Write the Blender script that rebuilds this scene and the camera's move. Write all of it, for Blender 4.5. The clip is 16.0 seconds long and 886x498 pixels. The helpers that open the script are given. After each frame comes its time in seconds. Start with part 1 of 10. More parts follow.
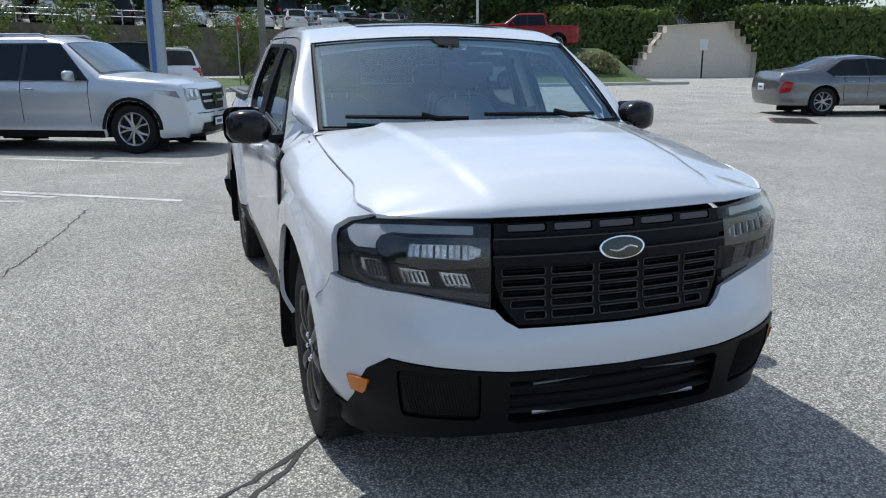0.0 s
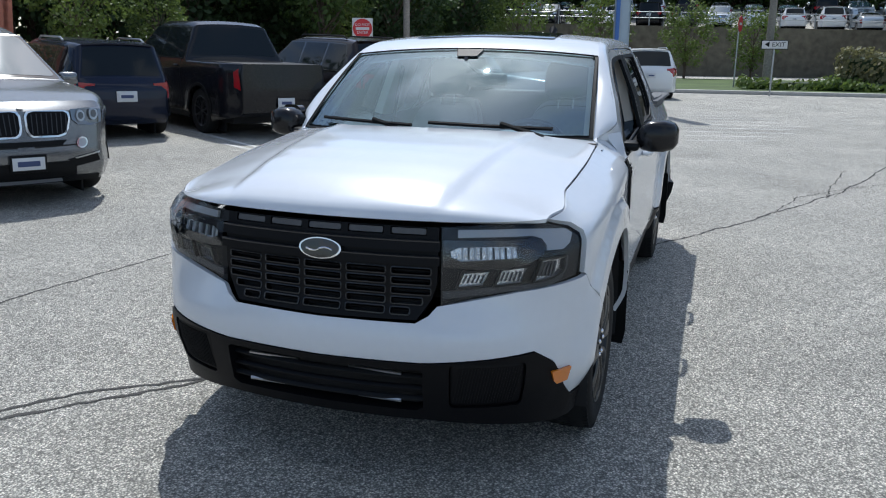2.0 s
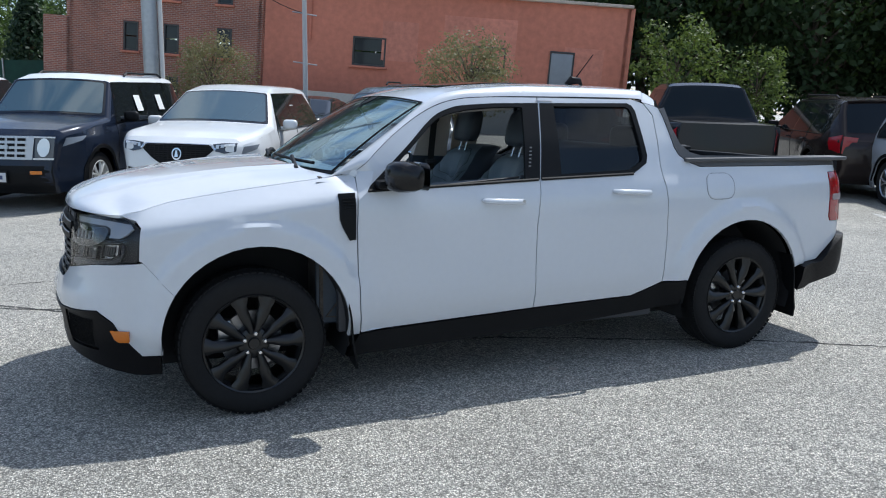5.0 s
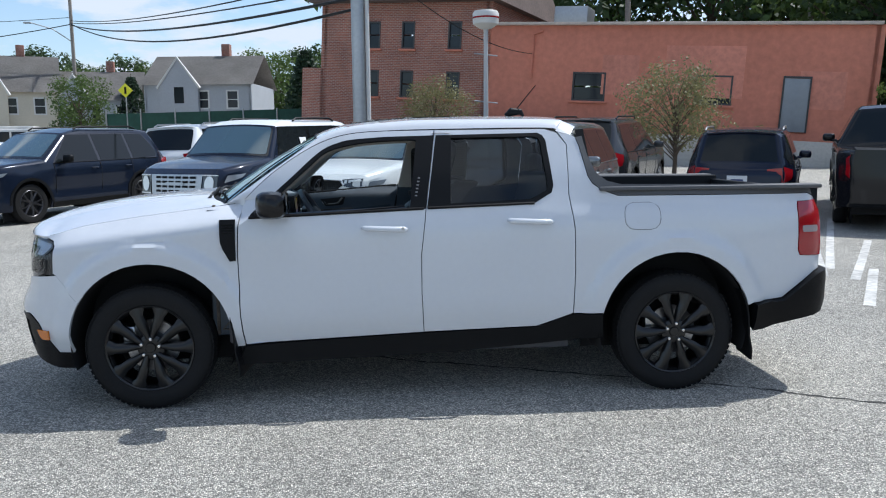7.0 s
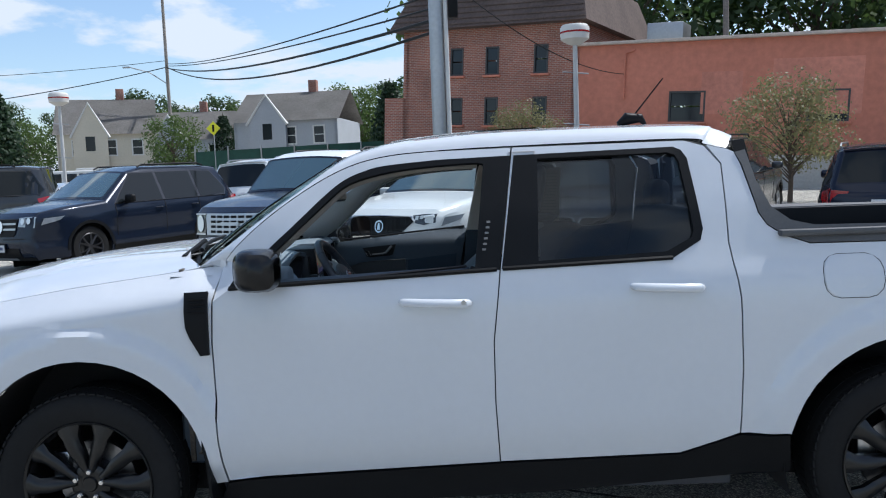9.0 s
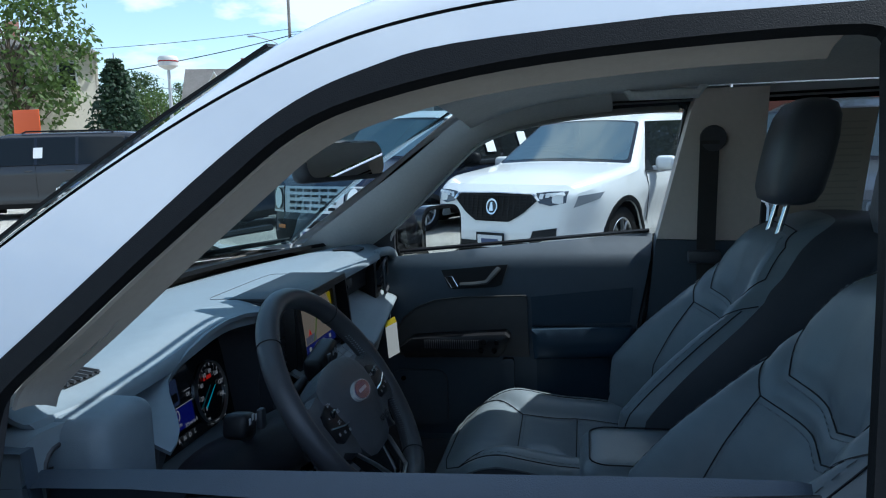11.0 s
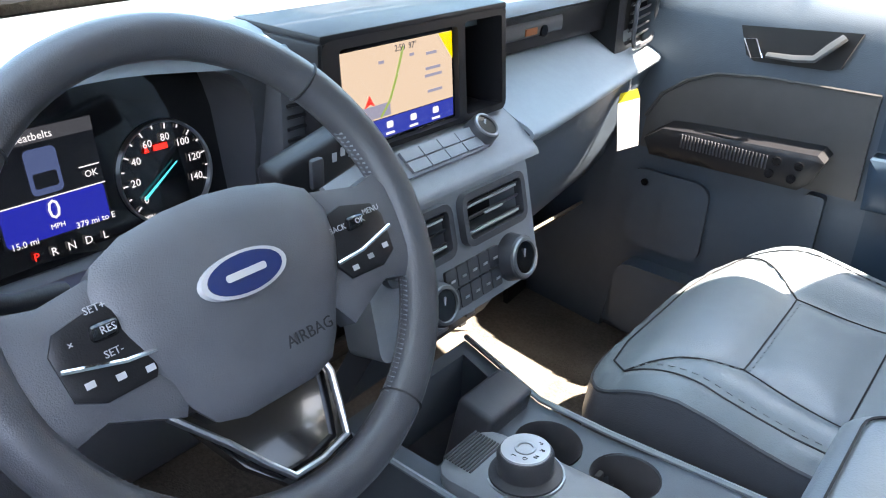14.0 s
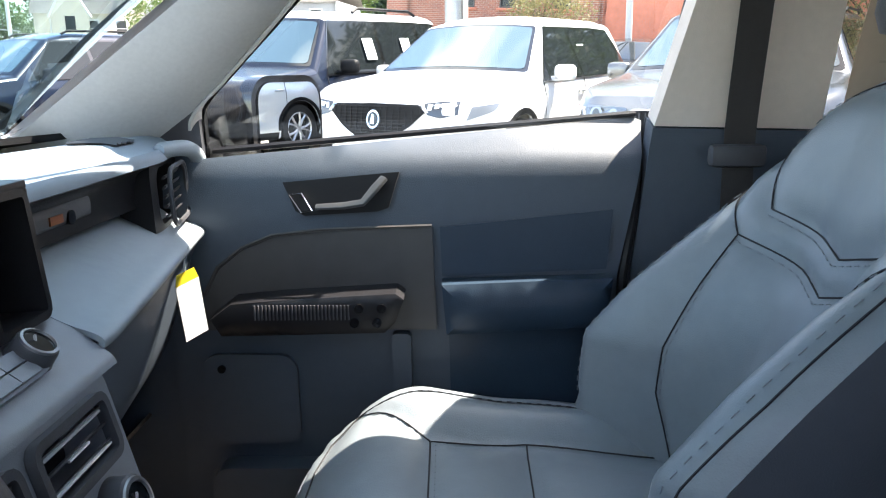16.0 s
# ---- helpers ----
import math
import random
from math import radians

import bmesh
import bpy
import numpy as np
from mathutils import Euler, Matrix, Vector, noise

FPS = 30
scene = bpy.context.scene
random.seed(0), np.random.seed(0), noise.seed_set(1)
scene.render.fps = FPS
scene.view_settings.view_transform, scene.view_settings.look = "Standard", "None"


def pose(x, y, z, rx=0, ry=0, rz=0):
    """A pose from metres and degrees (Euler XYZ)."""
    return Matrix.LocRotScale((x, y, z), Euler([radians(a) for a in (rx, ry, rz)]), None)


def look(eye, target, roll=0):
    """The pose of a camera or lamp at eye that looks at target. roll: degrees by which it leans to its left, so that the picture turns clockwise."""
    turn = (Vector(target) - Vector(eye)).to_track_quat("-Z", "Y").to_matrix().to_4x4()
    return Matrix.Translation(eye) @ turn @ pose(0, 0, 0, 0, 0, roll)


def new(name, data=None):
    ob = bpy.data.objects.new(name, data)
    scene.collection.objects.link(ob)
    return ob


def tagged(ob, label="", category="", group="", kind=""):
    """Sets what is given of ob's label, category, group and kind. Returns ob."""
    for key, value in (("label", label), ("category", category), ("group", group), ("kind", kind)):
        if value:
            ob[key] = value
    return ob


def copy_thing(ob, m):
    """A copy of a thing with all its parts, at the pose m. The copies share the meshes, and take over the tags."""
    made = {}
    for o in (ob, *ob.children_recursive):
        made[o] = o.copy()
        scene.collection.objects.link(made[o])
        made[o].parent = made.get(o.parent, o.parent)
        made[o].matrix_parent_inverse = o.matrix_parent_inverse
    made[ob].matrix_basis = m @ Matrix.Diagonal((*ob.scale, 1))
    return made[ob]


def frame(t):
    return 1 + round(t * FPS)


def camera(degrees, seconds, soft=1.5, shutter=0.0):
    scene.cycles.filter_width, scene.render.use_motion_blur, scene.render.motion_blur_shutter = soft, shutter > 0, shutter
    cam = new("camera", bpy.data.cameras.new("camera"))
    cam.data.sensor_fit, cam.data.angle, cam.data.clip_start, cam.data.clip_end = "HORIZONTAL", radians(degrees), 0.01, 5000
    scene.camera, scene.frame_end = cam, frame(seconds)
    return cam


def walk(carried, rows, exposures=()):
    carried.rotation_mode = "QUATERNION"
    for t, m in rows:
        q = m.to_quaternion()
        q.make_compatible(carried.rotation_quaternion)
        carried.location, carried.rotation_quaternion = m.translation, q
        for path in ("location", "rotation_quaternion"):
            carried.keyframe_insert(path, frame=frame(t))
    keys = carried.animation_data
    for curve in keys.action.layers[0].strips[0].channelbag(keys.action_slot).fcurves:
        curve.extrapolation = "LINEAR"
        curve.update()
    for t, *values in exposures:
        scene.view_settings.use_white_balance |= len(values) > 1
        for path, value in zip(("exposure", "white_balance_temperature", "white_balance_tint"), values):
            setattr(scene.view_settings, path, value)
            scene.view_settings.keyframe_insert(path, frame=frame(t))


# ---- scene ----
cam = camera(58.2, 16.0, soft=1.1)
PATH = [
    (0, (-4.523, 1.316, 1.48), (-2.68, 0.7, 1.008), -0.2),
    (0.5, (-4.758, 0.779, 1.521), (-2.846, 0.438, 1.044), -0.0),
    (1, (-4.954, 0.128, 1.567), (-3.015, 0.11, 1.077), -0.3),
    (1.5, (-4.902, -0.568, 1.543), (-2.988, -0.249, 1.06), -0.2),
    (2, (-4.77, -1.256, 1.546), (-2.93, -0.635, 1.068), 0.6),
    (2.5, (-4.491, -1.92, 1.523), (-2.774, -1.012, 1.047), 1.0),
    (3, (-4.163, -2.552, 1.523), (-2.593, -1.401, 1.06), 1.5),
    (3.5, (-3.78, -3.129, 1.528), (-2.38, -1.773, 1.077), 1.8),
    (4, (-3.306, -3.684, 1.518), (-2.096, -2.147, 1.103), 1.4),
    (4.5, (-2.792, -4.219, 1.526), (-1.782, -2.537, 1.14), 1.2),
    (5, (-2.236, -4.66, 1.508), (-1.431, -2.863, 1.16), 1.0),
    (7.5, (-0.095, -5.441, 1.501), (-0.012, -3.459, 1.244), -1.0),
    (8, (-0.084, -4.972, 1.506), (-0.058, -2.986, 1.273), -1.4),
    (8.5, (-0.076, -4.36, 1.493), (-0.1, -2.369, 1.308), -1.9),
    (11, (-0.256, -1.472, 1.425), (-0.606, 0.481, 1.179), -1.7),
    (11.5, (-0.313, -0.994, 1.357), (-1.049, 0.8, 0.867), 1.9),
    (12, (-0.291, -0.715, 1.306), (-1.349, 0.809, 0.56), 3.1),
    (12.5, (-0.206, -0.65, 1.32), (-1.454, 0.635, 0.431), 3.3),
    (13, (-0.15, -0.654, 1.334), (-1.454, 0.545, 0.405), 3.7),
    (13.5, (-0.146, -0.663, 1.336), (-1.438, 0.548, 0.405), 3.3),
    (14, (-0.201, -0.654, 1.333), (-1.29, 0.761, 0.432), 2.7),
    (14.5, (-0.324, -0.663, 1.349), (-0.982, 1.055, 0.565), 1.4),
    (15, (-0.34, -0.72, 1.351), (-0.651, 1.155, 0.728), -0.0),
    (15.5, (-0.355, -0.69, 1.3), (-0.489, 1.239, 0.791), -0.7),
    (16, (-0.362, -0.534, 1.259), (-0.421, 1.417, 0.821), -0.8),
]
walk(cam, [(t, look(eye, target, roll)) for t, eye, target, roll in PATH], [(0, 0.20, 5950, 8), (2.5, 0.23, 5900, 8), (5, 0.36, 5900, 8), (8.7, 0.42, 5950, 9), (11, 0.82, 5550, 3), (11.5, 2.1, 6200, 7), (12, 3.35, 6800, 12), (12.5, 4.15, 7200, 15), (14.5, 4.18, 7200, 14), (15, 3.78, 7200, 14), (15.5, 3.48, 7200, 14), (16, 3.08, 7100, 14)])

# world and sun: direction to the sun taken from the truck's and the mirror's shadows
SUN_DIR = Vector((0.67, 0.33, 1.17)).normalized()
world = bpy.data.worlds.new("sky")
scene.world = world
world.use_nodes = True
wn, wl = world.node_tree.nodes, world.node_tree.links
sky = wn.new("ShaderNodeTexSky")
sky.sky_type = "NISHITA"
sky.sun_disc = False
sky.sun_elevation = math.asin(SUN_DIR.z)
sky.sun_rotation = math.atan2(SUN_DIR.x, SUN_DIR.y)
sky.altitude = 50
sky.dust_density = 1.2
# broken summer clouds over the whole sky
tc = wn.new("ShaderNodeTexCoord")
sep = wn.new("ShaderNodeSeparateXYZ")
wl.new(tc.outputs["Generated"], sep.inputs[0])
zz = wn.new("ShaderNodeMath"); zz.operation = "ADD"; zz.inputs[1].default_value = 0.22
wl.new(sep.outputs[2], zz.inputs[0])
dv = wn.new("ShaderNodeVectorMath"); dv.operation = "DIVIDE"
cz = wn.new("ShaderNodeCombineXYZ")
for k in range(3):
    wl.new(zz.outputs[0], cz.inputs[k])
wl.new(tc.outputs["Generated"], dv.inputs[0]); wl.new(cz.outputs[0], dv.inputs[1])
cn = wn.new("ShaderNodeTexNoise")
cn.inputs["Scale"].default_value = 2.3; cn.inputs["Detail"].default_value = 8; cn.inputs["Roughness"].default_value = 0.58
wl.new(dv.outputs[0], cn.inputs["Vector"])
cr = wn.new("ShaderNodeValToRGB")
cr.color_ramp.elements[0].position = 0.49; cr.color_ramp.elements[1].position = 0.59
wl.new(cn.outputs["Fac"], cr.inputs[0])
mixc = wn.new("ShaderNodeMix"); mixc.data_type = "RGBA"
wl.new(cr.outputs[0], mixc.inputs["Factor"])
wl.new(sky.outputs[0], mixc.inputs[6])
mixc.inputs[7].default_value = (4.7, 5.0, 5.4, 1)
wl.new(mixc.outputs[2], wn["Background"].inputs[0])
wn["Background"].inputs[1].default_value = 0.128
lamp = bpy.data.lights.new("sun", "SUN")
lamp.energy = 3.4
lamp.angle = radians(0.53)
lamp.color = (1.0, 0.955, 0.88)
sun = new("sun", lamp)
sun.rotation_euler = SUN_DIR.to_track_quat("Z", "Y").to_euler()


# ---- materials ----
def mat(name, col, rough=0.5, metal=0.0, coat=0.0, grain=0.0, gscale=60.0, bump=0.0, bscale=200.0, spec=0.5, vary=0.0):
    """A principled surface with fine grain at one scale, stains at another, and relief."""
    m = bpy.data.materials.new(name)
    m.use_nodes = True
    n, l = m.node_tree.nodes, m.node_tree.links
    b = n["Principled BSDF"]
    b.inputs["Base Color"].default_value = (*col, 1)
    b.inputs["Roughness"].default_value = rough
    b.inputs["Metallic"].default_value = metal
    b.inputs["Coat Weight"].default_value = coat
    b.inputs["Coat Roughness"].default_value = 0.03
    b.inputs["Specular IOR Level"].default_value = spec
    co = n.new("ShaderNodeTexCoord")
    if grain:
        t1 = n.new("ShaderNodeTexNoise"); t1.inputs["Scale"].default_value = gscale; t1.inputs["Detail"].default_value = 6
        t2 = n.new("ShaderNodeTexNoise"); t2.inputs["Scale"].default_value = gscale * 0.06; t2.inputs["Detail"].default_value = 4
        l.new(co.outputs["Object"], t1.inputs["Vector"]); l.new(co.outputs["Object"], t2.inputs["Vector"])
        ad = n.new("ShaderNodeMath"); ad.operation = "ADD"
        l.new(t1.outputs["Fac"], ad.inputs[0]); l.new(t2.outputs["Fac"], ad.inputs[1])
        mr = n.new("ShaderNodeMapRange")
        mr.inputs[1].default_value = 0.7; mr.inputs[2].default_value = 1.3
        mr.inputs[3].default_value = 1 - grain; mr.inputs[4].default_value = 1 + grain
        l.new(ad.outputs[0], mr.inputs[0])
        val = mr.outputs[0]
        if vary:
            oi = n.new("ShaderNodeObjectInfo")
            vr = n.new("ShaderNodeMapRange"); vr.inputs[3].default_value = 1 - vary; vr.inputs[4].default_value = 1 + vary
            l.new(oi.outputs["Random"], vr.inputs[0])
            mu = n.new("ShaderNodeMath"); mu.operation = "MULTIPLY"
            l.new(mr.outputs[0], mu.inputs[0]); l.new(vr.outputs[0], mu.inputs[1])
            val = mu.outputs[0]
        vm = n.new("ShaderNodeVectorMath"); vm.operation = "SCALE"
        vm.inputs[0].default_value = col
        l.new(val, vm.inputs["Scale"]); l.new(vm.outputs[0], b.inputs["Base Color"])
    if bump:
        t3 = n.new("ShaderNodeTexNoise"); t3.inputs["Scale"].default_value = bscale; t3.inputs["Detail"].default_value = 3
        l.new(co.outputs["Object"], t3.inputs["Vector"])
        bp = n.new("ShaderNodeBump"); bp.inputs["Strength"].default_value = min(1, bump); bp.inputs["Distance"].default_value = 0.002
        l.new(t3.outputs["Fac"], bp.inputs["Height"]); l.new(bp.outputs[0], b.inputs["Normal"])
    return m


def glass(name, tint, gloss=(1, 1, 1), base=0.08):
    """Thin pane: clear tinted body, mirror gloss by angle."""
    m = bpy.data.materials.new(name)
    m.use_nodes = True
    n, l = m.node_tree.nodes, m.node_tree.links
    n.remove(n["Principled BSDF"])
    tr = n.new("ShaderNodeBsdfTransparent"); tr.inputs[0].default_value = (*tint, 1)
    gl = n.new("ShaderNodeBsdfGlossy"); gl.inputs["Roughness"].default_value = 0.01
    gl.inputs[0].default_value = (*gloss, 1)
    lw = n.new("ShaderNodeLayerWeight"); lw.inputs[0].default_value = 0.5
    pw = n.new("ShaderNodeMath"); pw.operation = "POWER"; pw.inputs[1].default_value = 5.0
    l.new(lw.outputs["Facing"], pw.inputs[0])
    fr = n.new("ShaderNodeMath"); fr.operation = "MULTIPLY_ADD"; fr.inputs[1].default_value = 1 - base; fr.inputs[2].default_value = base
    l.new(pw.outputs[0], fr.inputs[0])
    mx = n.new("ShaderNodeMixShader")
    l.new(fr.outputs[0], mx.inputs[0]); l.new(tr.outputs[0], mx.inputs[1]); l.new(gl.outputs[0], mx.inputs[2])
    l.new(mx.outputs[0], n["Material Output"].inputs[0])
    return m


def glow(name, col, power):
    m = mat(name, (0.01, 0.01, 0.01), 0.2)
    b = m.node_tree.nodes["Principled BSDF"]
    b.inputs["Emission Color"].default_value = (*col, 1)
    b.inputs["Emission Strength"].default_value = power
    return m


WHITE = mat("white_paint", (0.61, 0.63, 0.66), 0.26, coat=0.8, grain=0.015, gscale=30)
BLACKPL = mat("black_moulded_plastic", (0.007, 0.0075, 0.0085), 0.5, grain=0.12, gscale=120, bump=0.2, bscale=700, spec=0.15)
GREYPL = mat("grey_moulded_plastic", (0.085, 0.085, 0.088), 0.6, grain=0.1, gscale=90, bump=0.3, bscale=600)
MIRBLK = mat("mirror_cap_black", (0.007, 0.007, 0.008), 0.2, spec=0.35)
GLOSSBLK = mat("gloss_black", (0.008, 0.008, 0.009), 0.08, coat=0.5)
RUBBER = mat("tyre_rubber", (0.010, 0.010, 0.0105), 0.75, spec=0.25, grain=0.2, gscale=60, bump=0.3, bscale=300)
ALLOYBLK = mat("black_alloy", (0.007, 0.007, 0.0075), 0.3, 0.0, coat=0.15, spec=0.4)
RIMBLK = mat("satin_black_trim", (0.014, 0.0145, 0.016), 0.28, coat=0.3, spec=0.5)
GRILLEBLK = mat("grille_black_plastic", (0.004, 0.004, 0.005), 0.45, grain=0.1, gscale=120, bump=0.15, bscale=700, spec=0.15)
CHROME = mat("chrome", (0.75, 0.75, 0.76), 0.08, 1.0)
SILVER = mat("silver_trim", (0.45, 0.46, 0.47), 0.3, 1.0)
STEEL = mat("brake_steel", (0.3, 0.3, 0.31), 0.35, 1.0, grain=0.2)
SMOKE = mat("lamp_housing", (0.009, 0.0095, 0.011), 0.35, spec=0.3)
DRL = mat("frosted_light_guide", (0.27, 0.285, 0.305), 0.22, coat=0.7)
REFLECT = mat("lamp_reflector", (0.62, 0.62, 0.63), 0.2, 1.0, grain=0.5, gscale=150, bump=1.0, bscale=160)
LAMPGREY = mat("smoky_lamp_trim", (0.045, 0.047, 0.052), 0.35, spec=0.35, grain=0.05)
AMBER = mat("amber_lens", (0.62, 0.17, 0.008), 0.15, coat=0.5)
REDLENS = mat("red_lens", (0.32, 0.006, 0.012), 0.12, coat=0.6)
# near black for liners and joints, also colours the shade in openings
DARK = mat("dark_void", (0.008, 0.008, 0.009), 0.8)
WSGLASS = glass("windscreen_glass", (0.58, 0.75, 0.79), gloss=(0.78, 0.96, 1.0), base=0.22)
CLEAR = glass("clear_lens", (0.95, 0.96, 0.97), base=0.025)
PRIV = glass("privacy_glass", (0.30, 0.32, 0.33), base=0.035)
SIDEGL = glass("side_glass", (0.82, 0.86, 0.85))
CARGLASS = mat("tinted_car_glass", (0.012, 0.015, 0.017), 0.03)
CARGLASS.node_tree.nodes["Principled BSDF"].inputs["IOR"].default_value = 1.33
# blue-green base colour carries the tone of sky reflected in the screen
CARSCREEN = mat("car_windscreen", (0.045, 0.085, 0.10), 0.03, coat=0.4)
CARSCREEN.node_tree.nodes["Principled BSDF"].inputs["IOR"].default_value = 2.1
MIRROR = mat("mirror_glass", (0.85, 0.86, 0.87), 0.0, 1.0)


# ---- mesh helpers ----
from mathutils import geometry


def part(name, bm, material, parent=None, label="", sharp=38):
    me = bpy.data.meshes.new(name)
    bm.to_mesh(me)
    bm.free()
    me.shade_smooth()
    me.set_sharp_from_angle(angle=radians(sharp))
    me.materials.append(material)
    ob = new(name, me)
    ob.parent = parent
    if label:
        ob["label"] = label
    return ob


def thing(name, m, label, category, group="", kind=""):
    ob = new(name)
    ob.empty_display_size = 0.1
    ob.matrix_world = m
    return tagged(ob, label, category, group, kind)


def box(bm, c, s, r=0.0, seg=2, m=None):
    """Box of size s at c with rounded edges r, turned by m."""
    tmp = bmesh.new()
    bmesh.ops.create_cube(tmp, size=1)
    for v in tmp.verts:
        v.co = Vector((v.co[0] * s[0], v.co[1] * s[1], v.co[2] * s[2]))
    if r > 0:
        bmesh.ops.bevel(tmp, geom=tmp.edges[:], offset=min(r, 0.49 * min(s)), segments=seg, affect="EDGES", profile=0.5)
    mm = Matrix.Translation(c) @ (m or Matrix())
    put(bm, tmp, mm)


def put(bm, tmp, mm):
    vs = [bm.verts.new(mm @ v.co) for v in tmp.verts]
    tmp.verts.index_update()
    for f in tmp.faces:
        try:
            bm.faces.new([vs[v.index] for v in f.verts])
        except ValueError:
            pass
    tmp.free()


def frame_of(d):
    d = Vector(d).normalized()
    a = d.orthogonal().normalized()
    return a, d.cross(a)


def cyl(bm, p0, p1, r0, r1=None, n=16, cap=True):
    r1 = r0 if r1 is None else r1
    p0, p1 = Vector(p0), Vector(p1)
    a, b = frame_of(p1 - p0)
    rings = []
    for p, r in ((p0, r0), (p1, r1)):
        rings.append([bm.verts.new(p + (a * math.cos(2 * math.pi * i / n) + b * math.sin(2 * math.pi * i / n)) * r) for i in range(n)])
    for i in range(n):
        j = (i + 1) % n
        bm.faces.new((rings[0][i], rings[0][j], rings[1][j], rings[1][i]))
    if cap:
        bm.faces.new(rings[0][::-1]); bm.faces.new(rings[1])


def lathe(bm, prof, m=None, n=32, a0=0.0, a1=360.0, close=False):
    """Spin (r, h) pairs round the local z axis."""
    m = m or Matrix()
    full = abs(a1 - a0) >= 359.9
    k = n if full else n + 1
    rows = []
    for i in range(k):
        a = radians(a0 + (a1 - a0) * i / n)
        rows.append([bm.verts.new(m @ Vector((r * math.cos(a), r * math.sin(a), h))) for r, h in prof])
    for i in range(n):
        p, q = rows[i], rows[(i + 1) % k]
        for j in range(len(prof) - (0 if close else 1)):
            jj = (j + 1) % len(prof)
            try:
                bm.faces.new((p[j], q[j], q[jj], p[jj]))
            except ValueError:
                pass
    bmesh.ops.remove_doubles(bm, verts=bm.verts[:], dist=1e-6)


def tube(bm, pts, r, n=10, closed=False, flat=1.0, cap=True):
    """Sweep a round (or flattened) section along points; r a number or one per point."""
    pts = [Vector(p) for p in pts]
    k = len(pts)
    rr = r if hasattr(r, "__len__") else [r] * k
    rows = []
    up = None
    for i, p in enumerate(pts):
        d = (pts[(i + 1) % k] - pts[i - 1]) if closed else (pts[min(i + 1, k - 1)] - pts[max(i - 1, 0)])
        d.normalize()
        if up is None:
            up = d.orthogonal().normalized()
        up = (up - d * up.dot(d)).normalized()
        s = d.cross(up)
        rows.append([bm.verts.new(p + (up * math.cos(2 * math.pi * j / n) + s * math.sin(2 * math.pi * j / n) * flat) * rr[i]) for j in range(n)])
    for i in range(k if closed else k - 1):
        p, q = rows[i], rows[(i + 1) % k]
        for j in range(n):
            jj = (j + 1) % n
            bm.faces.new((p[j], p[jj], q[jj], q[j]))
    if cap and not closed:
        bm.faces.new(rows[0][::-1]); bm.faces.new(rows[-1])


def grid(bm, f, us, vs, thick=0.0, nrm=None):
    """A sheet f(u, v); with a thickness it gets a back face and rims."""
    rows = [[bm.verts.new(f(u, v)) for v in vs] for u in us]
    faces = []
    for i in range(len(us) - 1):
        for j in range(len(vs) - 1):
            faces.append(bm.faces.new((rows[i][j], rows[i + 1][j], rows[i + 1][j + 1], rows[i][j + 1])))
    if thick:
        bm.normal_update()
        bmesh.ops.recalc_face_normals(bm, faces=faces)
        bmesh.ops.solidify(bm, geom=faces, thickness=thick)
    return rows


def lin(a, b, n):
    return [a + (b - a) * i / (n - 1) for i in range(n)]


def inside(poly, x, y):
    hit = False
    for (x0, y0), (x1, y1) in zip(poly, poly[1:] + poly[:1]):
        if (y0 > y) != (y1 > y) and x < (x1 - x0) * (y - y0) / (y1 - y0) + x0:
            hit = not hit
    return hit


def dens(poly, step):
    out = []
    for (x0, y0), (x1, y1) in zip(poly, poly[1:] + poly[:1]):
        n = max(1, int(math.hypot(x1 - x0, y1 - y0) / step + 0.5))
        out += [(x0 + (x1 - x0) * i / n, y0 + (y1 - y0) * i / n) for i in range(n)]
    return out


def shrink(poly, d):
    """Move a counted polygon's corners inwards by d."""
    k = len(poly)
    area = sum(poly[i - 1][0] * poly[i][1] - poly[i][0] * poly[i - 1][1] for i in range(k))
    sg = 1 if area > 0 else -1
    out = []
    for i in range(k):
        a, b, c = Vector(poly[i - 1]), Vector(poly[i]), Vector(poly[(i + 1) % k])
        e0, e1 = (b - a).normalized(), (c - b).normalized()
        n0, n1 = Vector((-e0.y, e0.x)) * sg, Vector((-e1.y, e1.x)) * sg
        nn = n0 + n1
        nn = nn / max(0.35, nn.length_squared / 2) if nn.length > 1e-6 else n0
        out.append(tuple(b + nn * d))
    return out


def seg_dist(pts, n, p):
    """Least distance of p from the closed polygon of the first n points."""
    a = pts[:n]
    b = np.roll(a, -1, 0)
    d = b - a
    t = np.clip(((p[0] - a[:, 0]) * d[:, 0] + (p[1] - a[:, 1]) * d[:, 1]) / np.maximum(1e-12, (d ** 2).sum(1)), 0, 1)
    return float(np.min(np.hypot(a[:, 0] + d[:, 0] * t - p[0], a[:, 1] + d[:, 1] * t - p[1])))


def text(s, size, m, material, parent, name="lettering", align="CENTER"):
    """Words in the built-in font as a mesh on the local xy plane of m."""
    c = bpy.data.curves.new(name, "FONT")
    c.body, c.size, c.align_x, c.align_y, c.extrude, c.resolution_u = s, size, align, "CENTER", 0.0002, 2
    tmp = bpy.data.objects.new(name, c)
    scene.collection.objects.link(tmp)
    dg = bpy.context.evaluated_depsgraph_get()
    me = bpy.data.meshes.new_from_object(tmp.evaluated_get(dg))
    bpy.data.objects.remove(tmp)
    bpy.data.curves.remove(c)
    me.transform(m)
    me.materials.clear()
    me.materials.append(material)
    ob = new(name, me)
    ob.parent = parent
    return ob


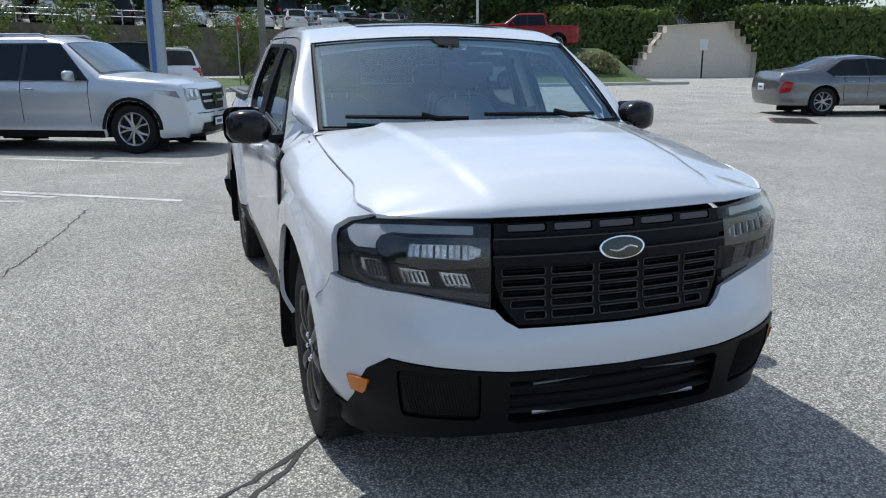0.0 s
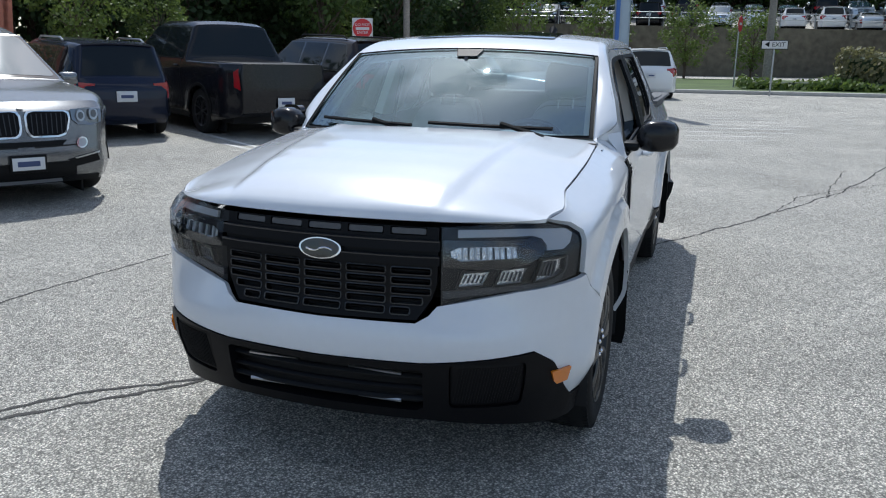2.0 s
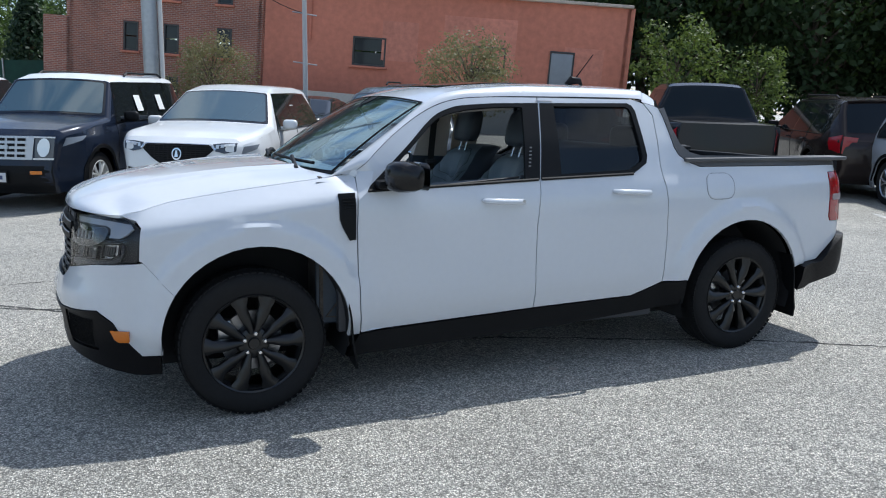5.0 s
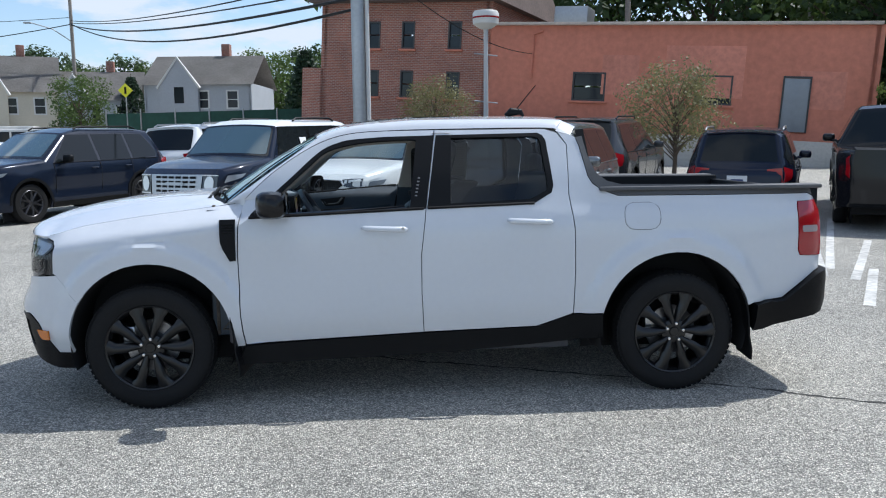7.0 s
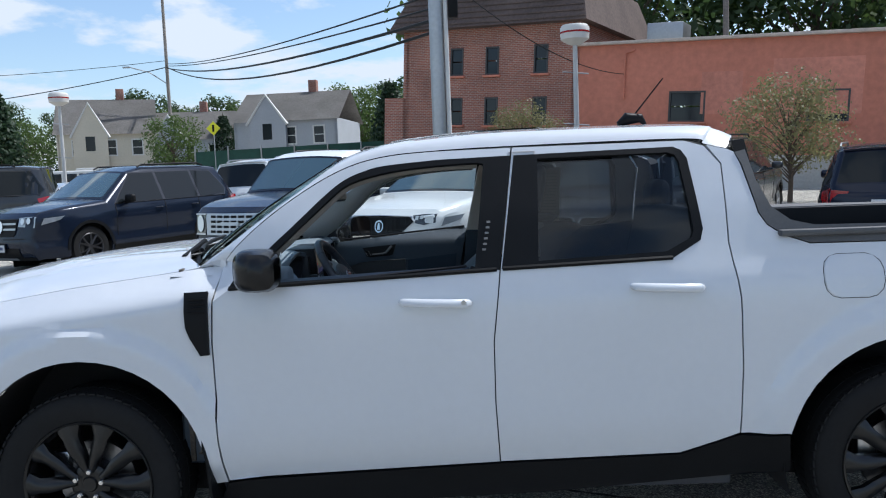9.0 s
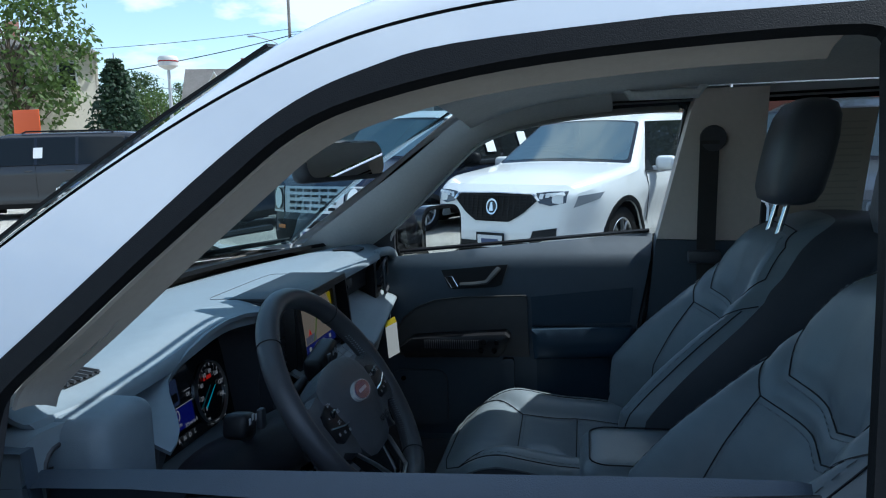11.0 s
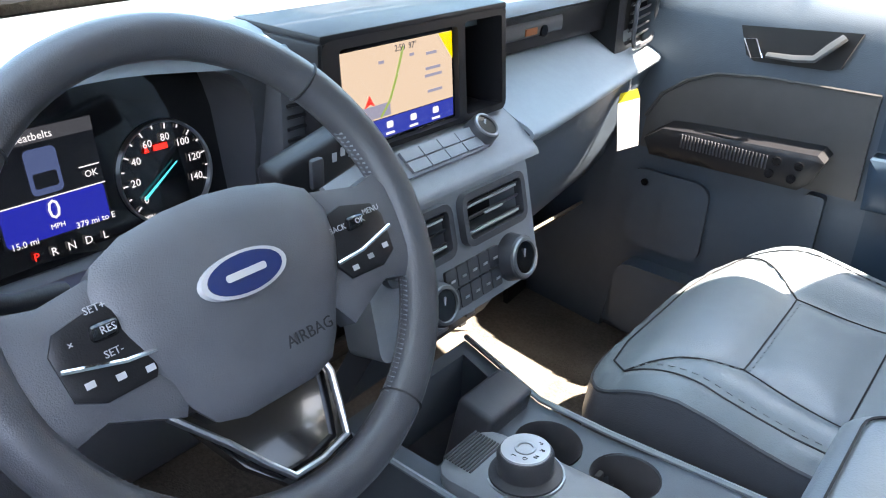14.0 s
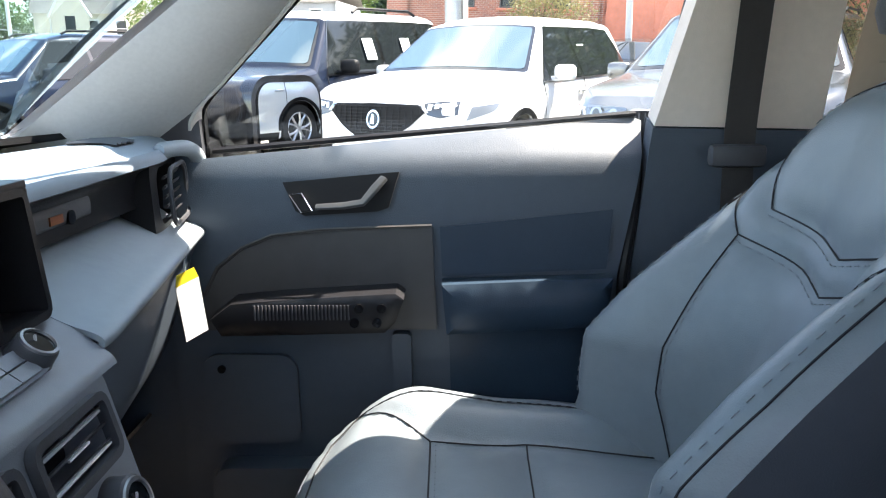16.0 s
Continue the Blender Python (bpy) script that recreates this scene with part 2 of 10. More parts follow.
def panel(bm, poly, surf, step=0.07, holes=(), depth=0.012, lift=0.0, puff=0.0, soft=0.012):
    """A curved panel: a polygon with holes in (u, v), laid on surf(u, v), with turned-in edges."""
    pts, edges = [], []
    for loop in (poly, *holes):
        d = dens(list(loop), step)
        b = len(pts)
        pts += d
        edges += [(b + i, b + (i + 1) % len(d)) for i in range(len(d))]
    rim = np.array(pts)
    if puff:
        for q in (0.35, 1.0, 2.0):
            pts += [p for p in dens(shrink(list(poly), soft * q), step) if inside(poly, *p) and np.min(np.hypot(rim[:, 0] - p[0], rim[:, 1] - p[1])) > soft * q * 0.7]
    arr = np.array(pts)
    (u0, v0), (u1, v1) = arr.min(0), arr.max(0)
    row = 0
    v = v0 + step * 0.5
    add = []
    while v < v1:
        u = u0 + step * (0.5 if row % 2 else 1.0)
        while u < u1:
            if np.min(np.hypot(arr[:, 0] - u, arr[:, 1] - v)) > 0.6 * step and inside(poly, u, v) and not any(inside(h, u, v) for h in holes):
                add.append((u, v))
            u += step
        v += step * 0.87
        row += 1
    got = geometry.delaunay_2d_cdt([Vector(p) for p in pts + add], edges, [], 0, 1e-6)
    vv, ff = got[0], got[2]
    keep = []
    for f in ff:
        cx, cy = sum(vv[i][0] for i in f) / 3, sum(vv[i][1] for i in f) / 3
        if inside(poly, cx, cy) and not any(inside(h, cx, cy) for h in holes):
            keep.append(f)

    def normal(u, v):
        e = 0.004
        a = surf(u + e, v) - surf(u - e, v)
        b = surf(u, v + e) - surf(u, v - e)
        return a.cross(b).normalized()

    used = sorted({i for f in keep for i in f})
    nr = {i: normal(*vv[i]) for i in used}
    rise = {i: lift for i in used}
    if puff:
        for i in used:
            d = seg_dist(rim, len(dens(list(poly), step)), vv[i])
            rise[i] = lift + puff * (1 - math.exp(-(d / soft) * 1.3))
    vs = {i: bm.verts.new(surf(*vv[i]) + nr[i] * rise[i]) for i in used}
    count = {}
    for f in keep:
        bm.faces.new([vs[i] for i in f])
        for a, b in ((f[0], f[1]), (f[1], f[2]), (f[2], f[0])):
            if (b, a) in count:
                del count[(b, a)]
            else:
                count[(a, b)] = 1
    if depth:
        low = {}
        for a, b in count:
            for i in (a, b):
                if i not in low:
                    low[i] = bm.verts.new(vs[i].co - nr[i] * depth)
            bm.faces.new((vs[b], vs[a], low[a], low[b]))
    return bm


def rr(x0, y0, x1, y1, r, k=3):
    """Rounded rectangle as a polygon."""
    out = []
    for cx, cy, a in ((x1 - r, y1 - r, 0), (x0 + r, y1 - r, 90), (x0 + r, y0 + r, 180), (x1 - r, y0 + r, 270)):
        for i in range(k + 1):
            t = radians(a + 90 * i / k)
            out.append((cx + r * math.cos(t), cy + r * math.sin(t)))
    return out


def smooth01(a, b, x):
    t = min(1, max(0, (x - a) / (b - a)))
    return t * t * (3 - 2 * t)


def arc(cx, cz, r, a0, a1, n=14):
    return [(cx + r * math.cos(radians(a0 + (a1 - a0) * i / n)), cz + r * math.sin(radians(a0 + (a1 - a0) * i / n))) for i in range(n + 1)]


# ---- the white pickup: outside ----
truck = thing("pickup_truck", Matrix(), "white four-door pickup truck with black wheels and trim, front windows lowered", "pickup truck")


def spline(pts, n=14):
    out = []
    k = len(pts)
    for i in range(k - 1):
        p0, p1, p2, p3 = (Vector(pts[max(i - 1, 0)]), Vector(pts[i]), Vector(pts[i + 1]), Vector(pts[min(i + 2, k - 1)]))
        for j in range(n):
            t = j / n
            out.append(0.5 * ((2 * p1) + (p2 - p0) * t + (2 * p0 - 5 * p1 + 4 * p2 - p3) * t * t + (3 * p1 - p0 - 3 * p2 + p3) * t ** 3))
    out.append(Vector(pts[-1]))
    return out


PLAN = spline([(-2.435, 0), (-2.425, 0.2), (-2.395, 0.42), (-2.33, 0.60), (-2.235, 0.735), (-2.10, 0.835), (-1.95, 0.885), (-1.55, 0.912),
               (-1.0, 0.903), (0, 0.905), (1.0, 0.905), (1.55, 0.915), (2.0, 0.905), (2.33, 0.87), (2.43, 0.83), (2.49, 0.74), (2.505, 0.5), (2.51, 0)])
PX = np.array([p[0] for p in PLAN]); PW = np.array([p[1] for p in PLAN])
PS = np.concatenate([[0], np.cumsum(np.hypot(np.diff(PX), np.diff(PW)))])
TX, TW = np.gradient(PX, PS), np.gradient(PW, PS)
REAR = int(np.argmax(PX > 2.2))


def ux(x):
    return float(np.interp(x, PX, PS))


def uy(w):
    k = int(np.argmax(PX > -1.6))
    return float(np.interp(w, PW[:k], PS[:k]))


SIDE_Z = ([0.15, 0.36, 0.47, 0.56, 0.75, 0.95, 1.05, 1.10, 1.13, 1.33, 1.54, 1.62], [0.07, 0.05, 0.012, 0.0, 0.0, 0.004, 0.014, 0.03, 0.048, 0.112, 0.205, 0.25])
FRONT_Z = ([0.20, 0.30, 0.42, 0.52, 0.57, 0.62, 0.66, 0.72, 0.87, 0.98, 1.02, 1.06], [0.10, 0.05, 0.025, 0.012, 0.0, 0.008, 0.035, 0.055, 0.062, 0.085, 0.11, 0.15])


def zcut(x):
    return float(np.interp(x, [-2.2, -2.15, -1.9, -1.6, -1.3, -1.05], [0.985, 0.995, 1.055, 1.10, 1.135, 1.165]))


def body(u, z):
    """The wrap-round body surface: u along the plan from the nose, positive down the driver's side."""
    s, a = (1 if u >= 0 else -1), abs(u)
    x, w = float(np.interp(a, PS, PX)), float(np.interp(a, PS, PW))
    tx, tw = float(np.interp(a, PS, TX)), float(np.interp(a, PS, TW))
    k = math.hypot(tx, tw)
    nx, nw = -tw / k, tx / k
    side, front = float(np.interp(z, *SIDE_Z)), float(np.interp(z, *FRONT_Z))
    if x < -0.93:
        zt = zcut(x)
        roll = (0.15 - 0.07 * smooth01(-1.85, -2.12, x)) * smooth01(zt - 0.13, zt + 0.02, z) ** 1.5 * (1 - smooth01(-1.05, -0.93, x))
        side = max(side * smooth01(-1.15, -0.93, x), 0) + roll + (0.05 * smooth01(0.47, 0.30, z) if z < 0.47 else 0) * (1 - smooth01(-1.15, -0.93, x))
    t = smooth01(0.55, 1.0, a)
    off = -(front * (1 - t) + side * t)
    for cx in (-1.515, 1.527):
        if abs(x - cx) < 0.8:
            d = math.hypot(x - cx, z - 0.40)
            off += 0.026 * (1 - smooth01(0.545, 0.572, d)) * smooth01(0.2, 0.45, z)
    return Vector((x + nx * off, -s * (w + nw * off), z))


def mirrored(poly):
    return [(-u, z) for u, z in poly][::-1]


def both(name, poly, material, label="", holes=(), step=0.07, depth=0.014, lift=0.0, parent=None):
    made = []
    for f in (lambda p: p, mirrored):
        bm = bmesh.new()
        panel(bm, f(poly), body, step, [f(h) for h in holes], depth, lift)
        made.append(part(name, bm, material, parent or truck, label))
    return made


def U(pts):
    """Side points (x, z) to (u, z)."""
    return [(ux(x), z) for x, z in pts]


def V(pts):
    """Front points (y, z) to (u, z)."""
    return [(uy(y), z) for y, z in pts]


GAP = 0.0035
# front fascia, in one piece across the nose
fas = V([(0.0, 0.652), (0.355, 0.655), (0.40, 0.68), (0.43, 0.712), (0.70, 0.762)]) + U([(-2.056, 0.785), (-2.03, 0.79), (-1.90, 0.635)])
fas += U(arc(-1.515, 0.40, 0.452, 149, 187, 6)) + U([(-1.975, 0.345), (-2.06, 0.343), (-2.11, 0.40), (-2.17, 0.505)]) + V([(0.735, 0.556), (0.60, 0.54), (0.38, 0.522), (0.0, 0.518)])
whole = fas + [(-u, z) for u, z in fas[::-1]][1:-1]
bm = bmesh.new()
panel(bm, whole, body, 0.06, depth=0.02)
part("front_bumper_cover", bm, WHITE, truck)
# lower bumper, black, with the air opening
low = V([(0.0, 0.515), (0.38, 0.519), (0.60, 0.537), (0.735, 0.552)]) + U([(-2.168, 0.50), (-2.105, 0.395), (-2.057, 0.338), (-1.975, 0.34), (-1.975, 0.25), (-2.10, 0.245)]) + V([(0.66, 0.275), (0.42, 0.30), (0.0, 0.30)])
whole = low + [(-u, z) for u, z in low[::-1]][1:-1]
mouth = [(-uy(0.385), 0.35), (-uy(0.36), 0.335), (uy(0.36), 0.335), (uy(0.385), 0.35), (uy(0.385), 0.485), (uy(0.37), 0.495), (-uy(0.37), 0.495), (-uy(0.385), 0.485)]
podh = [rr(uy(0.475), 0.352, uy(0.715), 0.522, 0.02), mirrored(rr(uy(0.475), 0.352, uy(0.715), 0.522, 0.02))]
bm = bmesh.new()
panel(bm, whole, body, 0.06, [mouth[::-1], *podh], 0.05, lift=0.006)
lower = part("lower_bumper", bm, GRILLEBLK, truck, "matt black lower bumper with air intake")
for h in podh:
    bm = bmesh.new()
    panel(bm, shrink(h, 0.004), body, 0.05, depth=0.02, lift=-0.004, puff=0.004, soft=0.01)
    s = 1 if h[0][0] > 0 else -1
    fog = part("fog_lamp_cover", bm, GRILLEBLK, lower)
    for k in range(22):
        uu = uy(0.50) + (uy(0.695) - uy(0.50)) * k / 21
        bm = bmesh.new()
        tube(bm, [body(s * (uu - 0.012), 0.37) + Vector((-0.001, 0, 0)), body(s * uu, 0.437) + Vector((-0.001, 0, 0)), body(s * (uu + 0.012), 0.505) + Vector((-0.001, 0, 0))], 0.0022, 4)
        part("cover_rib", bm, BLACKPL, fog)
# black sheet added in place of the deep shade inside the intake
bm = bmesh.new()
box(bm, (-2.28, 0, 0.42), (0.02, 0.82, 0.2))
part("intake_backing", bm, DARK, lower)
for z in (0.375, 0.415, 0.458):
    bm = bmesh.new()
    tube(bm, [(-2.39 + 0.10 * (y / 0.39) ** 2 * 0.4, y, z) for y in lin(-0.385, 0.385, 9)], 0.011, 8, flat=0.5)
    part("intake_bar", bm, BLACKPL if z != 0.415 else GRILLEBLK, lower)
for s in (-1, 1):
    for z in (0.366, 0.468):
        bm = bmesh.new()
        tube(bm, [(-2.375, s * y, z) for y in (0.10, 0.2, 0.3)], 0.007, 6)
        part("intake_grille_bar", bm, SILVER, lower)

# fenders
cutx = [-2.15, -2.05, -1.9, -1.75, -1.6, -1.45, -1.3, -1.15, -1.06]
fend = [(ux(-2.045), 0.80)] + [(ux(-2.035), 0.95), (ux(-2.07), 0.978)] + [(ux(x), zcut(x)) for x in cutx]
fend += U([(-1.005, 1.17), (-0.998, 1.15), (-1.018, 1.05), (-1.025, 0.895), (-1.018, 0.536), (-1.002, 0.36), (-1.066, 0.355)]) + U(arc(-1.515, 0.40, 0.452, -4, 148, 18)) + U([(-1.903, 0.64), (-2.03, 0.793)])
both("fender", fend, WHITE, depth=0.02, step=0.03)
vent = U([(-1.117, 1.078), (-1.03, 1.08), (-1.032, 0.855), (-1.064, 0.853), (-1.10, 0.92), (-1.114, 0.96)])
for ob in both("fender_vent", vent, BLACKPL, "black fender vent trim", depth=0.012, lift=0.012, step=0.05):
    for k in range(4):
        bm = bmesh.new()
        z = 1.062 - 0.016 * k
        s = -1 if ob.data.vertices[0].co.y < 0 else 1
        tube(bm, [body(-s * ux(x), z) + Vector((0, s * 0.013, 0)) for x in (-1.10, -1.07, -1.04)], 0.004, 4)
        part("vent_rib", bm, GRILLEBLK, ob)

# doors
CUT = [(-0.985, 1.19), (-0.855, 1.314), (-0.695, 1.431), (-0.537, 1.516), (-0.382, 1.558), (-0.18, 1.573), (0.118, 1.580), (0.77, 1.583), (0.845, 1.56), (0.895, 1.49)]
d1 = [(-0.992, 1.185), (-1.012, 1.05), (-1.019, 0.895), (-1.012, 0.536), (-0.995, 0.366), (0.024, 0.408), (0.013, 0.64), (0.014, 0.87), (0.046, 1.13), (0.110, 1.577)] + CUT[5:0:-1]
w1 = [(-0.955, 1.092), (-0.94, 1.115), (-0.725, 1.305), (-0.60, 1.42), (-0.529, 1.473), (-0.46, 1.502), (-0.376, 1.522), (-0.175, 1.537), (0.1055, 1.543), (0.0435, 1.13)]
o1 = [(-0.812, 1.108), (-0.806, 1.185), (-0.795, 1.212), (-0.735, 1.268), (-0.60, 1.392), (-0.53, 1.450), (-0.45, 1.481), (-0.327, 1.505), (-0.17, 1.518), (-0.015, 1.522), (0.0, 1.505), (-0.045, 1.13)]
w1 = [w1[0]] + [tuple(p) for p in spline(w1[1:8], 4)] + w1[8:]
o1 = [o1[0]] + [tuple(p) for p in spline(o1[1:11], 4)] + o1[11:]
CUTF = [tuple(p) for p in spline(CUT, 5)]
d1 = d1[:10] + CUTF[25:0:-1]
d2 = [(0.0285, 0.409), (0.692, 0.425), (0.905, 0.5), (0.915, 0.745), (0.912, 0.998), (0.886, 1.198), (0.894, 1.485), (0.842, 1.556), (0.77, 1.579), (0.1155, 1.577), (0.0505, 1.13), (0.0185, 0.87), (0.0175, 0.64)]
w2 = [(0.057, 1.132), (0.1215, 1.543), (0.725, 1.553), (0.752, 1.54), (0.77, 1.51), (0.797, 1.25), (0.785, 1.21), (0.68, 1.15)]
o2 = [(0.19, 1.155), (0.208, 1.53), (0.70, 1.535), (0.728, 1.525), (0.74, 1.50), (0.766, 1.245), (0.755, 1.22), (0.66, 1.172)]
for nm, dd, ww, oo, hx in (("front_door", d1, w1, o1, (-0.32, -0.067)), ("rear_door", d2, w2, o2, (0.521, 0.777))):
    doors = both(nm, U(dd), WHITE, holes=[U(ww)], depth=0.022)
    for s, door in zip((1, -1), doors):
        f = (lambda p: p) if s == 1 else mirrored
        bm = bmesh.new()
        panel(bm, f(shrink(U(ww), -0.0025)), body, 0.05, [f(U(oo))], 0.018, lift=0.003)
        part("window_frame", bm, BLACKPL, door, "black window surround")
        # belt moulding
        bm = bmesh.new()
        a, b = ww[0], ww[-1] if nm == "front_door" else ww[-1]
        xs = lin(ww[0][0], (0.035 if nm == "front_door" else 0.68), 8)
        zs = (lambda x: 1.094 + (x + 0.955) / 0.99 * 0.036) if nm == "front_door" else (lambda x: 1.132 + (x - 0.063) / 0.617 * 0.018)
        tube(bm, [body(s * ux(x), zs(x)) + Vector((0, -s * 0.004, 0)) for x in xs], 0.009, 6)
        part("belt_moulding", bm, BLACKPL, door)
        # handle with its grip hollow
        bm = bmesh.new()
        zc = 1.022 if nm == "front_door" else 1.05
        pts = [body(s * ux(x), zc + (0.012 * (1 - t)) - 0.006) + Vector((0, -s * h, 0)) for t, x, h in zip((0, .1, .3, .7, .9, 1), [hx[0] + (hx[1] - hx[0]) * q for q in (0, .06, .3, .7, .94, 1)], (0.0, 0.022, 0.034, 0.034, 0.026, 0.0))]
        tube(bm, pts, [0.011, 0.016, 0.017, 0.017, 0.018, 0.012], 10, flat=0.75)
        hd = part("door_handle", bm, WHITE, door)
        if nm == "front_door" and s == 1:
            bm = bmesh.new()
            p = body(ux(-0.09), zc) + Vector((0, -0.04, 0))
            cyl(bm, p + Vector((0, 0.02, 0)), p + Vector((0, -0.004, 0)), 0.009, n=14)
            part("lock_cylinder", bm, SILVER, hd)
# badge strip on the driver's centre pillar: unreadable bars
bm = bmesh.new()
for k in range(6):
    p = body(ux(-0.008 + 0.004 * k), 1.20 + 0.02 * k) + Vector((0, -0.002, 0))
    box(bm, p, (0.014, 0.003, 0.013))
part("pillar_badge", bm, mat("badge_grey", (0.22, 0.22, 0.23), 0.4, 0.5), truck)

# bed sides with the roof buttress
bed = [(0.911, 0.50), (0.9205, 0.745), (0.9175, 0.998), (0.8915, 1.198), (0.8995, 1.488), (0.853, 1.559), (0.925, 1.541), (0.95, 1.530), (0.968, 1.48), (1.006, 1.30), (1.033, 1.255), (1.09, 1.215), (1.18, 1.183), (1.8, 1.18), (2.40, 1.178), (2.45, 1.165)]
bed += [(2.462, 1.14), (2.30, 1.135), (2.285, 1.10), (2.285, 0.84), (2.30, 0.81), (2.455, 0.80), (2.45, 0.72), (2.40, 0.71), (2.33, 0.66), (2.19, 0.56), (2.0, 0.54)]
bed += arc(1.527, 0.40, 0.455, 16, 168, 18) + [(1.08, 0.50)]
both("bed_side", U(bed), WHITE, depth=0.02, step=0.035)
trim = [(0.952, 1.526), (0.992, 1.535), (1.015, 1.42), (1.055, 1.32), (1.12, 1.27), (1.20, 1.25), (1.8, 1.243), (2.42, 1.235), (2.45, 1.20), (2.45, 1.168), (2.40, 1.181), (1.8, 1.184), (1.18, 1.187), (1.09, 1.219), (1.033, 1.259), (1.009, 1.304), (0.972, 1.482)]
both("bed_rail_cap", U(trim), GREYPL, "dark grey plastic bed rail cap", depth=0.08, lift=0.004)
for ob in both("tail_light", U([(2.465, 1.138), (2.302, 1.131), (2.289, 1.098), (2.289, 0.842), (2.302, 0.814), (2.46, 0.804)]), REDLENS, "red tail light cluster", depth=0.03, lift=0.006):
    s = -1 if ob.data.vertices[0].co.y < 0 else 1
    bm = bmesh.new()
    panel(bm, (lambda p: p if s == -1 else mirrored(p))(U(rr(2.31, 0.95, 2.42, 0.99, 0.012))), body, 0.04, depth=0.008, lift=0.009)
    part("reverse_lamp", bm, mat("reverse_lens", (0.35, 0.3, 0.3), 0.2), ob)
for ob in both("fuel_door", U(rr(1.215, 0.992, 1.42, 1.14, 0.055)), WHITE, depth=0.006, lift=0.0025)[1:]:
    bpy.data.objects.remove(ob)
# dark outline drawn as the shade line of the fuel door's gap
bm = bmesh.new()
tube(bm, [body(u, z) for u, z in U(rr(1.211, 0.988, 1.424, 1.144, 0.057))], 0.0014, 4, closed=True)
part("fuel_door_gap", bm, DARK, truck)
both("rear_bumper", U([(2.0, 0.535), (2.19, 0.553), (2.33, 0.653), (2.40, 0.703), (2.45, 0.713)]) + [(ux(2.509) + 0.3, 0.713), (ux(2.509) + 0.3, 0.47)] + U([(2.45, 0.47), (2.0, 0.385)]), GRILLEBLK, "textured black rear bumper", depth=0.10, lift=0.045)
both("tailgate", [(ux(2.468), 1.165), (PS[-1] - 0.002, 1.175), (PS[-1] - 0.002, 0.72), (ux(2.46), 0.72)], WHITE, depth=0.05)
# sills
both("rocker_panel", U([(-1.002, 0.352), (0.03, 0.398), (0.692, 0.415), (0.905, 0.49), (1.078, 0.49), (1.10, 0.34), (0.2, 0.275), (-1.06, 0.235)]), BLACKPL, "matt black sill", depth=0.12)

# roof, pillars and screens
C0 = CUT[:-1] + [(0.925, 1.540)]
C1 = [(-1.10, 0.735, 1.168), (-0.93, 0.713, 1.286), (-0.75, 0.690, 1.410), (-0.575, 0.665, 1.535), (-0.41, 0.640, 1.597), (-0.18, 0.62, 1.625), (0.118, 0.61, 1.640), (0.80, 0.60, 1.638), (0.91, 0.60, 1.622), (0.98, 0.60, 1.592)]
c0f = [body(ux(p[0]), p[1] + 0.004) for p in spline(C0, 6)]
c1f = spline([(x, -y, z) for x, y, z in C1], 6)
for s in (1, -1):
    bm = bmesh.new()
    rows = []
    for p, q in zip(c0f, c1f):
        p, q = Vector((p[0], s * p[1], p[2])), Vector((q[0], s * q[1], q[2]))
        mid = (p + q) / 2 + Vector((0, -s * 0.010, 0.014))
        rows.append([p * (1 - t) ** 2 + mid * 2 * t * (1 - t) + q * t * t for t in lin(0, 1, 6)])
    vv = [[bm.verts.new(p) for p in r] for r in rows]
    for i in range(len(vv) - 1):
        for j in range(5):
            bm.faces.new((vv[i][j], vv[i + 1][j], vv[i + 1][j + 1], vv[i][j + 1]))
    bmesh.ops.recalc_face_normals(bm, faces=bm.faces[:])
    part("roof_pillar", bm, WHITE, truck)
    # foot of the pillar, down to the fender and the corner of the bonnet
    low = [Vector((p.x, -s * abs(p.y), p.z)) for p in [body(ux(x), z) for x, z in ((-1.14, 1.158), (-1.105, 1.162), (-1.075, 1.165), (-1.05, 1.167), (-1.02, 1.163), (-0.985, 1.156))]]
    foot = [Vector((r.x, -s * abs(r.y), r.z)) for r in rows[0]][::-1]
    bm = bmesh.new()
    grid(bm, lambda a, b: foot[a] * (1 - b) + low[a] * b, range(6), lin(0, 1, 5))
    bmesh.ops.recalc_face_normals(bm, faces=bm.faces[:])
    part("pillar_foot", bm, WHITE, truck)
    # gasket along the door opening and beside the screen
    bm = bmesh.new()
    tube(bm, [Vector((p[0], s * p[1], p[2])) + Vector((0, s * 0.010, 0)) for p in c0f[:-5]], 0.0045, 5)
    part("door_seal", bm, BLACKPL, truck)


def roofp(k, a):
    """Roof point: k counts along the edge curve, a runs from side to side."""
    i = min(len(c1f) - 1, max(0, int(k)))
    j = min(len(c1f) - 1, i + 1)
    q = c1f[i] * (1 - (k - i)) + c1f[j] * (k - i)
    crown = 0.034
    return Vector((q[0] - 0.03 * (1 - a * a) * (1 - smooth01(18, 24, k)), q[1] * a, q[2] + crown * (1 - a * a)))


bm = bmesh.new()
grid(bm, roofp, lin(18, len(c1f) - 1, 26), lin(-1, 1, 21))
bmesh.ops.recalc_face_normals(bm, faces=bm.faces[:])
part("roof", bm, WHITE, truck)
bm = bmesh.new()
panel(bm, rr(24.5, -0.62, 37.5, 0.62, 0.3), lambda k, a: roofp(k, a) + Vector((0, 0, 0.005)), 0.45, depth=0.0)
part("sunroof", bm, GLOSSBLK, truck, "dark glass sunroof panel")


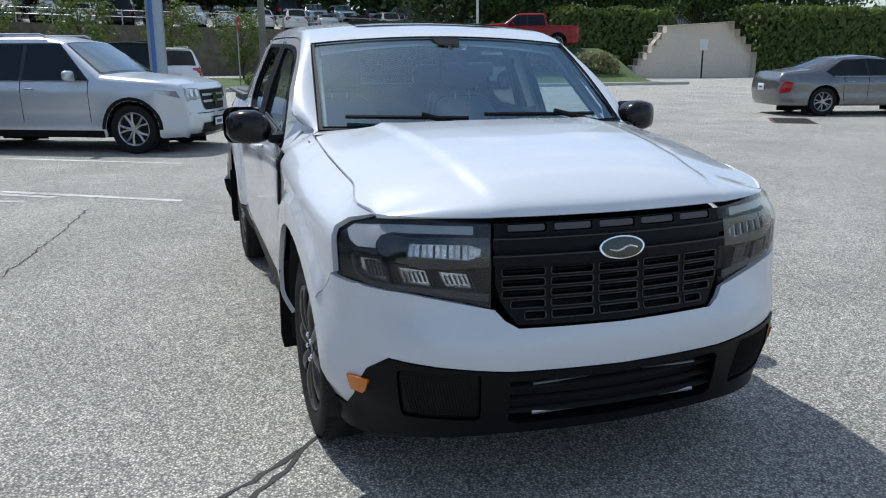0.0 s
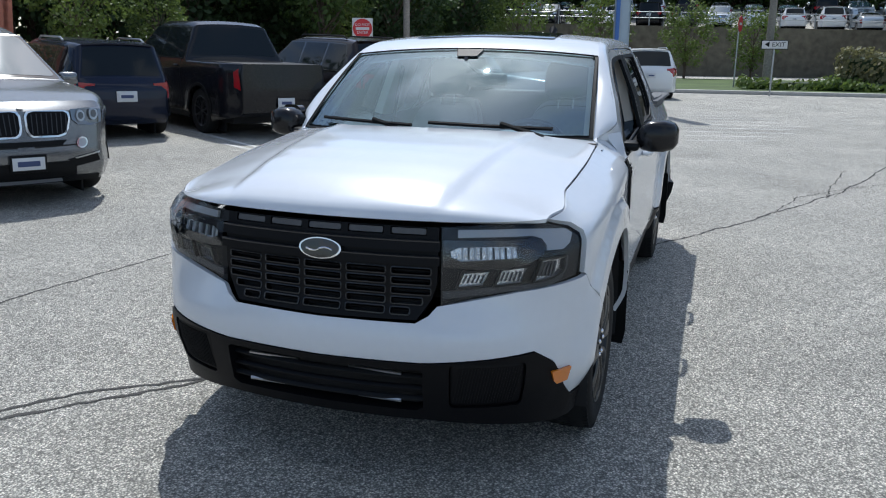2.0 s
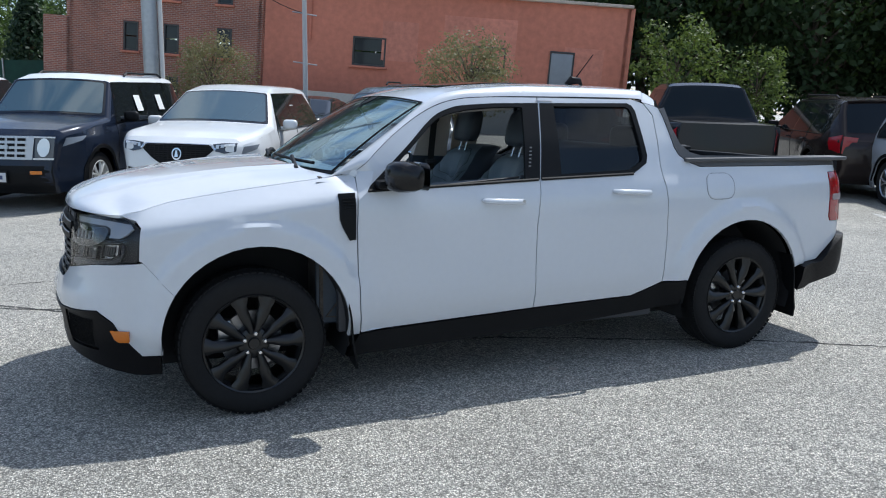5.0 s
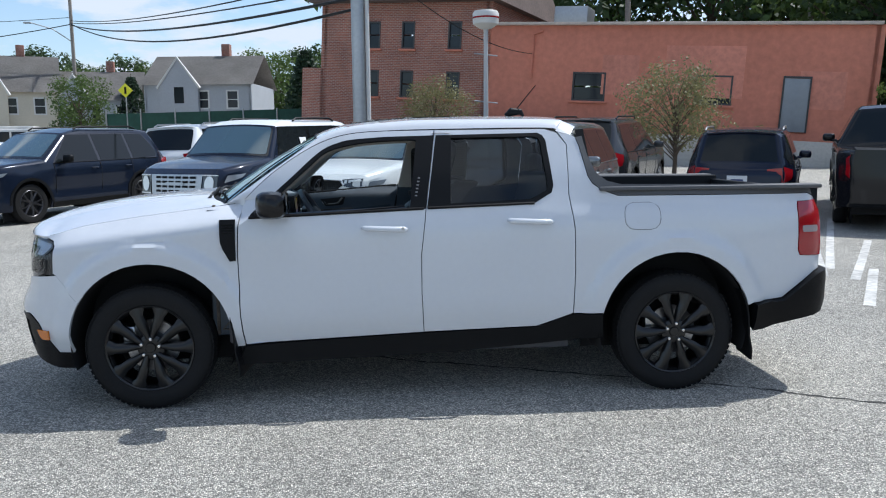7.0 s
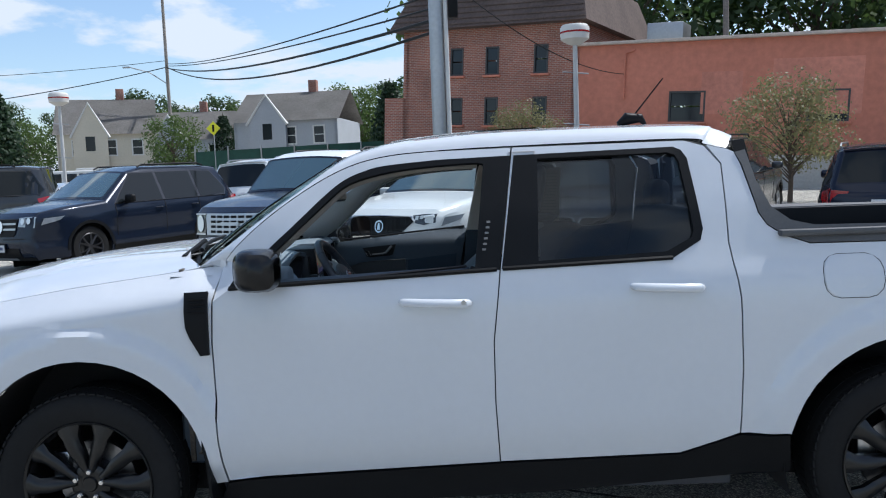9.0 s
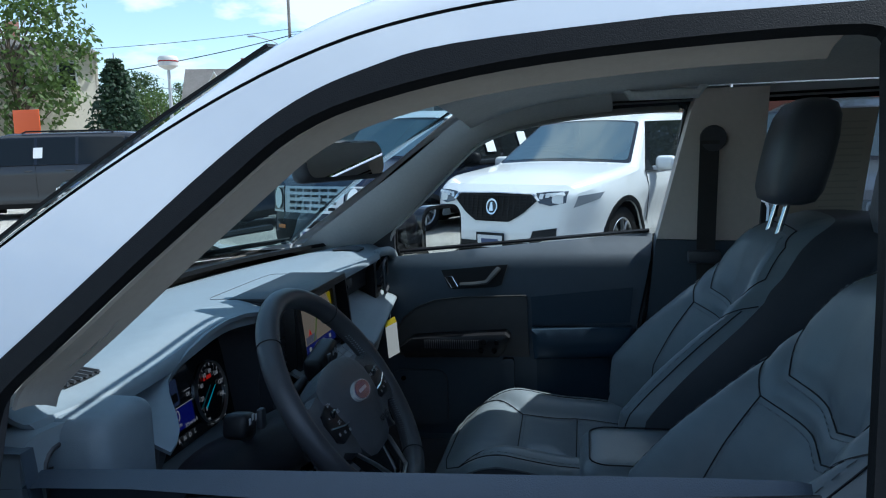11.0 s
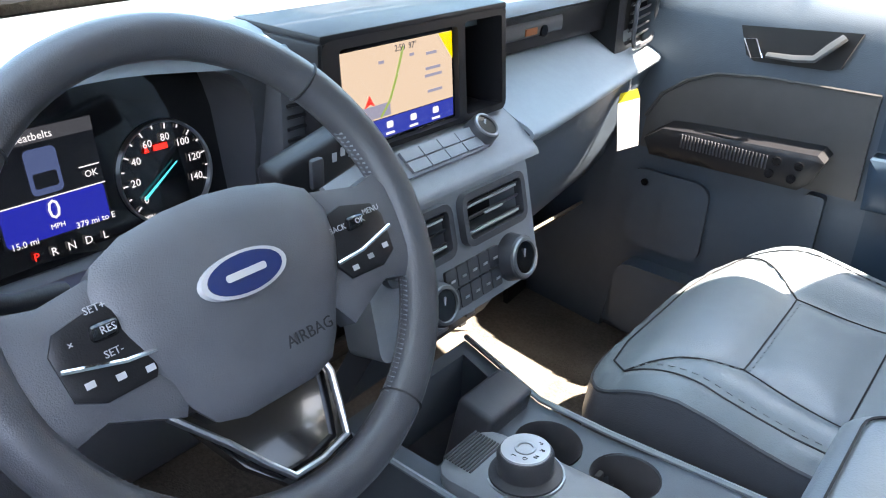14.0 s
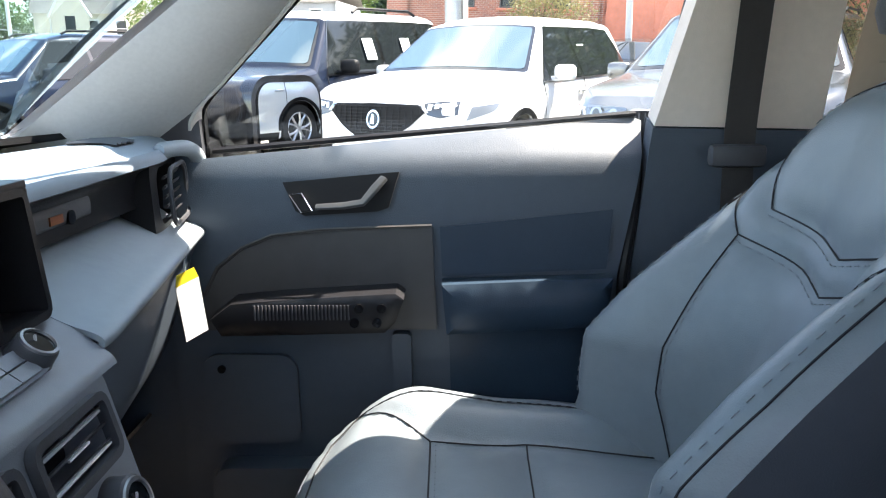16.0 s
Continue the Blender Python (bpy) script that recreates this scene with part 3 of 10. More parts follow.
def screenp(a, b):
    """Windscreen point: a from side to side, b from cowl to roof."""
    p = c1f[0] * (1 - b) + c1f[18] * b
    bow = 0.17 * (1 - b) + 0.03 * b
    return Vector((p[0] - bow * (1 - a * a) - 0.01 * math.sin(math.pi * b), -p[1] * a, p[2] + 0.034 * b * (1 - a * a) + 0.012 * math.sin(math.pi * b)))


full = [(-0.995, 0.0), (0.995, 0.0), (0.995, 0.995), (-0.995, 0.995)]
bm = bmesh.new()
panel(bm, full, screenp, 0.12, depth=0.0)
ws = part("windscreen", bm, WSGLASS, truck, "laminated clear windscreen")
ws.visible_shadow = False
bm = bmesh.new()
panel(bm, full, screenp, 0.10, [[(-0.972, 0.03), (-0.974, 0.96), (-0.955, 0.982), (-0.11, 0.982), (-0.08, 0.88), (0.08, 0.88), (0.11, 0.982), (0.955, 0.982), (0.974, 0.96), (0.972, 0.03)]], depth=0.004, lift=-0.005)
part("screen_border", bm, BLACKPL, ws, "black ceramic screen border")
# rear screen and back wall of the cab
bm = bmesh.new()
back = lambda y, z: Vector((0.985 + (1.60 - z) * 0.10, -y, z))
panel(bm, [(-0.565, 1.57), (0.565, 1.57), (0.68, 1.24), (-0.68, 1.24)], back, 0.1, depth=0)
rg = part("rear_window", bm, PRIV, truck, "tinted rear cab window")
bm = bmesh.new()
panel(bm, [(-0.57, 1.575), (0.57, 1.575), (0.72, 1.24), (0.80, 1.05), (0.80, 0.72), (-0.80, 0.72), (-0.80, 1.05), (-0.72, 1.24)], back, 0.12, [[(-0.54, 1.55), (0.54, 1.55), (0.62, 1.26), (-0.62, 1.26)]], depth=0.05)
part("cab_back_wall", bm, BLACKPL, truck)

# bonnet
EDGE = [body(ux(x), zcut(x)) for x in lin(-2.15, -1.06, 34)]
LIP = [(p.x - 0.010, -p.y) for p in (body(u, 0.99) for u in lin(0.004, ux(-2.15), 22))]
LIP[0], LIP[-1] = (LIP[0][0], 0.0), (EDGE[0].x - 0.012, -EDGE[0].y - 0.005)
ZC = ([-0.05, 0.0, 0.004, 0.010, 0.018, 0.030, 0.055, 0.105, 0.19, 0.33, 0.49, 0.66, 0.86, 1.16], [0.999, 1.000, 1.012, 1.024, 1.034, 1.043, 1.056, 1.074, 1.099, 1.130, 1.156, 1.174, 1.189, 1.200])


def hood_edge(x):
    return float(np.interp(x, [p.x for p in EDGE], [-p.y - 0.005 for p in EDGE]))


def hoodp(x, y):
    a = abs(y)
    lipx = float(np.interp(a, [p[1] for p in LIP], [p[0] for p in LIP]))
    c = float(np.interp(x + 2.357 - (lipx + 2.357) * (1 if x < -1.9 else max(0, (-1.5 - x) / 0.4)), *ZC))
    e = float(np.interp(x, [p.x for p in EDGE], [p.z for p in EDGE])) + 0.002
    w = min(1, a / hood_edge(x))
    z = c + (min(e, c) - c) * w ** 3.2
    z += 0.013 * (1 - smooth01(0.385 + 0.10 * (x + 2.3) / 1.1, 0.42 + 0.10 * (x + 2.3) / 1.1, a)) * smooth01(-2.35, -2.15, x) * 1.0
    z += 0.007 * math.exp(-((a - 0.50) / 0.07) ** 2) * smooth01(-2.2, -1.4, x)
    return Vector((x, y, z))


def bonnetp(t, q):
    """Bonnet point: t from the lip back to the cowl, q from side to side."""
    sx = LIP[-1][0] * (1 - t) - 1.09 * t
    y = q * (LIP[-1][1] * (1 - min(1, t * 12)) + (hood_edge(sx) - 0.003) * min(1, t * 12))
    front = float(np.interp(abs(q) * LIP[-1][1], [p[1] for p in LIP], [p[0] for p in LIP]))
    rear = float(np.interp(abs(q), [0, 0.27, 0.53, 0.75, 1], [-1.28, -1.275, -1.25, -1.20, -1.09]))
    return hoodp(front * (1 - t) + rear * t, y)


bm = bmesh.new()
grid(bm, bonnetp, [0, 0.003, 0.006, 0.01, 0.015, 0.021, 0.028, 0.038, 0.052, 0.07, 0.095] + lin(0.125, 1, 30), [math.sin(a * math.pi / 2) * 0.35 + a * 0.65 for a in lin(-1, 1, 81)], thick=0.014)
part("bonnet", bm, WHITE, truck, sharp=50)
# cowl and wipers
bm = bmesh.new()
grid(bm, lambda a, b: Vector((-1.30 + 0.17 * a * a + 0.16 * b, 0.74 * a, 1.150 + 0.022 * b)), lin(-1, 1, 17), lin(-0.3, 1, 5), thick=0.01)
part("cowl", bm, BLACKPL, truck)
for y0, y1 in ((-0.56, 0.02), (0.10, 0.62)):
    bm = bmesh.new()
    tube(bm, [screenp(a / 0.735, 0.06 + 0.03 * i / 8) + Vector((-0.012, 0, 0.022)) for i, a in enumerate(lin(y0, y1, 9))], 0.009, 6)
    tube(bm, [Vector((-1.235, y0 + 0.03, 1.185)), screenp((y0 * 0.6 + y1 * 0.4) / 0.735, 0.075) + Vector((-0.02, 0, 0.035))], 0.012, 6)
    part("wiper", bm, BLACKPL, truck)
# antenna
bm = bmesh.new()
tube(bm, [(0.62, -0.18, 1.675), (0.66, -0.18, 1.70), (0.72, -0.18, 1.70), (0.74, -0.18, 1.672)], [0.012, 0.028, 0.02, 0.008], 10)
tube(bm, [(0.68, -0.18, 1.70), (0.82, -0.18, 1.87)], [0.004, 0.003], 6)
part("roof_antenna", bm, BLACKPL, truck)

# grille
gpoly = V([(0.0, 0.984), (0.432, 0.982), (0.428, 0.79), (0.41, 0.735), (0.355, 0.665), (0.0, 0.660)])
gpoly = gpoly + [(-u, z) for u, z in gpoly[::-1]][1:-1]
holes = []
for i in range(5):
    a = -0.40 + 0.16 * i
    holes.append(rr(a + 0.012, 0.950, a + 0.148, 0.978, 0.006, 2))
for i in range(5):
    for j in range(5):
        z = 0.677 + 0.0345 * j
        a, b = -0.415 + 0.166 * i + 0.010, -0.415 + 0.166 * i + 0.156
        if i in (0, 4) and j < 2:
            cut = (0.075, 0.030)[j]
            a, b = (a + cut, b) if i == 0 else (a, b - cut)
        holes.append(rr(a, z, b, z + 0.0245, 0.007, 2))
bm = bmesh.new()
panel(bm, gpoly, body, 0.05, [h[::-1] for h in holes], 0.05, lift=-0.012)
grille = part("grille", bm, GRILLEBLK, truck, "black plastic grille with slotted inserts")
# black sheet that paints the darkness seen through the slots
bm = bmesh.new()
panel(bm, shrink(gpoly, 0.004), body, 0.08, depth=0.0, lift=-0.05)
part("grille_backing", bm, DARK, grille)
for h in holes:
    bm = bmesh.new()
    u0, u1 = min(p[0] for p in h), max(p[0] for p in h)
    z0, z1 = min(p[1] for p in h), max(p[1] for p in h)
    if z0 > 0.9:
        panel(bm, rr(u0 + 0.004, z0 + 0.004, u1 - 0.004, z1 - 0.004, 0.005, 2), body, 0.06, depth=0.01, lift=-0.016)
        part("grille_insert", bm, GREYPL, grille)
    else:
        tube(bm, [body(u, (z0 + z1) / 2) + Vector((0.026, 0, 0)) for u in lin(u0 - 0.004, u1 + 0.004, 4)], 0.004, 5)
        part("grille_slat", bm, GRILLEBLK, grille)
        bm = bmesh.new()
        tube(bm, [body(u, z) + Vector((0.0105, 0, 0)) for u, z in h], 0.0026, 5, closed=True)
        part("slot_rim", bm, RIMBLK, grille)
for z0, z1 in ((0.90, 0.936), (0.852, 0.884)):
    bm = bmesh.new()
    panel(bm, [(-uy(0.437), z0), (uy(0.437), z0), (uy(0.437), z1), (-uy(0.437), z1)], body, 0.06, depth=0.022, lift=0.004)
    bar_ = part("grille_bar", bm, GRILLEBLK, grille)
    bm = bmesh.new()
    tube(bm, [body(u, z1 - 0.003) + Vector((-0.004, 0, 0)) for u in lin(-uy(0.437), uy(0.437), 15)], 0.0035, 5)
    part("bar_edge", bm, RIMBLK, bar_)
for r0, m_, lift in ((0.083, CHROME, 0.012), (0.074, GLOSSBLK, 0.016)):
    bm = bmesh.new()
    ov = [(r0 * math.cos(t), 0.888 + (r0 * 0.43) * math.sin(t)) for t in [2 * math.pi * i / 36 for i in range(36)]]
    panel(bm, ov, body, 0.02, depth=0.02, lift=lift)
    part("emblem", bm, m_, grille, "plain oval emblem with chrome ring")
bm = bmesh.new()
tube(bm, [body(u, 0.888 + 0.006 * math.sin(u * 62)) + Vector((-0.0185, 0, 0)) for u in lin(-0.052, 0.052, 40)], 0.0028, 5)
part("emblem_bar", bm, CHROME, grille)

# headlights
hl = V([(0.441, 0.716), (0.70, 0.766)]) + U([(-2.062, 0.79), (-2.05, 0.81), (-2.04, 0.90), (-2.045, 0.945), (-2.08, 0.974), (-2.15, 0.991)]) + V([(0.68, 0.995), (0.44, 0.985)])
for s, ob in zip((1, -1), both("headlight", hl, SMOKE, "smoked headlight with frosted light bar", depth=0.05, lift=-0.026)):
    f = (lambda p: p) if s == 1 else mirrored
    uo = ux(-2.055)
    wide = lambda poly: f([(0.444 + (u - 0.444) * 1.1, z) for u, z in poly])
    guide = [(0.50, 0.946), (0.768, 0.952), (0.802, 0.942), (0.81, 0.92), (0.806, 0.902), (0.868, 0.90), (0.90, 0.92), (0.925, 0.952), (0.91, 0.968), (0.72, 0.975), (0.50, 0.972)]
    band = [(0.452, 0.735), (0.672, 0.762), (0.80, 0.77), (0.86, 0.79), (0.885, 0.825), (0.89, 0.87), (0.878, 0.872), (0.87, 0.82), (0.83, 0.798), (0.76, 0.786), (0.60, 0.776), (0.452, 0.76)]
    for poly, m_ in ((guide, DRL), (band, LAMPGREY)):
        bm = bmesh.new()
        panel(bm, wide(poly), body, 0.04, depth=0.012, lift=-0.013)
        part("light_guide", bm, m_, ob)
    bez = [(0.45, 0.848), (0.50, 0.843), (0.654, 0.840), (0.744, 0.862), (0.79, 0.888), (0.803, 0.922), (0.787, 0.939), (0.768, 0.945), (0.71, 0.936), (0.45, 0.938)]
    win = [(0.478, 0.882), (0.512, 0.868), (0.70, 0.880), (0.70, 0.918), (0.504, 0.914), (0.476, 0.902)]
    bm = bmesh.new()
    panel(bm, wide(bez), body, 0.04, [wide(win)], depth=0.02, lift=-0.004)
    part("lamp_bezel", bm, GLOSSBLK, ob)
    bm = bmesh.new()
    panel(bm, wide(shrink(win, -0.004)), body, 0.03, depth=0.008, lift=-0.016)
    part("indicator_reflector", bm, REFLECT, ob)
    for k in range(9):
        bm = bmesh.new()
        u0 = 0.512 + 0.021 * k
        panel(bm, wide([(u0, 0.874 + 0.0004 * k), (u0 + 0.007, 0.874 + 0.0004 * k), (u0 + 0.007, 0.914), (u0, 0.914)]), body, 0.03, depth=0.006, lift=-0.010)
        part("reflector_rib", bm, LAMPGREY if k % 2 else DRL, ob)
    for quad in ([(0.762, 0.797), (0.828, 0.805), (0.862, 0.826), (0.868, 0.868), (0.786, 0.864)], [(0.63, 0.786), (0.714, 0.795), (0.732, 0.845), (0.648, 0.835)], [(0.504, 0.780), (0.582, 0.786), (0.606, 0.832), (0.522, 0.825)]):
        bm = bmesh.new()
        panel(bm, wide(shrink(quad, -0.008)), body, 0.03, [wide(quad)], depth=0.02, lift=-0.006)
        part("reflector_frame", bm, SMOKE, ob)
        bm = bmesh.new()
        panel(bm, wide(shrink(quad, -0.002)), body, 0.03, depth=0.01, lift=-0.020)
        part("beam_reflector", bm, REFLECT, ob)
        u0, u1 = quad[0][0], quad[2][0] if len(quad) == 4 else 0.855
        zl, zh = quad[0][1] + 0.012, quad[-1][1] - 0.006
        for k in range(5):
            bm = bmesh.new()
            a = u0 + 0.012 + (u1 - u0 - 0.03) * k / 5
            panel(bm, wide([(a, zl), (a + 0.006, zl), (a + 0.018, zh), (a + 0.012, zh)]), body, 0.03, depth=0.006, lift=-0.012)
            part("reflector_rib", bm, LAMPGREY, ob)
    bm = bmesh.new()
    panel(bm, f(shrink(hl, 0.002)), body, 0.05, depth=0.0, lift=-0.001)
    ln = part("lens", bm, CLEAR, ob)
    ln.visible_shadow = False
both("side_marker", U([(-2.178, 0.468), (-2.10, 0.468), (-2.105, 0.418), (-2.15, 0.415), (-2.165, 0.43)]), AMBER, "amber side marker lamp", depth=0.012, lift=0.013, step=0.04)

# door mirrors
for s in (1, -1):
    bm = bmesh.new()
    secs = []
    for y, sx, sz, xc, zc in ((0.905, 0.04, 0.05, -0.80, 1.165), (0.93, 0.07, 0.125, -0.80, 1.168), (0.97, 0.085, 0.15, -0.798, 1.172), (1.03, 0.082, 0.150, -0.79, 1.172), (1.075, 0.065, 0.125, -0.78, 1.172), (1.095, 0.03, 0.07, -0.775, 1.172)):
        ring = []
        for k in range(20):
            t = 2 * math.pi * k / 20
            c, q = math.cos(t), math.sin(t)
            ring.append(bm.verts.new((xc - 0.02 + sx * math.copysign(abs(c) ** 0.6, c), -s * y, zc + sz / 2 * math.copysign(abs(q) ** 0.6, q))))
        secs.append(ring)
    for p, q in zip(secs, secs[1:]):
        for k in range(20):
            bm.faces.new((p[k], p[(k + 1) % 20], q[(k + 1) % 20], q[k]))
    bm.faces.new(secs[0][::-1]); bm.faces.new(secs[-1])
    bmesh.ops.recalc_face_normals(bm, faces=bm.faces[:])
    dm = part("door_mirror", bm, MIRBLK, truck, "gloss black door mirror")
    bm = bmesh.new()
    box(bm, (-0.86, -s * 0.88, 1.125), (0.12, 0.09, 0.045), 0.02)
    part("mirror_stalk", bm, BLACKPL, dm)
    bm = bmesh.new()
    face = Matrix.Rotation(radians(12) if s > 0 else radians(-30), 4, "Z")
    push = 0.012 if s > 0 else 0.042
    pl = rr(-0.085, -0.07, 0.085, 0.07, 0.035, 5)
    panel(bm, pl, lambda a, b: Vector((-0.738 + 0.02 * (a * s > 0) * 0, -s * 1.0, 1.172)) + (face @ Vector((0.0, a, b))), 0.05, depth=0.0)
    for v in bm.verts:
        v.co += Vector((push, 0, 0))
    part("mirror_glass", bm, MIRROR, dm)
    if s > 0:
        continue
    bm = bmesh.new()
    panel(bm, shrink(pl, -0.012), lambda a, b: Vector((-0.738 + push - 0.004, -s * 1.0, 1.172)) + (face @ Vector((0.0, a, b))), 0.05, depth=0.035)
    part("mirror_bezel", bm, GLOSSBLK, dm)

# wheels
def make_wheel():
    w = thing("wheel", Matrix(), "", "")
    bm = bmesh.new()
    prof = [(0.250, -0.10), (0.275, -0.108), (0.31, -0.112), (0.338, -0.105), (0.354, -0.088), (0.360, -0.06), (0.361, 0.06), (0.354, 0.088), (0.338, 0.105), (0.31, 0.112), (0.275, 0.108), (0.250, 0.10)]
    lathe(bm, prof, n=64)
    part("tyre", bm, RUBBER, w)
    bm = bmesh.new()
    for i in range(64):
        a = 2 * math.pi * i / 64
        for h in (-0.075, 0.0, 0.075):
            b = a + (0.05 if h == 0 else 0)
            tr = 0.3590 if h == 0 else 0.3535
            box(bm, (tr * math.cos(b), tr * math.sin(b), h), (0.007, 0.024, 0.05), 0, m=Matrix.Rotation(b, 4, "Z") @ Matrix.Rotation(0.15 if h else -0.15, 4, "X"))
    tagged(part("tyre_tread", bm, RUBBER, w), "", "", kind="stuff")
    bm = bmesh.new()
    lathe(bm, [(0.252, 0.095), (0.247, 0.105), (0.238, 0.100), (0.230, 0.07), (0.226, -0.09), (0.25, -0.098)], n=64)
    lathe(bm, [(0.244, 0.098), (0.236, 0.088), (0.228, 0.080), (0.222, 0.060)], n=64)
    for i in range(5):
        for d in (-1, 1):
            # blades in pairs: pinched by the hub, broad and twisted at the rim, ridge along the middle
            a = 2 * math.pi * i / 5 + 0.314 + d * 0.285
            rows = []
            for t in lin(0, 1, 9):
                r = 0.050 + 0.190 * t
                aa = a - d * 0.10 * (1 - t) ** 1.3 + 0.05 * math.sin(math.pi * t) * d
                hw = 0.0155 + 0.012 * smooth01(0.0, 0.55, t) + 0.020 * smooth01(0.72, 1.0, t)
                z0 = 0.080 + 0.022 * math.sin(math.pi * min(1, 0.15 + 0.62 * t))
                c, q = math.cos(aa), math.sin(aa)
                ring = []
                for off, dz in ((-1, -0.030), (-1, -0.006), (-0.62, 0.004), (-0.2, 0.0075), (0.2, 0.0075), (0.62, 0.004), (1, -0.006), (1, -0.030)):
                    tw = 0.006 * off * d * math.sin(math.pi * t)
                    ring.append(bm.verts.new((r * c - off * hw * q, r * q + off * hw * c, z0 + dz + tw)))
                rows.append(ring)
            for p, q in zip(rows, rows[1:]):
                for k in range(8):
                    bm.faces.new((p[k], p[(k + 1) % 8], q[(k + 1) % 8], q[k]))
    lathe(bm, [(0.0, 0.094), (0.026, 0.094), (0.031, 0.086), (0.058, 0.089), (0.076, 0.080), (0.084, 0.060), (0.084, 0.02), (0.0, 0.02)], n=40)
    part("rim", bm, ALLOYBLK, w, "gloss black ten-spoke alloy rim")
    for i in range(5):
        a = 2 * math.pi * i / 5 + 0.2
        bm = bmesh.new()
        p = Vector((0.052 * math.cos(a), 0.052 * math.sin(a), 0.085))
        cyl(bm, p, p + Vector((0, 0, 0.016)), 0.0125, 0.0115, 6)
        lathe(bm, [(0.0115, 0.016), (0.008, 0.022), (0.0, 0.024)], Matrix.Translation(p), 10)
        part("lug_nut", bm, CHROME, w)
    bm = bmesh.new()
    cyl(bm, (0, 0, 0.0), (0, 0, 0.022), 0.15, n=40)
    part("brake_disc", bm, STEEL, w)
    bm = bmesh.new()
    box(bm, (-0.13, 0.05, 0.01), (0.07, 0.13, 0.06), 0.012)
    part("brake_caliper", bm, SILVER, w)
    return w


wh = make_wheel()
wh["label"] = "black alloy wheel with chunky road tyre"
# wheels are parts of the truck: their meshes hang under a tyre each
def wheel_on(x, y, s, src, parent, hub=0.36):
    m = Matrix.Translation((x, y, hub)) @ Matrix.Rotation(radians(90 if s > 0 else -90), 4, "X")
    root = None
    for o in src.children:
        c = new("wheel" if o.name.startswith("tyre") else o.name.split(".")[0], o.data)
        if root is None:
            root = c
            c.parent = parent
            c.matrix_local = m
        else:
            c.parent = root
        for key in ("label", "kind"):
            if o.get(key):
                c[key] = o[key]
    root["label"] = "black road tyre and wheel"
    return root


for x in (-1.538, 1.538):
    for s in (1, -1):
        wheel_on(x, -s * 0.775, s, wh, truck)
for o in list(wh.children):
    bpy.data.objects.remove(o)
bpy.data.objects.remove(wh)
# wheel housings and mud flaps
for x, cx in ((-1.538, -1.515), (1.538, 1.527)):
    for s in (1, -1):
        bm = bmesh.new()
        m = Matrix.Translation((cx, -s * 0.74, 0.40)) @ Matrix.Rotation(radians(90), 4, "X")
        lathe(bm, [(0.455, -0.145), (0.455, 0.22)] if s < 0 else [(0.455, -0.22), (0.455, 0.145)], m, 28, -20, 200)
        zz0 = [(-0.5, -0.15), (0.5, -0.15), (0.5, 0.5), (-0.5, 0.5)]
        box(bm, (cx, -s * 0.52, 0.55), (0.95, 0.02, 0.7))
        part("wheel_housing", bm, DARK, truck)
        bm = bmesh.new()
        edge = [(cx + 0.452 * math.cos(radians(a)), 0.40 + 0.452 * math.sin(radians(a))) for a in lin(28, 2, 6)]
        edge += [(edge[-1][0] + 0.006, 0.33), (edge[-1][0] + 0.022, 0.25), (edge[-1][0] + 0.028, 0.185)]
        grid(bm, lambda i, t: Vector((edge[int(i)][0] + 0.03 * (1 - t), -s * (0.66 + (0.268 - (0.012 if i > 7 else 0)) * t), edge[int(i)][1])), range(len(edge)), [0, 0.3, 0.6, 0.85, 0.97, 1.0], thick=0.010)
        part("mud_flap", bm, BLACKPL, truck)
# floor pan, cargo bed
bm = bmesh.new()
box(bm, (-0.05, 0, 0.34), (2.0, 1.5, 0.10), 0.02)
box(bm, (-1.95, 0, 0.40), (0.6, 1.0, 0.25), 0.02)
box(bm, (2.05, 0, 0.45), (0.7, 1.2, 0.15), 0.02)
part("underbody", bm, DARK, truck)
bm = bmesh.new()
box(bm, (1.75, 0, 0.895), (1.42, 1.40, 0.04), 0.01)
cargo = part("cargo_bed", bm, BLACKPL, truck, "black lined cargo bed")
for c, d, nm in [((1.75, s * 0.73, 1.055), (1.42, 0.06, 0.35), "bed_wall") for s in (1, -1)] + [((1.75, s * 0.79, 1.225), (1.36, 0.14, 0.025), "bed_ledge") for s in (1, -1)] + [((1.06, 0, 1.0), (0.05, 1.4, 0.48), "bed_wall"), ((2.44, 0, 0.98), (0.06, 1.4, 0.44), "bed_wall")]:
    bm = bmesh.new()
    box(bm, c, d, 0.01)
    part(nm, bm, GREYPL if nm == "bed_ledge" else BLACKPL, cargo)


# ---- the pickup: cabin ----
LEATHER = mat("slate_leather", (0.195, 0.228, 0.25), 0.33, grain=0.06, gscale=40, bump=0.28, bscale=520)
LEATHER2 = mat("dark_leather", (0.062, 0.070, 0.084), 0.34, grain=0.06, gscale=40, bump=0.28, bscale=520)
WHEELPAD = mat("wheel_centre_plastic", (0.09, 0.094, 0.105), 0.4, grain=0.08, gscale=50, bump=0.25, bscale=900)
WHEELLTH = mat("wheel_leather", (0.060, 0.062, 0.070), 0.34, grain=0.08, gscale=50, bump=0.2, bscale=900)
DASHTOP = mat("slate_dash_plastic", (0.20, 0.24, 0.275), 0.55, grain=0.05, gscale=60, bump=0.25, bscale=800)
DASHLEDGE = mat("pale_slate_ledge", (0.235, 0.275, 0.30), 0.5, grain=0.05, gscale=60, bump=0.2, bscale=800)
NAVY = mat("navy_door_plastic", (0.052, 0.070, 0.092), 0.5, grain=0.06, gscale=50, bump=0.25, bscale=700)
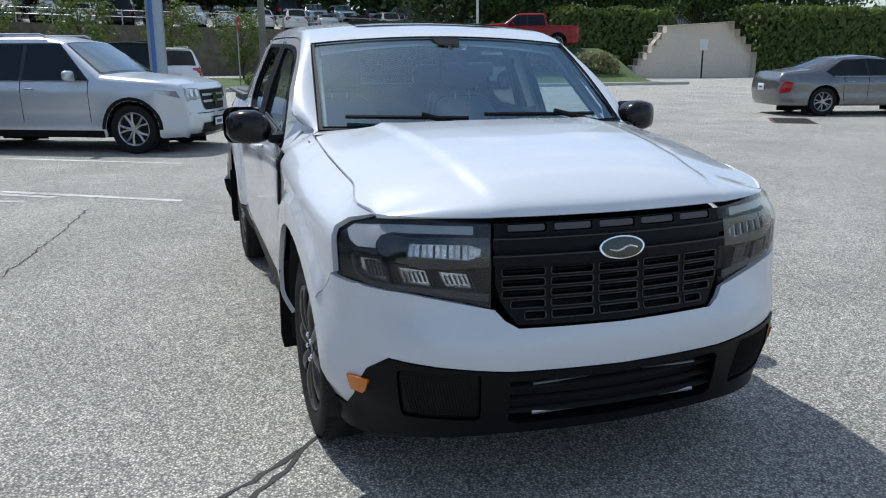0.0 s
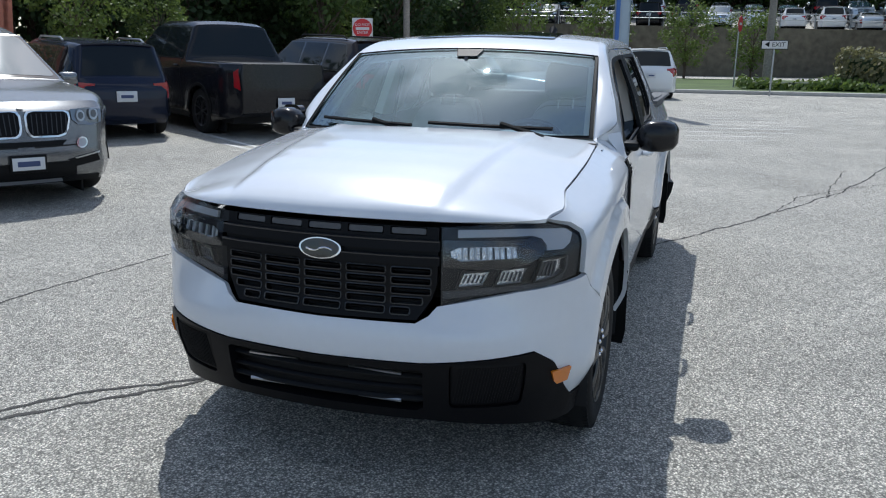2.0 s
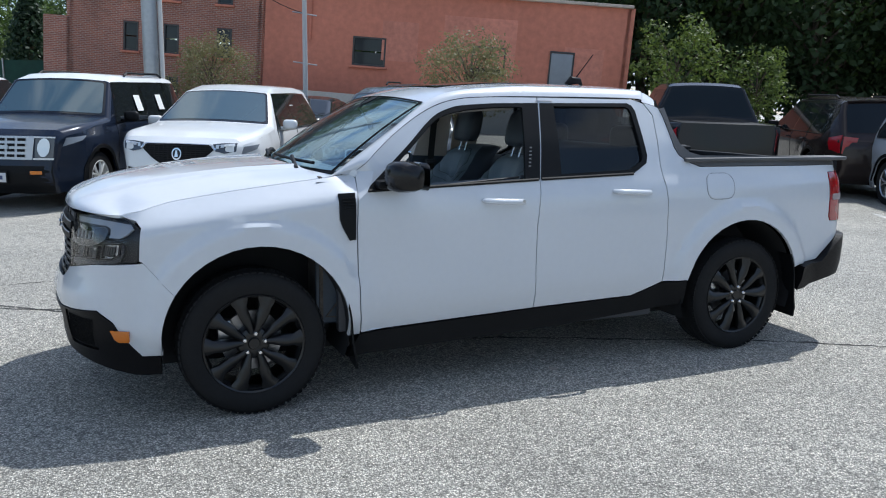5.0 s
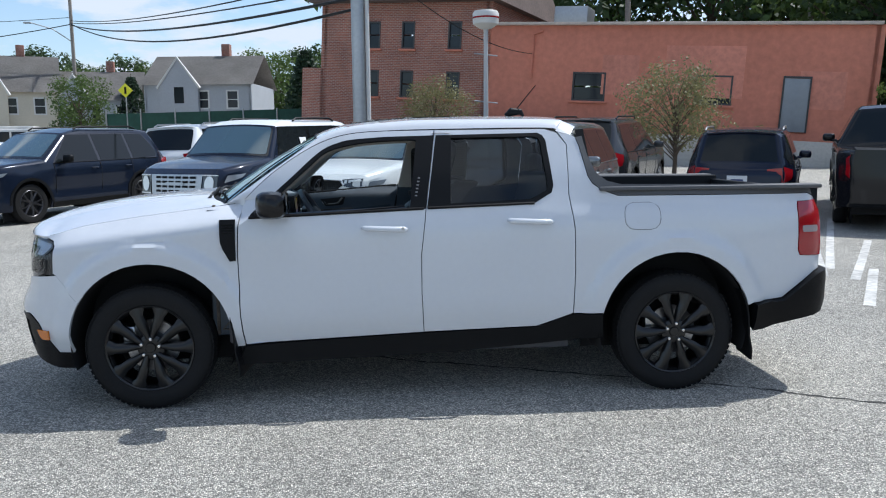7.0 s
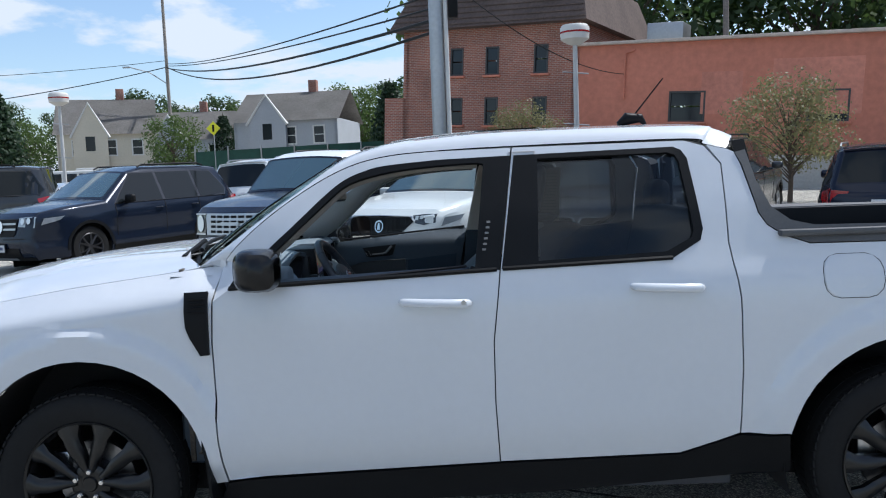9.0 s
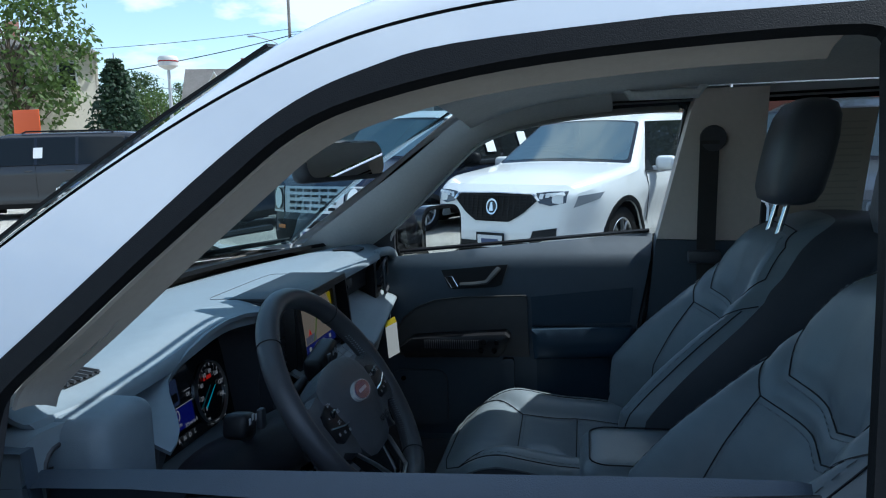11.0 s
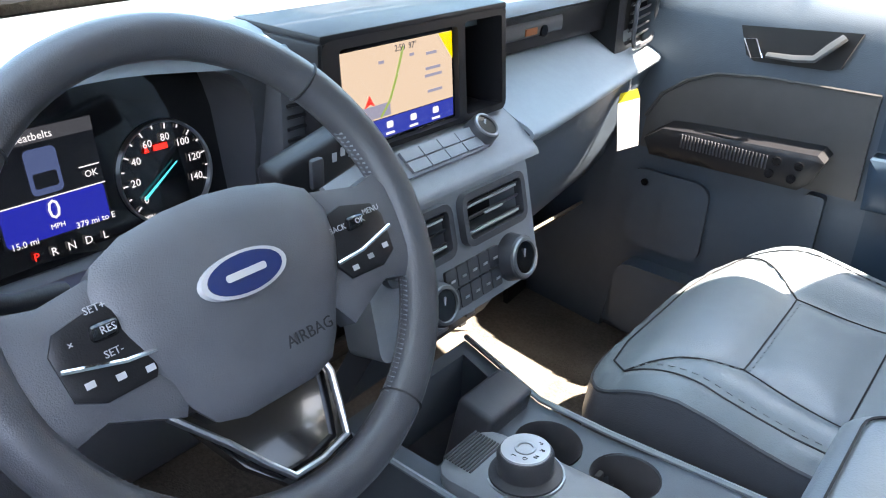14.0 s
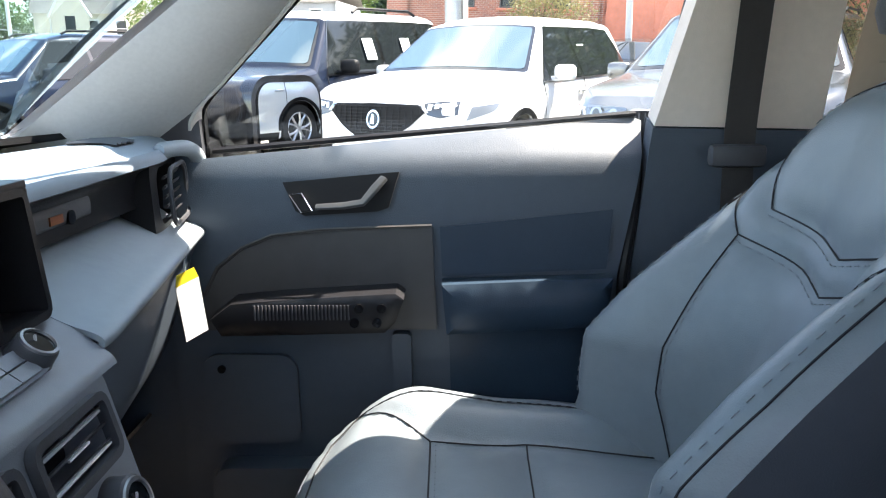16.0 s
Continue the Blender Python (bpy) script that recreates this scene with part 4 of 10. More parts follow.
BRONZE = mat("brushed_dark_trim", (0.055, 0.053, 0.052), 0.42, grain=0.15, gscale=25)
NAVYDEEP = mat("deep_navy_vinyl", (0.020, 0.038, 0.060), 0.42, spec=0.35, grain=0.06, gscale=50, bump=0.2, bscale=700)
KNEE = mat("charcoal_knee_plastic", (0.085, 0.088, 0.098), 0.5, grain=0.08, gscale=80, bump=0.25, bscale=700)
INBLACK = mat("cabin_black_plastic", (0.055, 0.057, 0.064), 0.45, spec=0.4, grain=0.1, gscale=80, bump=0.2, bscale=700)
CREAM = mat("pale_pillar_trim", (0.70, 0.61, 0.53), 0.75, grain=0.04, gscale=80, bump=0.2, bscale=500)
LINER = mat("headliner_fabric", (0.72, 0.72, 0.70), 0.9, grain=0.08, gscale=120, bump=0.4, bscale=600)
CARPET = mat("charcoal_carpet", (0.10, 0.085, 0.07), 0.95, grain=0.4, gscale=160, bump=0.8, bscale=300)
BELT = mat("belt_webbing", (0.035, 0.032, 0.031), 0.8, grain=0.1, gscale=200, bump=0.4, bscale=900)
KNOBMET = mat("satin_knob_metal", (0.22, 0.225, 0.23), 0.35, 0.8)
THREAD = mat("seam_thread", (0.20, 0.22, 0.24), 0.7)
DTHREAD = mat("dark_seam_thread", (0.012, 0.013, 0.016), 0.7)
PAPER = mat("white_paper", (0.8, 0.8, 0.78), 0.7, grain=0.02)
YELLOW = mat("yellow_paper", (0.80, 0.62, 0.02), 0.7)
OVALBLUE = mat("deep_blue_enamel", (0.012, 0.026, 0.11), 0.2, coat=0.6)
DIALTXT = glow("dial_white", (0.9, 0.92, 1.0), 0.0651)
DIALRED = glow("dial_red", (1.0, 0.03, 0.02), 0.1000)
DIALCYAN = glow("dial_cyan", (0.05, 0.75, 0.95), 0.0901)
LCDBLUE = glow("lcd_blue", (0.02, 0.03, 0.55), 0.0451)
LCDDARK = glow("lcd_dark", (0.02, 0.025, 0.04), 0.0174)
LCDCAR = glow("lcd_pale_blue", (0.12, 0.18, 0.42), 0.0349)
MAPTAN = glow("map_tan", (0.72, 0.58, 0.45), 0.0649)
MAPBLUE = glow("map_blue", (0.03, 0.05, 0.42), 0.0618)
MAPGREY = glow("map_grey", (0.35, 0.36, 0.5), 0.0550)
MAPGREEN = glow("map_green", (0.35, 0.5, 0.12), 0.0550)
MAPYEL = glow("map_yellow", (0.95, 0.72, 0.0), 0.0685)
FRAMETRIM = mat("grey_beige_frame_trim", (0.34, 0.325, 0.30), 0.8, grain=0.05, gscale=120, bump=0.15, bscale=500)
STACKPL = mat("slate_console_plastic", (0.21, 0.225, 0.245), 0.42, grain=0.06, gscale=60, bump=0.25, bscale=800)
PODBLK = mat("dark_switch_plastic", (0.012, 0.012, 0.014), 0.4, spec=0.3, grain=0.08, gscale=80, bump=0.15, bscale=800)
DKSATIN = mat("dark_satin_metal", (0.085, 0.088, 0.09), 0.35, 0.5)
SHEETBACK = mat("sheet_back", (0.5, 0.45, 0.37), 0.8, grain=0.04)
SHEETINK = mat("show_through_print", (0.42, 0.385, 0.32), 0.8)
BADGEMET = mat("polished_badge_metal", (0.62, 0.63, 0.65), 0.22, 0.3)
BTNTXT = mat("button_print", (0.42, 0.42, 0.44), 0.5)

# --- dashboard ---
dash = thing("tmp", Matrix(), "", "")
bpy.data.objects.remove(dash)


def edge_x(y):
    return -0.815 - 0.02 * smooth01(0.60, 0.78, abs(y))


def dashtop(y, t):
    """Dash top sheet: t from the screen to the rolled rear edge."""
    xe = edge_x(y)
    xw = -1.10 - 0.17 * (1 - (y / 0.735) ** 2) + 0.03
    if t <= 1:
        x = xw + (xe - 0.012 - xw) * t
        z = 1.132 + 0.030 * math.sin(math.pi * min(1, t * 0.62)) - 0.012 * smooth01(0.85, 1, t)
    else:
        a = (t - 1) * math.pi / 2
        x = xe - 0.012 + 0.016 * math.sin(a)
        z = 1.150 - 0.018 * (1 - math.cos(a))
        z += 0.0
    z += 0.020 * math.exp(-((y + 0.33) / 0.13) ** 2) * smooth01(0.45, 0.95, t)
    return Vector((x, y, z))


bm = bmesh.new()
grid(bm, dashtop, lin(-0.745, 0.775, 50), lin(0, 1, 22) + [1.25, 1.5, 1.75, 2.0], thick=0.006)
dashboard = part("dashboard", bm, DASHTOP, truck, "slate blue-grey padded dashboard")
# raised speaker panel and the open tray behind the screen
bm = bmesh.new()
panel(bm, rr(-0.06, 0.12, 0.15, 0.40, 0.05), lambda a, b: dashtop(a, b), 0.05, depth=0.004, lift=0.004)
part("dash_speaker", bm, DASHTOP, dashboard)
bm = bmesh.new()
panel(bm, rr(-0.115, 0.70, 0.19, 0.985, 0.03), lambda a, b: dashtop(a, b), 0.06, depth=0.004, lift=0.003)
part("dash_tray", bm, INBLACK, dashboard)
# demister outlets in the corners of the top
for s in (1, -1):
    bm = bmesh.new()
    dv_ = lambda a, b: dashtop(s * a, b) + Vector((0, 0, 0.002))
    y0, y1, t0, t1 = 0.585, 0.655, 0.66, 0.90
    bm = bmesh.new()
    grid(bm, lambda a, b: dv_(a, b), lin(y0, y1, 4), lin(t0, t1, 4))
    outlet = part("demister_outlet", bm, DARK, dashboard)
    for k in range(6):
        bm = bmesh.new()
        a = y0 + (y1 - y0) * (k + 0.5) / 6
        tube(bm, [dv_(a, t) + Vector((0, 0, 0.002)) for t in lin(t0, t1, 4)], 0.003, 5)
        part("outlet_slat", bm, INBLACK, outlet)
# passenger side: recessed slot band, ledge, glove box
def band(name, material, prof, y0, y1, n=24, label="", bend=None):
    bm = bmesh.new()
    bend = bend or (lambda y: (0.0, 0.0))
    grid(bm, lambda y, k: Vector((prof[int(k)][0] + bend(y)[0], y, prof[int(k)][1] + bend(y)[1])), lin(y0, y1, n), range(len(prof)), thick=0.006)
    return part(name, bm, material, dashboard, label, sharp=50)


def curve2(pts, n=6):
    return [tuple(p) for p in spline(pts, n)]


band("slot_band", PODBLK, curve2([(-0.822, 1.134), (-0.842, 1.122), (-0.85, 1.095), (-0.85, 1.068)]), 0.185, 0.655)
band("slot_vent", GREYPL, curve2([(-0.842, 1.112), (-0.838, 1.106), (-0.838, 1.090), (-0.842, 1.086)], 3), 0.19, 0.45)
bm = bmesh.new()
cyl(bm, (-0.846, 0.395, 1.093), (-0.835, 0.395, 1.093), 0.009, n=14)
part("slot_sensor", bm, GLOSSBLK, dashboard)
bm = bmesh.new()
box(bm, (-0.837, 0.36, 1.096), (0.003, 0.03, 0.010))
part("airbag_lamp", bm, mat("orange_film", (0.30, 0.09, 0.03), 0.4), dashboard)
ledge_bend = lambda y: (-0.145 * max(0.0, y - 0.23), 0.004 * smooth01(0.3, 0.7, y))
band("dash_ledge", DASHLEDGE, curve2([(-0.856, 1.074), (-0.845, 1.066), (-0.80, 1.045), (-0.755, 1.022), (-0.728, 1.012), (-0.718, 1.004), (-0.722, 0.994), (-0.735, 0.988)]), 0.20, 0.776, label="pale slate ledge above the glove box", bend=ledge_bend, n=30)
band("glove_box", NAVY, curve2([(-0.735, 0.990), (-0.748, 0.965), (-0.77, 0.90), (-0.80, 0.82), (-0.85, 0.74), (-0.93, 0.66)]), 0.165, 0.74, bend=ledge_bend)
band("toe_panel", CARPET, [(-0.92, 0.68), (-1.05, 0.55), (-1.15, 0.43), (-0.80, 0.395), (-0.3, 0.39), (0.9, 0.40)], -0.76, 0.77, n=4)
# outer vents with frames
for s in (1, -1):
    bm = bmesh.new()
    vp = rr(0.628, 1.036, 0.752, 1.122, 0.022, 4)
    vs = lambda a, b: Vector((-0.803 + 0.10 * (b - 1.08) * -0.3 - 0.025 * smooth01(0.60, 0.80, a), s * a, b))
    panel(bm, (rr(0.60, 1.005, 0.785, 1.143, 0.03, 4) if s < 0 else rr(0.60, 1.005, 0.785, 1.143, 0.03, 4)), vs, 0.04, [vp], depth=0.05 * s, lift=0.006 * s)
    if s > 0:
        for v in bm.verts:
            v.co.x -= 0.022
    vent_f = part("side_vent", bm, PODBLK if s > 0 else DASHLEDGE, dashboard)
    if s > 0:
        bm = bmesh.new()
        loop = spline([(-0.826, 0.66, 1.146), (-0.812, 0.735, 1.143), (-0.806, 0.772, 1.125), (-0.802, 0.783, 1.08), (-0.802, 0.777, 1.04), (-0.806, 0.768, 1.015)], 5)
        tube(bm, loop, [0.010] + [0.013] * (len(loop) - 2) + [0.010], 10)
        part("vent_loop", bm, DASHLEDGE, dashboard)
    bm = bmesh.new()
    panel(bm, vp, vs, 0.05, depth=0.0, lift=-0.045 * s)
    part("vent_duct", bm, DARK, vent_f)
    for k in range(5):
        bm = bmesh.new()
        z = 1.05 + 0.0145 * k
        tube(bm, [vs(a, z) + Vector((-0.008, 0, 0)) for a in (0.637, 0.69, 0.744)], 0.0045, 6, flat=0.45)
        part("vent_slat", bm, INBLACK, vent_f)
    bm = bmesh.new()
    tube(bm, [vs(vp[i][0], vp[i][1]) + Vector((0.004, 0, 0)) for i in range(len(vp))], 0.004, 6, closed=True)
    part("vent_rim", bm, INBLACK, vent_f)
for s in (1, -1):
    bm = bmesh.new()
    panel(bm, [(-1.20, 0.40), (-0.84, 0.40), (-0.80, 0.80), (-0.815, 1.135), (-1.20, 1.135)], lambda x, z: Vector((x, s * (0.752 + 0.02 * smooth01(0.9, 1.1, z)), z)), 0.06, depth=0.02 * s)
    part("kick_panel", bm, NAVY, dashboard)
bm = bmesh.new()
box(bm, (-1.17, 0, 0.78), (0.02, 1.52, 0.76), 0.004)
part("firewall", bm, CARPET, dashboard)
# screen housing: left frame, screen, storage slot beside it
bm = bmesh.new()
def hous(a, b):
    return Vector((-0.772 + (b - 1.09) * -0.10, a, b))
panel(bm, rr(-0.118, 1.032, 0.196, 1.158, 0.012), hous, 0.05, [rr(-0.095, 1.038, 0.098, 1.148, 0.006), rr(0.112, 1.040, 0.188, 1.150, 0.004)], depth=0.06, lift=0.004)
housing = part("screen_housing", bm, PODBLK, dashboard, "black screen housing with open side slot")
for c, d in (((-0.84, 0.04, 1.16), (0.13, 0.318, 0.010)), ((-0.84, 0.196, 1.095), (0.13, 0.008, 0.125)), ((-0.84, -0.118, 1.095), (0.13, 0.008, 0.125)), ((-0.84, 0.105, 1.095), (0.13, 0.008, 0.115)), ((-0.84, 0.04, 1.032), (0.14, 0.32, 0.010)), ((-0.90, 0.04, 1.095), (0.01, 0.31, 0.12))):
    bm = bmesh.new()
    box(bm, c, d, 0.003)
    part("housing_wall", bm, PODBLK, housing)
SCRM = Matrix.Translation((-0.7785, 0.0, 1.09)) @ Matrix(((0, 0.10, 1, 0), (1, 0, 0, 0), (0, 1, 0, 0), (0, 0, 0, 1)))


def flat(name, poly, off, material, parent, m=None):
    """A thin plate in the screen's or dial's own plane."""
    bm = bmesh.new()
    panel(bm, poly, lambda a, b: (m or SCRM) @ Vector((a, b, off)), 0.1, depth=0.0008)
    return part(name, bm, material, parent)


SCRM = Matrix(((0, -0.10, 1, -0.776), (1, 0, 0, 0.0015), (0, 1, 0, 1.093), (0, 0, 0, 1)))
disp = flat("touch_screen", rr(-0.0955, -0.054, 0.0965, 0.055, 0.004), 0.0, GLOSSBLK, housing)
disp["label"] = "lit navigation touch screen showing a tan map"
flat("map_area", [(-0.089, -0.028), (0.092, -0.028), (0.092, 0.049), (-0.089, 0.049)], 0.001, MAPTAN, disp)
flat("menu_bar", [(-0.089, -0.050), (0.092, -0.050), (0.092, -0.029), (-0.089, -0.029)], 0.001, MAPBLUE, disp)
flat("yellow_corner", [(0.068, 0.049), (0.092, 0.049), (0.092, 0.018)], 0.0022, MAPYEL, disp)
flat("map_label", [(-0.075, -0.026), (-0.02, -0.026), (-0.02, -0.012), (-0.075, -0.012)], 0.002, MAPGREY, disp)
bm = bmesh.new()
tube(bm, [SCRM @ Vector(p) for p in ((-0.036, -0.026, 0.002), (-0.02, -0.01, 0.002), (-0.008, 0.012, 0.002), (0.006, 0.044, 0.002))], 0.0014, 5)
part("map_route", bm, MAPGREEN, disp)
flat("map_arrow", [(-0.060, -0.012), (-0.052, 0.0), (-0.045, -0.012), (-0.052, -0.009)], 0.0026, DIALRED, disp)
MAPTXT = glow("map_text", (0.1, 0.1, 0.14), 0.0343)
text("2:50  97\u00b0", 0.010, SCRM @ Matrix.Translation((0.01, 0.043, 0.0025)), MAPTXT, disp)
for k, (a, b, w) in enumerate(((0.054, 0.030, 0.018), (0.056, 0.013, 0.026), (0.056, 0.005, 0.030), (0.058, -0.013, 0.026), (-0.03, 0.032, 0.008), (0.02, 0.033, 0.007))):
    flat("screen_text_bar", [(a - w / 2, b - 0.0016), (a + w / 2, b - 0.0016), (a + w / 2, b + 0.0016), (a - w / 2, b + 0.0016)], 0.0022, MAPGREY, disp)
for a in (-0.06, -0.022, 0.018, 0.058):
    flat("menu_icon", rr(a - 0.005, -0.0405, a + 0.005, -0.033, 0.002), 0.002, DIALTXT, disp)
    flat("menu_caption", [(a - 0.007, -0.0475), (a + 0.007, -0.0475), (a + 0.007, -0.045), (a - 0.007, -0.045)], 0.002, DIALTXT, disp)
# centre stack below the screen
SW0, SW1 = -0.09, 0.225
band("console_top", STACKPL, curve2([(-0.78, 1.036), (-0.772, 1.030), (-0.745, 1.016), (-0.722, 0.998), (-0.712, 0.990), (-0.708, 0.982)]), -0.14, 0.20)
def stackp(a, b):
    """Slanted audio panel: a across, b 0 at its top."""
    return Vector((-0.772 + 0.05 * b, a, 1.036 - 0.036 * b))
bm = bmesh.new()
panel(bm, rr(-0.05, 0.30, 0.115, 0.86, 0.03), lambda a, b: stackp(a, b), 0.05, depth=-0.006, lift=-0.004)
strip = part("audio_panel", bm, STACKPL, dashboard)
for k in range(4):
    for j in range(2):
        bm = bmesh.new()
        a = -0.028 + 0.033 * k
        panel(bm, rr(a, 0.34 + 0.25 * j, a + 0.031, 0.56 + 0.25 * j, 0.003), stackp, 0.04, depth=-0.004, lift=-0.008)
        part("audio_button", bm, STACKPL, strip)


def knob(p, nrm, r, parent, ring=True, h=0.022):
    p, nrm = Vector(p), Vector(nrm).normalized()
    m = Matrix.Translation(p) @ nrm.to_track_quat("Z", "Y").to_matrix().to_4x4()
    bm = bmesh.new()
    lathe(bm, [(r * 1.08, 0), (r, h * 0.4), (r * 0.97, h * 0.9), (r * 0.9, h)], m, 28)
    k = part("control_knob", bm, INBLACK, parent)
    bm = bmesh.new()
    lathe(bm, [(r * 0.9, h * 0.98), (r * 0.86, h * 1.1), (r * 0.74, h * 1.12), (r * 0.70, h * 1.02)], m, 28)
    part("knob_ring", bm, KNOBMET, k)
    bm = bmesh.new()
    lathe(bm, [(r * 0.72, h), (0, h)], m, 24)
    part("knob_face", bm, GLOSSBLK, k)
    bm = bmesh.new()
    put_box = m @ Matrix.Translation((0, r * 0.2, h * 1.03))
    box(bm, put_box.translation, (0.002, 0.002, r * 0.4), 0)
    part("knob_mark", bm, BTNTXT, k)


knob((-0.750, 0.118, 1.014), (0.6, 0, 0.8), 0.020, dashboard)
knob((-0.750, -0.062, 1.014), (0.6, 0, 0.8), 0.018, dashboard)
# centre vents
def ventp(a, b):
    return Vector((-0.700 + (b - 0.94) * -0.25, a, b))
frames = [rr(0.022, 0.912, 0.150, 0.975, 0.014), rr(-0.115, 0.912, 0.004, 0.975, 0.014)]
bm = bmesh.new()
panel(bm, rr(-0.135, 0.835, 0.172, 0.988, 0.014), ventp, 0.05, [shrink(f, 0.007) for f in frames], depth=0.05, lift=0.0)
stack = part("vent_panel", bm, STACKPL, dashboard)
for f in frames:
    bm = bmesh.new()
    panel(bm, f, ventp, 0.05, [shrink(f, 0.008)], depth=0.012, lift=0.010)
    vf = part("centre_vent", bm, INBLACK, stack)
    bm = bmesh.new()
    panel(bm, f, ventp, 0.06, depth=0, lift=-0.045)
    part("vent_duct", bm, DARK, vf)
    y0, y1 = min(p[0] for p in f) + 0.01, max(p[0] for p in f) - 0.01
    for k in range(3):
        z = 0.928 + 0.0155 * k
        bm = bmesh.new()
        tube(bm, [ventp(a, z) + Vector((0.001, 0, 0)) for a in lin(y0, y1, 3)], 0.005, 6, flat=0.4)
        part("vent_slat", bm, INBLACK, vf)
        bm = bmesh.new()
        tube(bm, [ventp(a, z) + Vector((0.005, 0, 0)) for a in (lin(y0 + 0.004, y1 - 0.004, 3) if k != 1 else lin((y0 + y1) / 2 - 0.018, (y0 + y1) / 2 + 0.018, 3))], 0.0016, 5)
        part("slat_edge", bm, BADGEMET, vf)
# climate controls
knob((-0.682, 0.113, 0.872), (0.95, 0, 0.3), 0.029, stack)
knob((-0.682, -0.047, 0.872), (0.95, 0, 0.3), 0.026, stack)
for j in range(2):
    for k in range(5):
        bm = bmesh.new()
        a = -0.018 + 0.021 * k
        panel(bm, rr(a, 0.873 - 0.026 * j, a + 0.0195, 0.897 - 0.026 * j, 0.002), ventp, 0.03, depth=0.004, lift=0.004)
        bt = part("climate_button", bm, INBLACK, stack)
        bm = bmesh.new()
        box(bm, ventp(a + 0.01, 0.885 - 0.026 * j) + Vector((0.0055, 0, 0)), (0.001, 0.008, 0.003))
        part("button_mark", bm, BTNTXT, bt)
bm = bmesh.new()
panel(bm, [(-0.12, 0.832), (0.155, 0.832), (0.14, 0.76), (-0.12, 0.74)], lambda a, b: Vector((-0.70 - (0.832 - b) * 0.5, a, b)), 0.05, depth=0.03)
part("port_panel", bm, INBLACK, stack)
for y, w in ((0.0, 0.03), (0.06, 0.018)):
    bm = bmesh.new()
    box(bm, (-0.703, y, 0.806), (0.006, w, 0.011), 0.002)
    part("usb_port", bm, SILVER, stack)

# instrument cluster
bm = bmesh.new()
hood_top = [(-0.600, 1.045), (-0.57, 1.082), (-0.51, 1.113), (-0.448, 1.135), (-0.38, 1.148), (-0.318, 1.152), (-0.25, 1.148), (-0.195, 1.133), (-0.170, 1.108)]
hood_poly = [(-0.600, 0.955)] + [tuple(p) for p in spline(hood_top, 3)] + [(-0.160, 1.06), (-0.155, 0.955)]


def brow(y):
    """Height of the brow over the dials."""
    return float(np.interp(y, [-0.64, -0.60, -0.51, -0.448, -0.38, -0.318, -0.25, -0.18, -0.12], [1.06, 1.075, 1.130, 1.152, 1.165, 1.169, 1.165, 1.153, 1.145]))



def hoodf(a, b):
    return Vector((-0.838 + 0.02 * smooth01(1.0, 1.13, b) + 0.058 * smooth01(-0.50, -0.60, a), a, b))
panel(bm, [(-0.614, 0.940)] + [(y, brow(y) - 0.002) for y in lin(-0.614, -0.12, 18)] + [(-0.12, 0.940)], hoodf, 0.03, [hood_poly], depth=0.115)
shell_bm = bmesh.new()
box(shell_bm, (-0.865, -0.672, 1.046), (0.20, 0.116, 0.20), 0.022, 5)
part("binnacle_shell", shell_bm, DASHTOP, dashboard)
shell_bm = bmesh.new()
grid(shell_bm, lambda y, t: Vector((-0.92 + t * (0.92 - 0.811 + 0.058 * smooth01(-0.50, -0.60, y)), y, 1.1445 * (1 - t) + (brow(y) + 0.001) * t)), lin(-0.615, -0.125, 30), lin(0, 1, 6), thick=0.006)
part("binnacle_cap", shell_bm, DASHTOP, dashboard)
shell_bm = bmesh.new()
box(shell_bm, (-0.835, -0.119, 1.04), (0.075, 0.066, 0.19), 0.01, 2)
binn_side = part("binnacle_side", shell_bm, INBLACK, dashboard)
for k in range(9):
    shell_bm = bmesh.new()
    tube(shell_bm, [(-0.796, -0.145, 1.00 + 0.012 * k), (-0.796, -0.093, 1.00 + 0.012 * k)], 0.0022, 5)
    part("side_rib", shell_bm, PODBLK, binn_side)
binn = part("instrument_binnacle", bm, INBLACK, dashboard, "black hooded instrument binnacle")
CLM = Matrix(((0, -0.14, 1, -0.897), (1, 0, 0, -0.345), (0, 1, 0, 1.035), (0, 0, 0, 1)))
flat("cluster_face", [(-0.265, -0.07), (0.21, -0.07), (0.21, 0.10), (-0.265, 0.10)], 0.0, GLOSSBLK, binn, CLM)
def dial(cx, cy, r, marks, a0, a1, reds=()):
    bm = bmesh.new()
    lathe(bm, [(r, 0.0), (r * 0.99, 0.006), (r * 0.95, 0.005), (r * 0.94, 0.0005)], CLM @ Matrix.Translation((cx, cy, 0.0)), 44)
    ring = part("dial_ring", bm, SILVER, binn)
    n = (len(marks) - 1) * 2
    for i in range(n + 1):
        a = radians(a0 + (a1 - a0) * i / n)
        bm = bmesh.new()
        l = 0.1 if i % 2 == 0 else 0.06
        m = CLM @ Matrix.Translation((cx, cy, 0.003)) @ Matrix.Rotation(a, 4, "Z")
        panel(bm, [(r * (0.92 - l), -0.0007), (r * 0.92, -0.0007), (r * 0.92, 0.0007), (r * (0.92 - l), 0.0007)], lambda u, v: m @ Vector((u, v, 0)), 0.1, depth=0.0004)
        part("dial_tick", bm, DIALTXT, ring)
    for i, s in enumerate(marks):
        a = radians(a0 + (a1 - a0) * i / (len(marks) - 1))
        text(s, r * 0.20, CLM @ Matrix.Translation((cx + r * 0.66 * math.cos(a), cy + r * 0.66 * math.sin(a), 0.003)), DIALTXT, ring, "dial_number")
    return ring
sp = dial(0.118, -0.012, 0.054, ["0", "20", "40", "60", "80", "100", "120", "140"], 218, -22)
